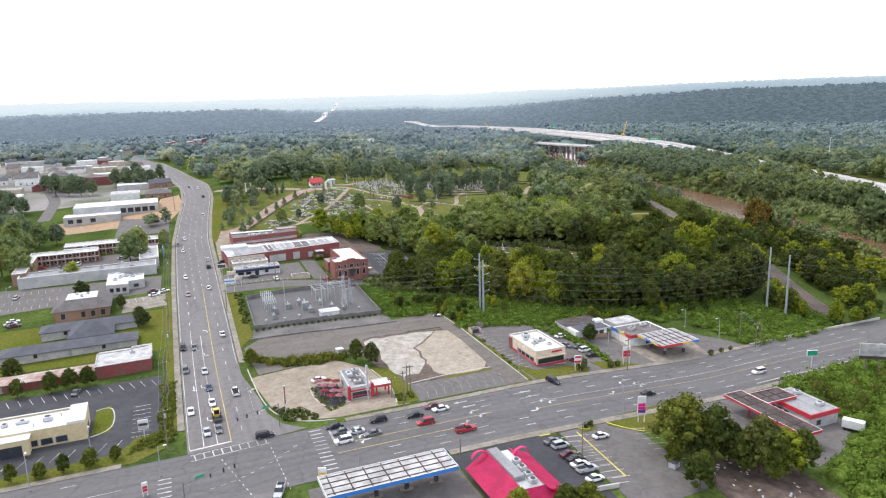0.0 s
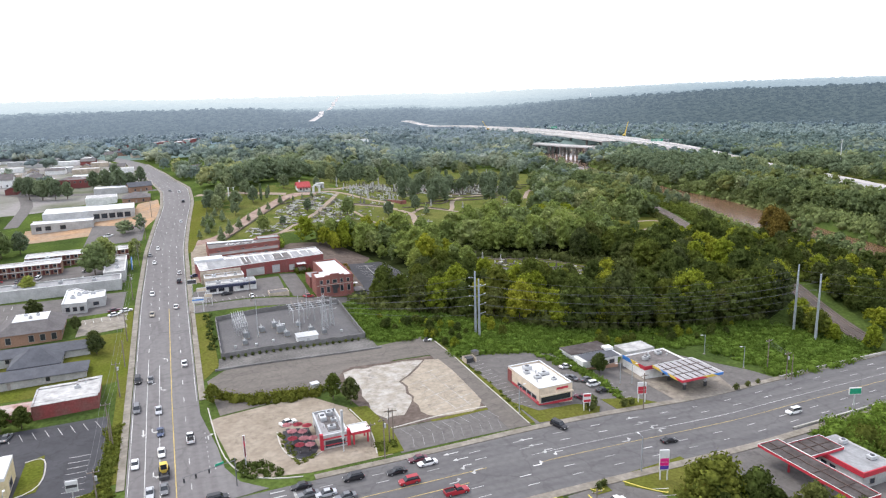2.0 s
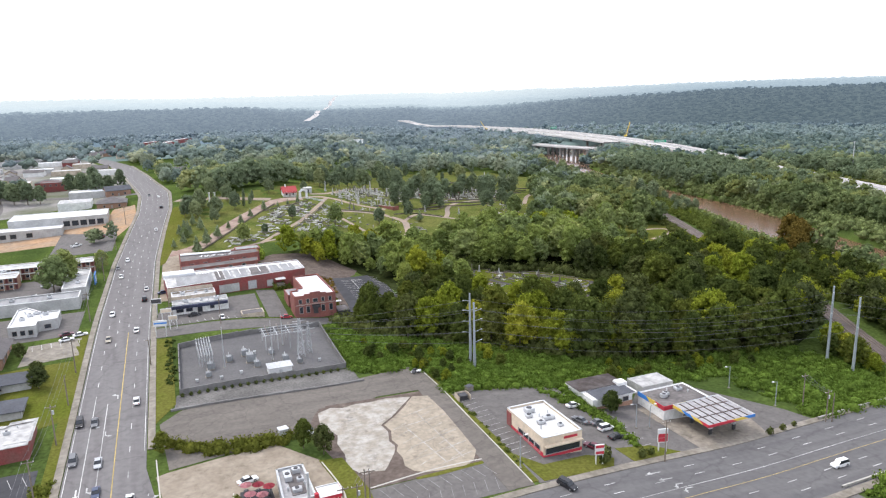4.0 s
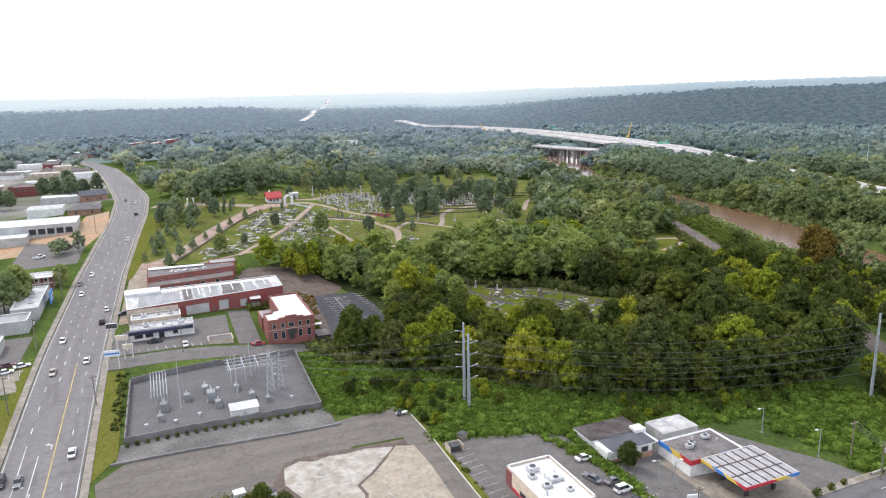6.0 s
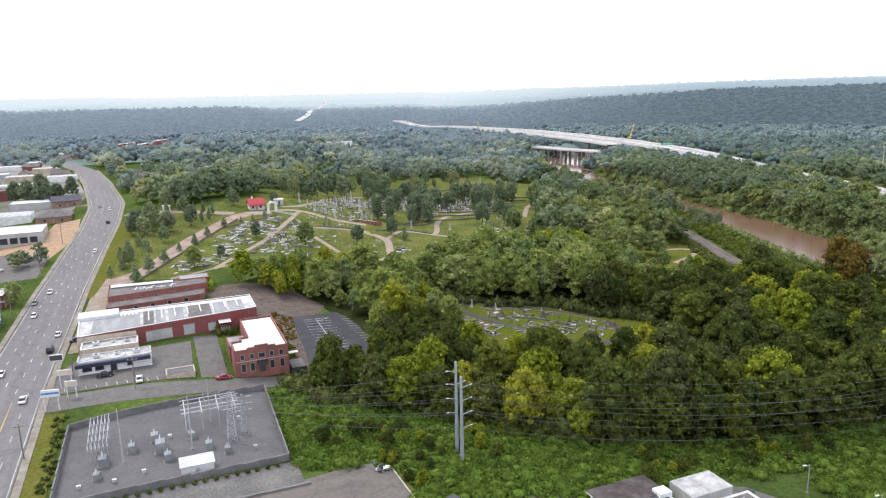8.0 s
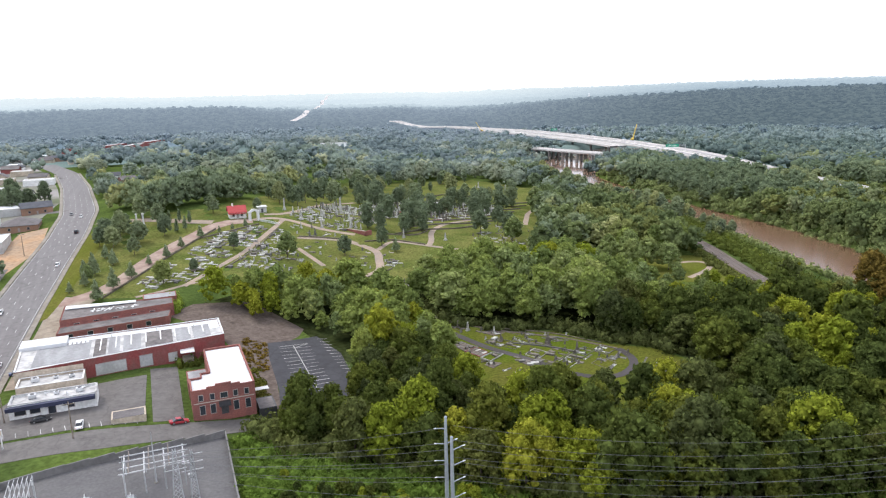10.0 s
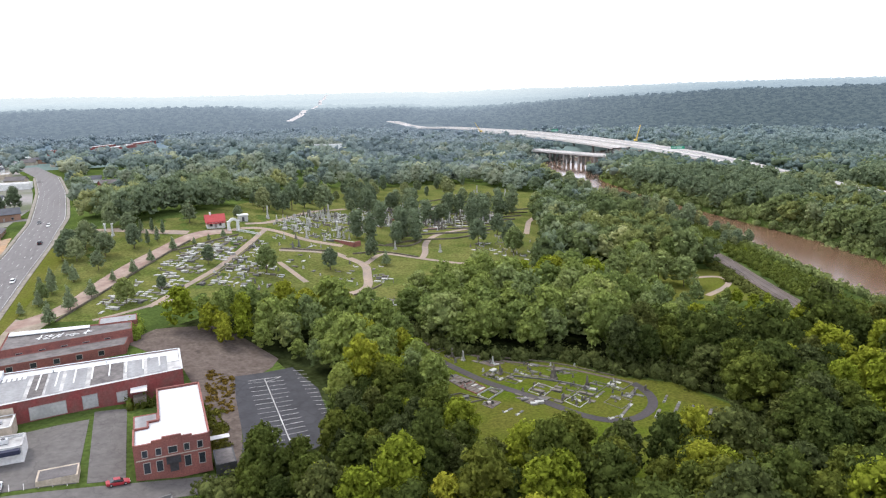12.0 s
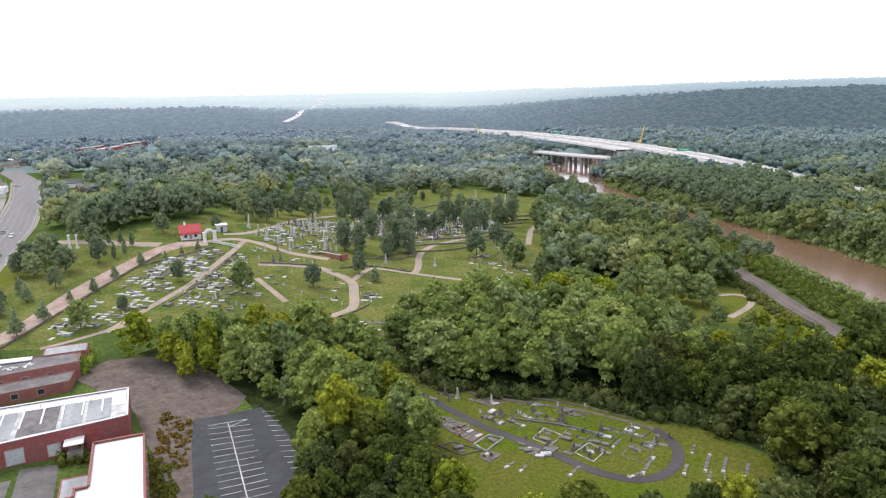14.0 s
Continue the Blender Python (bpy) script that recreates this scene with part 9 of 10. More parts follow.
part("chassis", box(-2.4, -0.8, 0.6, 2.4, 0.8, 0.88), M_DKMETAL, e)
for x in (-1.8, -0.8):
    for y in (-1.0, 1.0):
        part("wheel", tube((x, y - 0.15, 0.45), (x, y + 0.15, 0.45), 0.45, 0.45, 10), M_TYRE, e)
part("leg", box(2.0, -0.6, -0.2, 2.2, 0.6, 0.9), M_DKMETAL, e)
for u, v, m, lab in ((169.6, 209.6, M_GREEN, "green rubbish skip beside the store"), (106.7, 121.3, M_METAL, "grey rubbish skip by the trees"), (105.5, 227.0, M_CONC, "pale skip behind a fence"), (57.2, 220.4, M_WPAINT, "small grey cabinet hut by the lot")):
    e = thing("rubbish_skip", (u, v, gz(u, v) + 0.08), lab, "skip", "rubbish skips", 20)
    part("tub", box(-1.1, -0.9, 0.1, 1.1, 0.9, 1.5, 0.06), m, e)
    part("lid", box(-1.15, -0.95, 1.5, 1.15, 0.95, 1.6), M_DKMETAL, e)
random.seed(31)
for k in range(46):
    u, v = random.uniform(112, 134), random.uniform(98, 122)
    ob = part("litter", box(-0.5, -0.3, 0, 0.5, 0.3, 0.2), random.choice((M_CREAM, M_GREYWALL, M_METAL)))
    ob.matrix_basis = pose(u, v, gz(u, v) + 0.03, random.uniform(-12, 12), 0, random.uniform(0, 360)) @ Matrix.Scale(random.uniform(0.3, 0.9), 4)
    tagged(ob, "pale piece of litter on bare earth", "litter", "litter")

# ---- parking bays, kerbs, barriers ----
bays = []


def bay_row(p, q, n, depth, lean=0.0, w=0.16):
    """n bay lines from p to q, each running off to the left by depth."""
    p, q = Vector(p), Vector(q)
    d = (q - p).normalized()
    o = Vector((-d.y, d.x))
    for k in range(n + 1):
        a = p + (q - p) * (k / n)
        b = a + o * depth + d * lean
        s = d * w / 2
        bays.append([tuple(a - s), tuple(a + s), tuple(b + s), tuple(b - s)])


bay_row((-75, 228.5), (-8, 227), 22, -4.6, 1.6)
bay_row((-60, 181.5), (-17, 183), 12, 4.4, 2.0)
bay_row((-8.2, 208), (-8.4, 188), 7, -4.6)
bay_row((101.3, 355.6), (101.2, 320), 13, 4.9, -0.4)
bay_row((106.6, 355.6), (106.5, 320), 13, 5.0, -0.2)
bays.append([(106.25, 357.6), (106.55, 357.6), (106.5, 319.5), (106.2, 319.5)])
bays += [[(101.6, 357.2), (111.4, 358.5), (111.4, 358.75), (101.6, 357.45)], [(101.6, 357.2), (101.8, 357.2), (106.5, 355.7), (106.3, 355.7)], [(111.4, 358.5), (111.2, 358.6), (106.3, 355.8), (106.5, 355.6)]]
bay_row((115.6, 362), (117.0, 331), 11, 3.0, 1.0)
bay_row((100.6, 221), (100.4, 186), 13, 4.4, -0.8, 0.12)
bay_row((131.6, 215), (132.2, 184), 10, 4.6, -0.6)
bay_row((96.2, 141), (93.8, 121), 7, -5.0, 0.4)
bay_row((108.6, 141), (107.6, 122), 7, 5.0, 0.6)
bay_row((88.0, 141.5), (87.6, 119), 9, 4.6, 0)
bay_row((26, 315.8), (58, 313.4), 12, -2.6, 0.6)
bay_row((-72, 344), (-44, 343.5), 10, -4.4, 0.4)
bay_row((-72, 332), (-44, 331.5), 10, -4.4, 0.4)
bay_row((-72, 323), (-44, 322.5), 10, -4.4, 0.4)
bay_row((-16, 312.5), (-2, 313.5), 5, -4.6, 0.3)
flat_shapes("parking_bays", bays, M_WHITE, "white painted parking bay lines", 0.13, "parking bay")
bays = []
bay_row((66, 187.6), (91, 187.6), 9, -4.6, 1.2, 0.12)
bay_row((66, 177.4), (90, 177.2), 9, 4.6, 1.2, 0.12)
flat_shapes("parking_bays", bays, mat("faded_line", (0.24, 0.24, 0.235), var=0.3), "faded parking bay lines on worn asphalt", 0.13, "parking bay")
M_KERBY = mat("yellow_kerb", (0.62, 0.52, 0.12), var=0.15)
M_KERB = mat("kerb_concrete", (0.46, 0.44, 0.40), var=0.12)


def kerb(line, material, label, w=0.3, h=0.2):
    pts = resample(line, 2.5)
    ribbon("kerb", pts, -w / 2, w / 2, h, material, label, "kerb", across=1, thick=h + 0.15)


kerb([(98.1, 177), (98.4, 211), (99.0, 231), (98.6, 245)], M_KERB, "long pale kerb between lane and car park")
kerb([(20.8, 222), (21.4, 200), (22.6, 189), (25.6, 180.5), (31, 176.4), (38, 175.2)], M_KERB, "curved pale kerb round the corner lot")
kerb([(57, 205), (59, 190), (56.6, 178)], M_KERB, "pale kerb beside the drive-in lot")
kerb([(36.2, 199.8), (35.4, 191), (38, 181), (43, 182.6), (45, 185)], M_KERB, "curved kerb round the patio")
for ring in ([(94.6, 145.8), (95, 142), (100.2, 142.6), (100.2, 146.4), (94.6, 145.8)], [(83, 144), (88, 143), (88.4, 145.4), (83, 144)], [(104, 146.5), (105, 143.8), (113.4, 137), (112, 139)], [(93.6, 143), (92.6, 121)]):
    kerb(ring, M_KERBY, "yellow painted kerb in the car park")
kerb([(-23, 193), (-18, 193.6), (-17.2, 200), (-18.2, 213), (-22.6, 210)], M_KERB, "kerb round the bank's planting bed")
drape("lawn_bank_bed", [(-22.8, 193.4), (-18.4, 194), (-17.6, 200), (-18.6, 212.4), (-22.4, 209.6)], 0.15, M_LAWN, label="grass bed beside the bank", category="lawn")
drape("lawn_islet", [(95.2, 145.4), (95.4, 142.4), (99.8, 142.9), (99.8, 146)], 0.16, M_LAWN, label="small grass island in the car park", category="lawn")
drape("lawn_islet_west", [(83.6, 143.9), (87.7, 143.2), (88, 145.1)], 0.16, M_LAWN, label="small grass island in the car park", category="lawn")
kerb([(189, 179.2), (205, 179.8), (255, 179.2)], M_KERB, "concrete parapet beside the boulevard", 0.4, 0.9)
kerb([(165, 152.6), (205, 153.2), (255, 153.5)], M_KERB, "concrete parapet beside the boulevard", 0.4, 0.7)
kerb([(64, 189.2), (80, 191), (92, 190.4)], M_KERB, "broken concrete edge of the slab", 0.4, 0.12)
kerb([(74.5, 117.8), (88.2, 117.6)], M_KERB, "low concrete wall behind the car park", 0.4, 1.1)

e = thing("bin_corral", (101.6, 222.6, gz(101.6, 222.6)), "weathered board corral round a rubbish bin", "corral")
for x0, y0, x1, y1 in ((-1.8, -1.6, -1.68, 1.6), (1.68, -1.6, 1.8, 1.6), (-1.8, 1.6, 1.8, 1.72)):
    part("fence_panel", box(x0, y0, -0.2, x1, y1, 1.7), M_TAN, e)
part("bin", box(-1.1, -1.0, 0.1, 1.1, 1.1, 1.4, 0.06), M_DKMETAL, e, "dark steel rubbish bin")
part("bin_lid", box(-1.16, -1.06, 1.4, 1.16, 1.16, 1.5), M_DKMETAL, e)
random.seed(31)
heap = thing("rubbish_heap", (96.2, 246.6, gz(96.2, 246.6)), "small heap of dumped grey rubbish at the lane's end", "rubbish")
for k in range(14):
    w = random.uniform(0.2, 0.6)
    bm = box(-w, -w * 0.6, 0, w, w * 0.6, w * 0.9, 0.04)
    bm.transform(pose(random.uniform(-1.4, 1.4), random.uniform(-1.2, 1.2), 0.12 + random.uniform(0, 0.35), random.uniform(-12, 12), random.uniform(-12, 12), random.uniform(0, 180)))
    part("debris", bm, random.choice((M_TAN, M_GREYWALL, M_DKMETAL, M_WPAINT)), heap)

e = thing("utility_kiosk", (50.9, 221.0, gz(50.9, 221.0)), "pale grey utility kiosk beside the hedge", "kiosk", turn=8)
part("body", box(-1.1, -1.0, -0.3, 1.1, 1.0, 2.6, 0.05), M_GREYWALL, e)
part("roof", box(-1.25, -1.15, 2.6, 1.25, 1.15, 2.75, 0.03), M_METAL, e, "flat metal roof")
part("door", box(-0.45, -1.05, 0, 0.45, -0.99, 2.0), M_METAL, e)

# ---- graves ----
M_MARBLE = mat("white_marble", (0.50, 0.50, 0.47), var=0.22, col2=(0.30, 0.29, 0.27), big=0.6, fine=2)
M_GRANITE = mat("grey_granite", (0.135, 0.13, 0.122), var=0.18, big=0.6, fine=3)
M_AGED = mat("aged_stone", (0.115, 0.10, 0.085), var=0.2, col2=(0.18, 0.16, 0.14), big=0.5, fine=2)


def add_tablet(bm, x, y, z, w, t, h):
    """An upright headstone with a rounded head."""
    n = 6
    ring = [(-w / 2, 0), (w / 2, 0), (w / 2, h * 0.72)] + [(w / 2 * math.cos(math.pi * k / n), h * 0.72 + h * 0.28 * math.sin(math.pi * k / n)) for k in range(1, n)] + [(-w / 2, h * 0.72)]
    a = [bm.verts.new((x + p, y - t / 2, z + q)) for p, q in ring]
    b = [bm.verts.new((x + p, y + t / 2, z + q)) for p, q in ring]
    bm.faces.new(a), bm.faces.new(b[::-1])
    for i in range(len(a)):
        j = (i + 1) % len(a)
        bm.faces.new((a[j], a[i], b[i], b[j]))


def add_obelisk(bm, h, w):
    add_box(bm, -w, -w, -0.4, w, w, h * 0.1)
    add_box(bm, -w * 0.72, -w * 0.72, h * 0.1, w * 0.72, w * 0.72, h * 0.26)
    lo = [bm.verts.new((sx * w * 0.5, sy * w * 0.5, h * 0.26)) for sx, sy in ((-1, -1), (1, -1), (1, 1), (-1, 1))]
    hi = [bm.verts.new((sx * w * 0.3, sy * w * 0.3, h * 0.93)) for sx, sy in ((-1, -1), (1, -1), (1, 1), (-1, 1))]
    tip = bm.verts.new((0, 0, h))
    for i in range(4):
        j = (i + 1) % 4
        bm.faces.new((lo[i], lo[j], hi[j], hi[i])), bm.faces.new((hi[i], hi[j], tip))


def mesh_of(bm, name):
    bmesh.ops.recalc_face_normals(bm, faces=bm.faces)
    me = bpy.data.meshes.new(name)
    bm.to_mesh(me)
    bm.free()
    return me


def grave_mesh(kind):
    bm = bmesh.new()
    if kind == "slab":
        add_box(bm, -0.5, -1.05, -0.3, 0.5, 1.05, 0.22, 0.03)
    elif kind == "tablet":
        add_box(bm, -0.5, -0.22, -0.3, 0.5, 0.22, 0.16)
        add_tablet(bm, 0, 0, 0.16, 0.8, 0.16, 1.0)
    elif kind == "chest":
        add_box(bm, -0.6, -1.1, -0.3, 0.6, 1.1, 0.5, 0.03)
        add_box(bm, -0.7, -1.2, 0.5, 0.7, 1.2, 0.62, 0.02)
    elif kind == "ledger":
        add_box(bm, -0.5, -1.05, -0.3, 0.5, 1.05, 0.14, 0.02)
        add_tablet(bm, 0, 1.2, -0.1, 0.8, 0.16, 0.95)
    elif kind == "obelisk":
        add_obelisk(bm, 3.4, 0.6)
    elif kind == "cross":
        add_box(bm, -0.45, -0.3, -0.3, 0.45, 0.3, 0.35)
        add_box(bm, -0.1, -0.08, 0.35, 0.1, 0.08, 1.9)
        add_box(bm, -0.45, -0.079, 1.25, 0.45, 0.079, 1.45)
    return mesh_of(bm, kind)


GRAVE_WORDS = {"slab": "flat pale stone grave slab in grass", "tablet": "upright rounded headstone on the lawn", "chest": "pale stone chest tomb on the lawn", "ledger": "flat grave ledger with an upright headstone", "obelisk": "small stone obelisk on a stepped base", "cross": "stone cross on a square base"}
GRAVES = {}
for kind in GRAVE_WORDS:
    me = grave_mesh(kind)
    for j, m in enumerate((M_MARBLE, M_GRANITE, M_AGED)):
        c = me.copy()
        c.materials.append(m)
        GRAVES[kind, j] = c


def grave(kind, tone, u, v, turn, s=1.0):
    ob = new("grave" if kind in ("slab", "chest", "ledger") else "headstone" if kind != "obelisk" else "obelisk", GRAVES[kind, tone])
    ob.matrix_basis = pose(u, v, gz(u, v) + 0.03, 0, 0, turn) @ Matrix.Scale(s, 4)
    return tagged(ob, GRAVE_WORDS[kind], "gravestone", "gravestones")


def plot(corners, stones, rng, wall=0.45, material=None, turn=None):
    """A family plot: four kerb stones round it, graves inside."""
    cx, cy = sum(p[0] for p in corners) / 4, sum(p[1] for p in corners) / 4
    z = gz(cx, cy)
    e = thing("burial_plot", (cx, cy, z), "family burial plot with a low stone kerb", "burial plot", "burial plots")
    for (a, b), (c, d) in zip(corners, corners[1:] + corners[:1]):
        p, q = Vector((a - cx, b - cy, 0)), Vector((c - cx, d - cy, 0))
        dd = (q - p).normalized()
        bm = bmesh.new()
        for w in add_box(bm, -0.085, -0.085, -0.6, (q - p).length - 0.085, 0.085, wall * 0.8, 0.0):
            w.co = p + dd * w.co.x + Vector((dd.y, -dd.x, 0)) * w.co.y + Vector((0, 0, w.co.z + gz(cx + p.x, cy + p.y) * 0.5 + gz(cx + q.x, cy + q.y) * 0.5 - z))
        part("kerb_stone", bm, material or M_MARBLE, e)
    if material in (M_AGED, M_BRICK) and stones > 3:
        bm = bmesh.new()
        bm.faces.new([bm.verts.new((a - cx, b - cy, gz(a, b) - z + 0.13)) for a, b in corners])
        bed = bmesh.ops.extrude_face_region(bm, geom=bm.faces[:])
        bmesh.ops.translate(bm, verts=[w for w in bed["geom"] if isinstance(w, bmesh.types.BMVert)], vec=(0, 0, -0.4))
        bmesh.ops.recalc_face_normals(bm, faces=bm.faces)
        part("bed", bm, M_DUST, e, "bare brown gravel bed")
    A, B, C, D = (Vector(p) for p in corners)
    long_way = (B - A) if (B - A).length < (D - A).length else (D - A)
    ang = math.degrees(math.atan2(long_way.y, long_way.x)) if turn is None else turn
    for k in range(stones):
        s, t = rng.uniform(0.12, 0.88), rng.uniform(0.15, 0.85)
        if stones > 3:
            s, t = (k % 4 + 0.5) / 4, (k // 4 + 0.5) / max(1, math.ceil(stones / 4))
        p = A.lerp(B, s).lerp(D.lerp(C, s), t)
        grave(rng.choice(("slab", "slab", "ledger", "tablet", "chest", "ledger")), rng.choice((0, 1, 1, 2, 2)), p.x, p.y, ang + 90 + rng.uniform(-4, 4), rng.uniform(0.8, 1.05))


rng = random.Random(77)
for corners, n, wall, m in (([(151.8, 326.4), (154.8, 320.1), (160.3, 320.1), (155.7, 326.5)], 2, 0.7, M_AGED), ([(156, 337.6), (157.4, 330.9), (162.4, 332.7), (160, 339.3)], 8, 0.4, M_AGED), ([(157.4, 330.6), (159.9, 324.3), (164.1, 326.9), (162.4, 332.4)], 8, 0.5, M_BRICK), ([(159.7, 323.4), (161.0, 319.2), (167.6, 323.1), (165.1, 326.0)], 3, 0.9, M_MARBLE),
                            ([(158.4, 317.9), (159.7, 314.4), (163.7, 316.8), (161.7, 319.3)], 4, 0.3, M_AGED), ([(167, 335.5), (169.9, 329.4), (175.6, 332.5), (172.3, 338.2)], 6, 0.35, M_GRANITE), ([(171.4, 329.2), (173.2, 325.9), (181.9, 330.4), (179.5, 335.1)], 8, 0.3, M_GRANITE), ([(174.2, 320.2), (176.4, 315.6), (181.8, 318.8), (179.6, 323.8)], 6, 0.35, M_MARBLE),
                            ([(176.6, 315.2), (179.3, 311.1), (188.4, 315.9), (186.3, 322.2)], 2, 0.35, M_AGED), ([(168.9, 318.1), (170.8, 311.3), (174.3, 311.5), (171.7, 316.9)], 8, 0.2, M_AGED), ([(153.4, 346.7), (154.7, 343.9), (157.8, 345.4), (157, 349.5)], 2, 0.35, M_AGED), ([(180, 310.5), (181.5, 305.2), (186.9, 308.2), (185.6, 313)], 1, 0.4, M_MARBLE),
                            ([(184.7, 313.0), (187.3, 309.4), (197.3, 314.5), (195.4, 318.4)], 11, 0.35, M_GRANITE), ([(196.4, 313.5), (198, 309.7), (204.2, 312.2), (202.2, 316.2)], 5, 0.45, M_GRANITE), ([(178.4, 341.5), (181, 337), (186, 334.5), (184, 339)], 3, 0.3, M_AGED), ([(162.5, 354), (163.5, 349.5), (168, 350.5), (166.5, 355)], 3, 0.35, M_AGED),
                            ([(160.5, 361), (161.5, 357), (165, 358.5), (163.5, 362)], 2, 0.35, M_AGED), ([(187, 331.5), (189, 326.5), (194, 325.5), (191, 331)], 4, 0.3, M_GRANITE), ([(189.5, 305.5), (191.5, 300), (197, 303), (195, 308)], 2, 0.25, M_AGED), ([(170.5, 345), (172.5, 340), (177.5, 341), (175, 345)], 4, 0.3, M_AGED)):
    plot(corners, n, rng, wall * 0.7, m)
for u, v, n, turn in ((205.8, 295, 5, 40), (208.4, 292.4, 4, 40), (202, 290.2, 3, 40), (202.5, 286.3, 4, 40), (198, 283.1, 7, 40), (211.2, 288.6, 4, 40), (202, 279, 2, 40), (197.4, 275.8, 3, 40), (192.7, 299.5, 5, 35), (201.5, 308.1, 4, 35), (199, 294.5, 3, 40), (192.3, 310.6, 3, 30), (207, 301, 3, 40), (166, 309.5, 2, 30), (164, 312, 2, 20), (176, 304, 3, 30), (187.5, 297, 2, 10), (209, 283, 2, 40)):
    for k in range(n):
        a = radians(turn)
        grave("slab" if k % 4 else "ledger", (0, 1, 2, 1)[k % 4], u + 1.9 * (k - n / 2) * math.cos(a), v + 1.9 * (k - n / 2) * math.sin(a), turn + 90 + rng.uniform(-4, 4), rng.uniform(0.65, 0.9))
for u, v, s, k in ((172.3, 333.9, 0.9, "obelisk"), (173.9, 342, 0.8, "obelisk"), (166.6, 348.3, 1.0, "obelisk"), (164.6, 352.3, 0.9, "obelisk"), (191.5, 316.5, 1.0, "obelisk"), (192.6, 304.5, 0.7, "cross"), (161, 364.5, 0.8, "cross"), (178, 334.5, 0.7, "tablet"), (189.6, 333.5, 1.0, "tablet"), (196, 330, 1.0, "tablet"), (168.6, 338, 1.0, "tablet")):
    grave(k, rng.choice((0, 2)), u, v, 25, s)
e = thing("statue_monument", (185.2, 324.6, gz(185.2, 324.6)), "tall stone monument with a figure on a stepped base", "monument", turn=25)
bm = bmesh.new()
add_box(bm, -1.0, -1.0, -0.4, 1.0, 1.0, 0.5), add_box(bm, -0.7, -0.7, 0.5, 0.7, 0.7, 1.6), add_box(bm, -0.5, -0.5, 1.6, 0.5, 0.5, 3.0)
add_tube(bm, (0, 0, 3.0), (0, 0, 4.3), 0.34, 0.24, 8), add_tube(bm, (0, 0, 4.3), (0, 0, 4.8), 0.2, 0.12, 8), add_box(bm, -0.55, -0.12, 3.7, 0.55, 0.12, 3.95)
part("pedestal_and_figure", bm, M_AGED, e)

# hill graves: counted ones near the drive, the rest joined
SECTIONS = (([(149, 352), (158, 332), (168, 318), (184, 300), (204, 300), (206, 312), (192, 330), (170, 350)], 30, 2.3, 0.2, ("slab", "tablet", "tablet", "slab", "ledger"), False),
            ([(60, 426), (78, 431), (92, 446), (104, 461), (114, 478), (122, 494), (116, 501), (104, 493), (94, 486), (82, 470), (70, 450), (58, 436)], 58, 3.0, 0.72, ("slab", "slab", "slab", "chest", "ledger"), True),
            ([(95, 441), (118, 432), (130, 447), (127, 465), (132, 478), (127, 492), (116, 473), (105, 456)], 58, 3.0, 0.72, ("slab", "slab", "ledger", "tablet", "chest"), True),
            ([(135, 479), (150, 480), (157, 477.5), (162, 484), (150, 489), (140, 501), (131, 497)], 45, 3.8, 0.4, ("slab", "ledger", "tablet", "obelisk"), True),
            ([(139, 440), (158, 430), (160, 443), (163, 455), (157, 470), (140, 474), (133, 462)], 50, 4.6, 0.28, ("slab", "tablet", "ledger"), True),
            ([(165, 425), (172, 430), (174, 452), (169, 452), (166, 440)], 60, 2.4, 0.6, ("slab", "tablet", "ledger", "chest"), True),
            ([(152, 398), (168, 402), (170, 422), (158, 420)], 60, 2.4, 0.6, ("slab", "tablet", "ledger"), True),
            ([(136, 514), (150, 502), (165, 490), (176, 502), (200, 528), (214, 565), (196, 600), (160, 560), (142, 534)], 50, 2.9, 0.6, ("slab", "slab", "tablet", "tablet", "ledger", "chest", "obelisk", "cross"), False),
            ([(172, 472), (190, 468), (200, 482), (215, 502), (240, 522), (266, 534), (304, 584), (344, 645), (338, 720), (262, 730), (216, 640), (206, 565), (192, 522)], 40, 3.2, 0.6, ("slab", "tablet", "tablet", "ledger", "obelisk", "chest"), False),
            ([(228, 415), (255, 446), (270, 492), (250, 505), (222, 470)], 40, 4.0, 0.4, ("tablet", "slab", "ledger"), False),
            ([(112, 876), (160, 882), (164, 960), (118, 955)], 30, 3.4, 0.7, ("tablet", "slab", "obelisk"), False))
rest = []
for poly, turn, gap, chance, kinds, single in SECTIONS:
    us, vs = [p[0] for p in poly], [p[1] for p in poly]
    cu, cv = sum(us) / len(us), sum(vs) / len(vs)
    c, s = math.cos(radians(turn)), math.sin(radians(turn))
    n = int(90 / gap)
    for i in range(-n, n + 1):
        for j in range(-n, n + 1):
            x, y = i * gap * 0.62 + rng.uniform(-0.2, 0.2), j * gap + rng.uniform(-0.3, 0.3)
            u, v = cu + c * x - s * y, cv + s * x + c * y
            if not inside(poly, u, v) or rng.random() > chance or noise.noise(Vector((u / 9, v / 9, 2))) < -0.18:
                continue
            k, t = rng.choice(kinds), rng.choice((0, 0, 0, 1, 2) if v > 380 else (1, 2, 2))
            if single and rng.random() < 0.36:
                grave(k, t, u, v, turn + rng.choice((0, 0, 90)) + rng.uniform(-4, 4), rng.uniform(0.85, 1.25))
            else:
                rest.append((k, t, u, v, turn, rng.uniform(0.9, 1.4)))
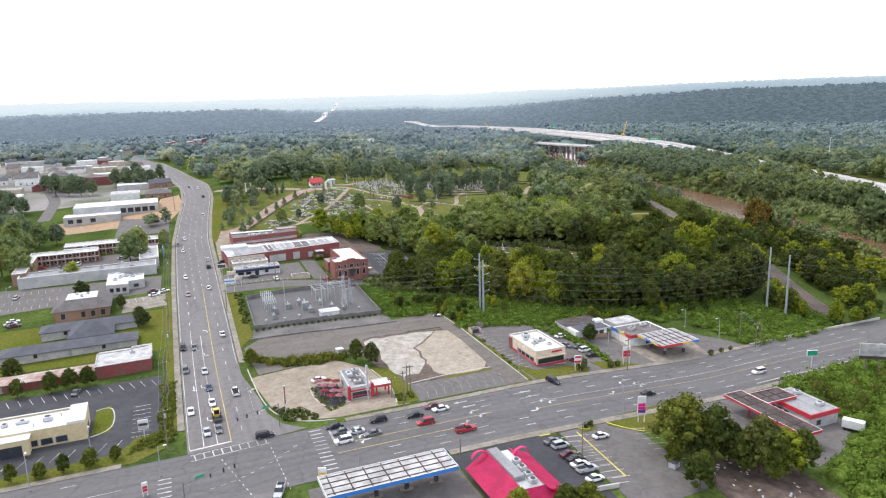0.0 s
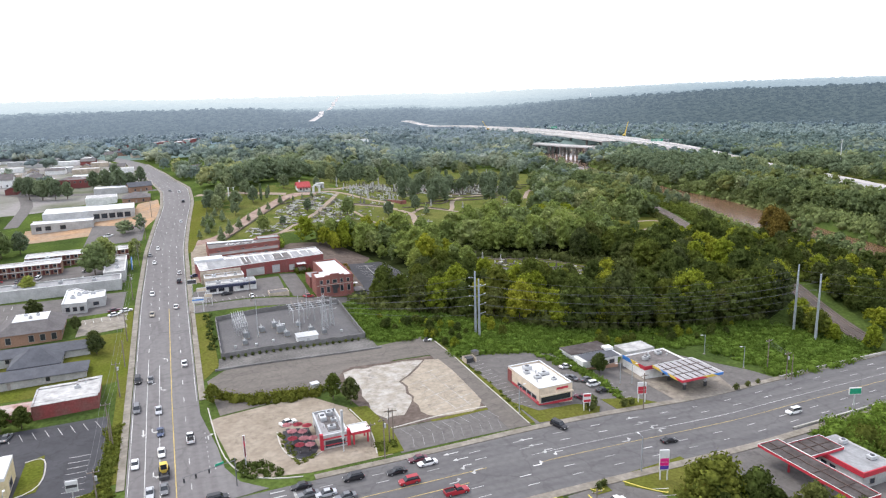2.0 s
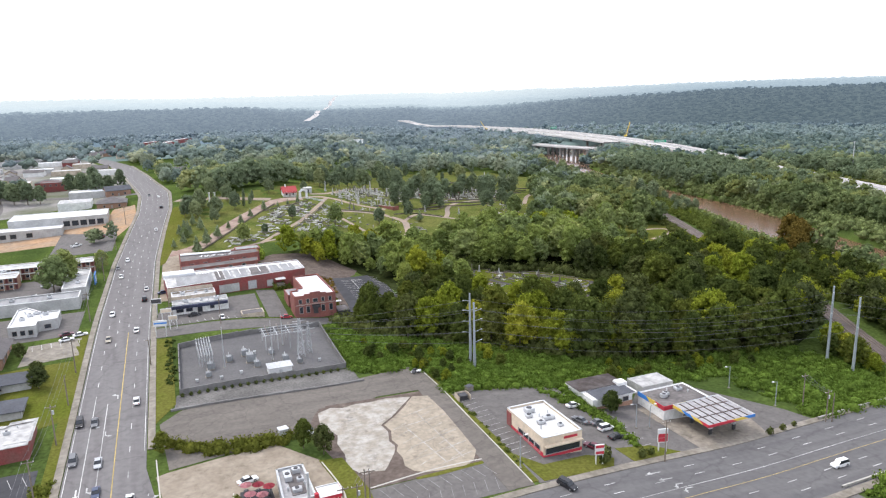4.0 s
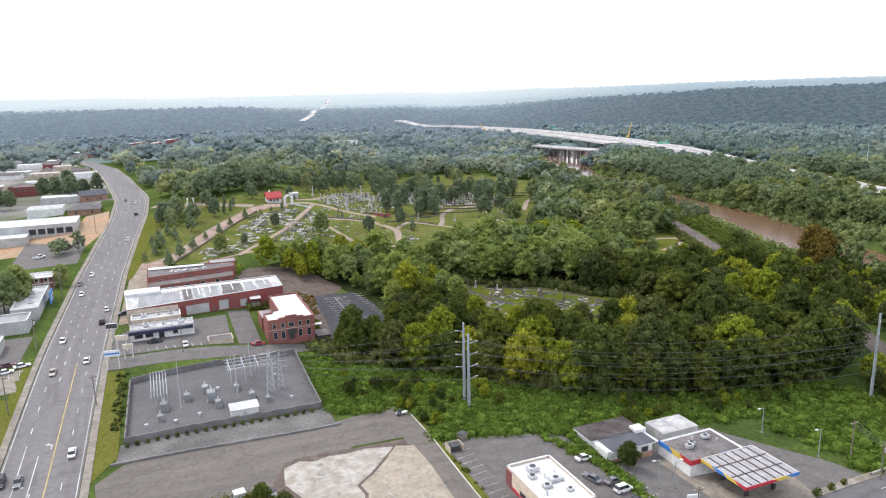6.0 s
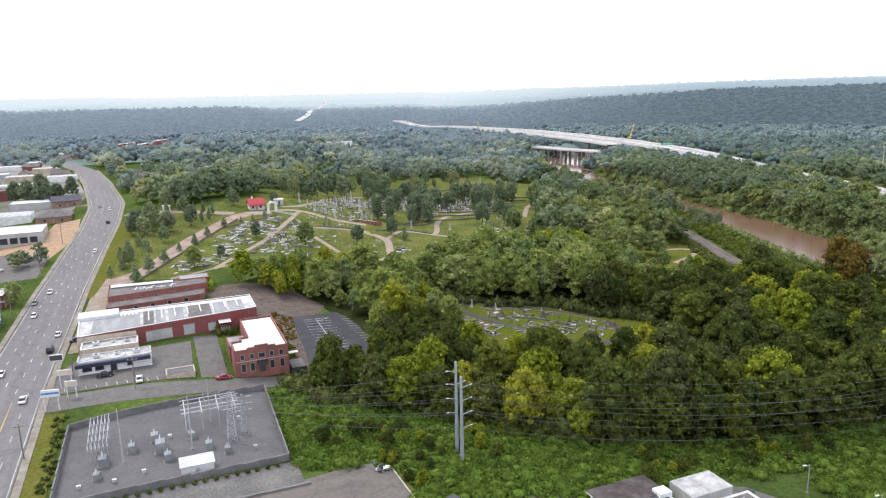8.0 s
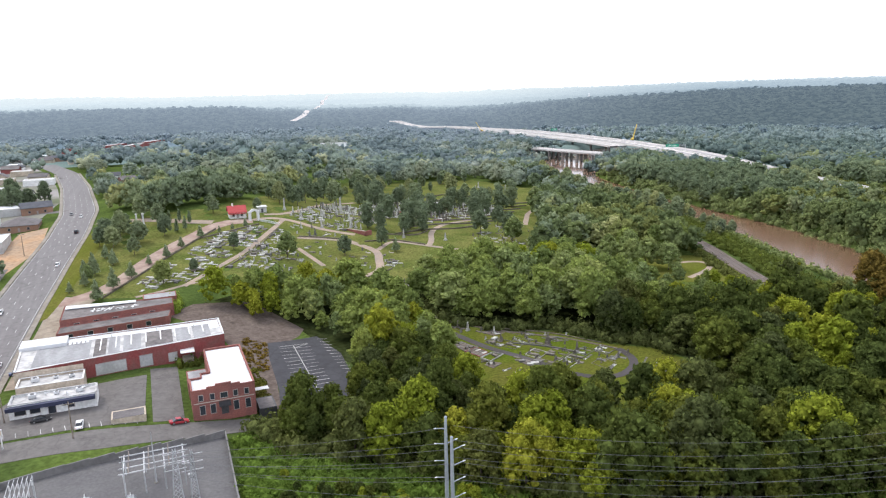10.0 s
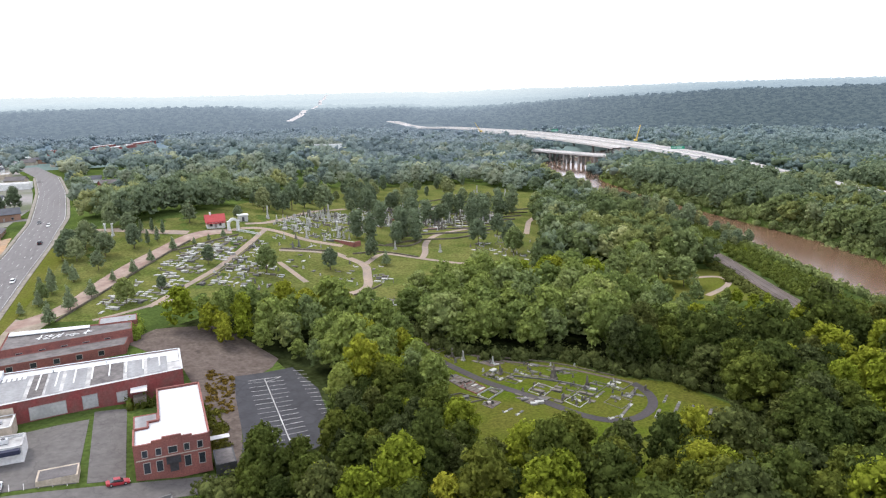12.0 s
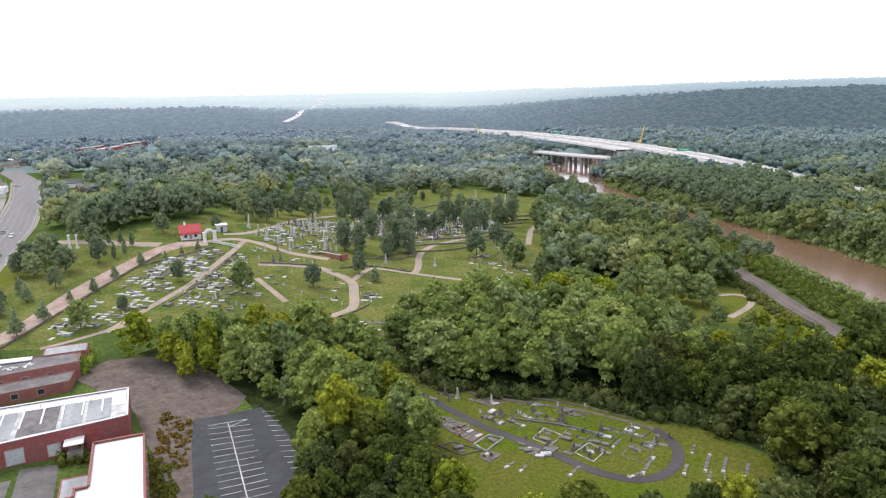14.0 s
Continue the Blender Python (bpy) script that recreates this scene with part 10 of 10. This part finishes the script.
for tone in range(3):
    Vs, Fs, base = [], [], 0
    for k, t, u, v, turn, s in rest:
        if t != tone:
            continue
        me = GRAVES[k, 0]
        m = pose(u, v, gz(u, v) + 0.03, 0, 0, turn) @ Matrix.Scale(s, 4)
        Vs += [tuple(m @ w.co) for w in me.vertices]
        Fs += [tuple(base + i for i in p.vertices) for p in me.polygons]
        base += len(me.vertices)
    tagged(link("gravestones", Vs, Fs, (M_MARBLE, M_GRANITE, M_AGED)[tone]), "many pale gravestones scattered over the cemetery hill", "gravestones", kind="stuff")
for u, v, h, w in ((137.8, 536.4, 7.2, 0.7), (173.6, 548, 9.5, 0.9), (188, 474.4, 4.6, 0.7), (207.7, 464.9, 4.2, 0.7), (150, 497, 5.0, 0.7), (158, 494, 3.6, 0.6), (185, 545, 6.0, 0.8), (196, 556, 5, 0.7), (268, 575, 5, 0.8), (240, 560, 5, 0.8), (322, 668, 6, 0.9), (300, 655, 5, 0.9), (335, 690, 6, 0.9), (310, 640, 5, 0.8), (346, 660, 6, 0.9)):
    bm = bmesh.new()
    add_obelisk(bm, h, w)
    ob = part("obelisk", bm, M_MARBLE)
    ob.matrix_basis = pose(u, v, gz(u, v), 0, 0, 35)
    tagged(ob, "tall pale stone obelisk on a stepped base", "obelisk", "obelisks")
for u, v in ((59.6, 522.6), (62.8, 520.4)):
    e = thing("gate_column", (u, v, gz(u, v)), "tall white stone column at a cemetery entrance", "column", "gate columns")
    part("plinth", box(-0.7, -0.7, -0.5, 0.7, 0.7, 0.9, 0.05), M_WPAINT, e)
    part("shaft", tube((0, 0, 0.9), (0, 0, 5.6), 0.45, 0.38, 10), M_WPAINT, e)
    part("capital", box(-0.6, -0.6, 5.6, 0.6, 0.6, 6.1, 0.05), M_WPAINT, e)
# white balustrade by the gate, low terrace walls
for k in range(9):
    u, v = 118.6 + 1.15 * k, 508.2 - 0.95 * k
    e = thing("balustrade", (u, v, gz(u, v)), "white stone balustrade piece by the gate", "balustrade", "balustrade", -39.5)
    part("rail", box(-0.72, -0.15, 0.8, 0.72, 0.15, 0.98), M_WPAINT, e)
    part("foot", box(-0.72, -0.18, -0.4, 0.72, 0.18, 0.16), M_WPAINT, e)
    for j in range(4):
        part("baluster", tube((-0.54 + 0.36 * j, 0, 0.16), (-0.54 + 0.36 * j, 0, 0.8), 0.09, 0.07, 6), M_WPAINT, e)


def low_wall(line, h, material, label, w=0.4):
    ribbon("low_wall", resample(line, 3), -w / 2, w / 2, h, material, label, "wall", across=1, thick=h + 0.4)


M_WALLDK = mat("mossy_wall", (0.14, 0.12, 0.09), var=0.25, big=0.4)
for line, h, m in (([(46, 424), (57, 442), (71, 463), (84, 481), (96, 497)], 0.8, M_WALLDK), ([(88, 485), (102, 491.5), (118, 501)], 0.7, M_WALLDK), ([(94, 441), (106, 456), (117, 475), (126, 493)], 0.5, M_WALLDK), ([(134, 479.5), (147, 479), (158, 477)], 0.7, M_WALLDK), ([(152, 421.4), (160, 423.6), (166, 429)], 0.6, M_WALLDK),
                   ([(166, 472), (180, 473), (194, 459)], 0.7, M_WALLDK), ([(196, 500), (214, 512), (232, 520)], 0.8, M_BRICK), ([(206, 540), (226, 540), (246, 552)], 0.9, M_WALLDK), ([(214, 560), (236, 570), (262, 580)], 0.9, M_BRICK), ([(180, 484), (196, 476), (206, 486)], 0.7, M_WALLDK), ([(236, 590), (262, 604), (296, 612)], 0.9, M_WALLDK), ([(250, 620), (290, 640), (330, 650)], 0.9, M_AGED), ([(260, 650), (300, 668), (340, 676)], 0.9, M_WALLDK),
                   *(([(186 + 13 * k, 482 + 15 * k), (204 + 13 * k, 489 + 14 * k), (226 + 13 * k, 489 + 15 * k), (248 + 12 * k, 500 + 13 * k)], 0.8, M_AGED if k % 3 else M_WALLDK) for k in range(8)),
                   ([(156, 341), (150, 352), (152, 366)], 0.6, M_WALLDK), ([(175, 331), (186, 322.5), (190, 316)], 0.5, M_GRANITE), ([(178, 345.5), (192, 335), (203, 319)], 0.4, M_WALLDK)):
    low_wall(line, h, m, "low weathered cemetery wall")
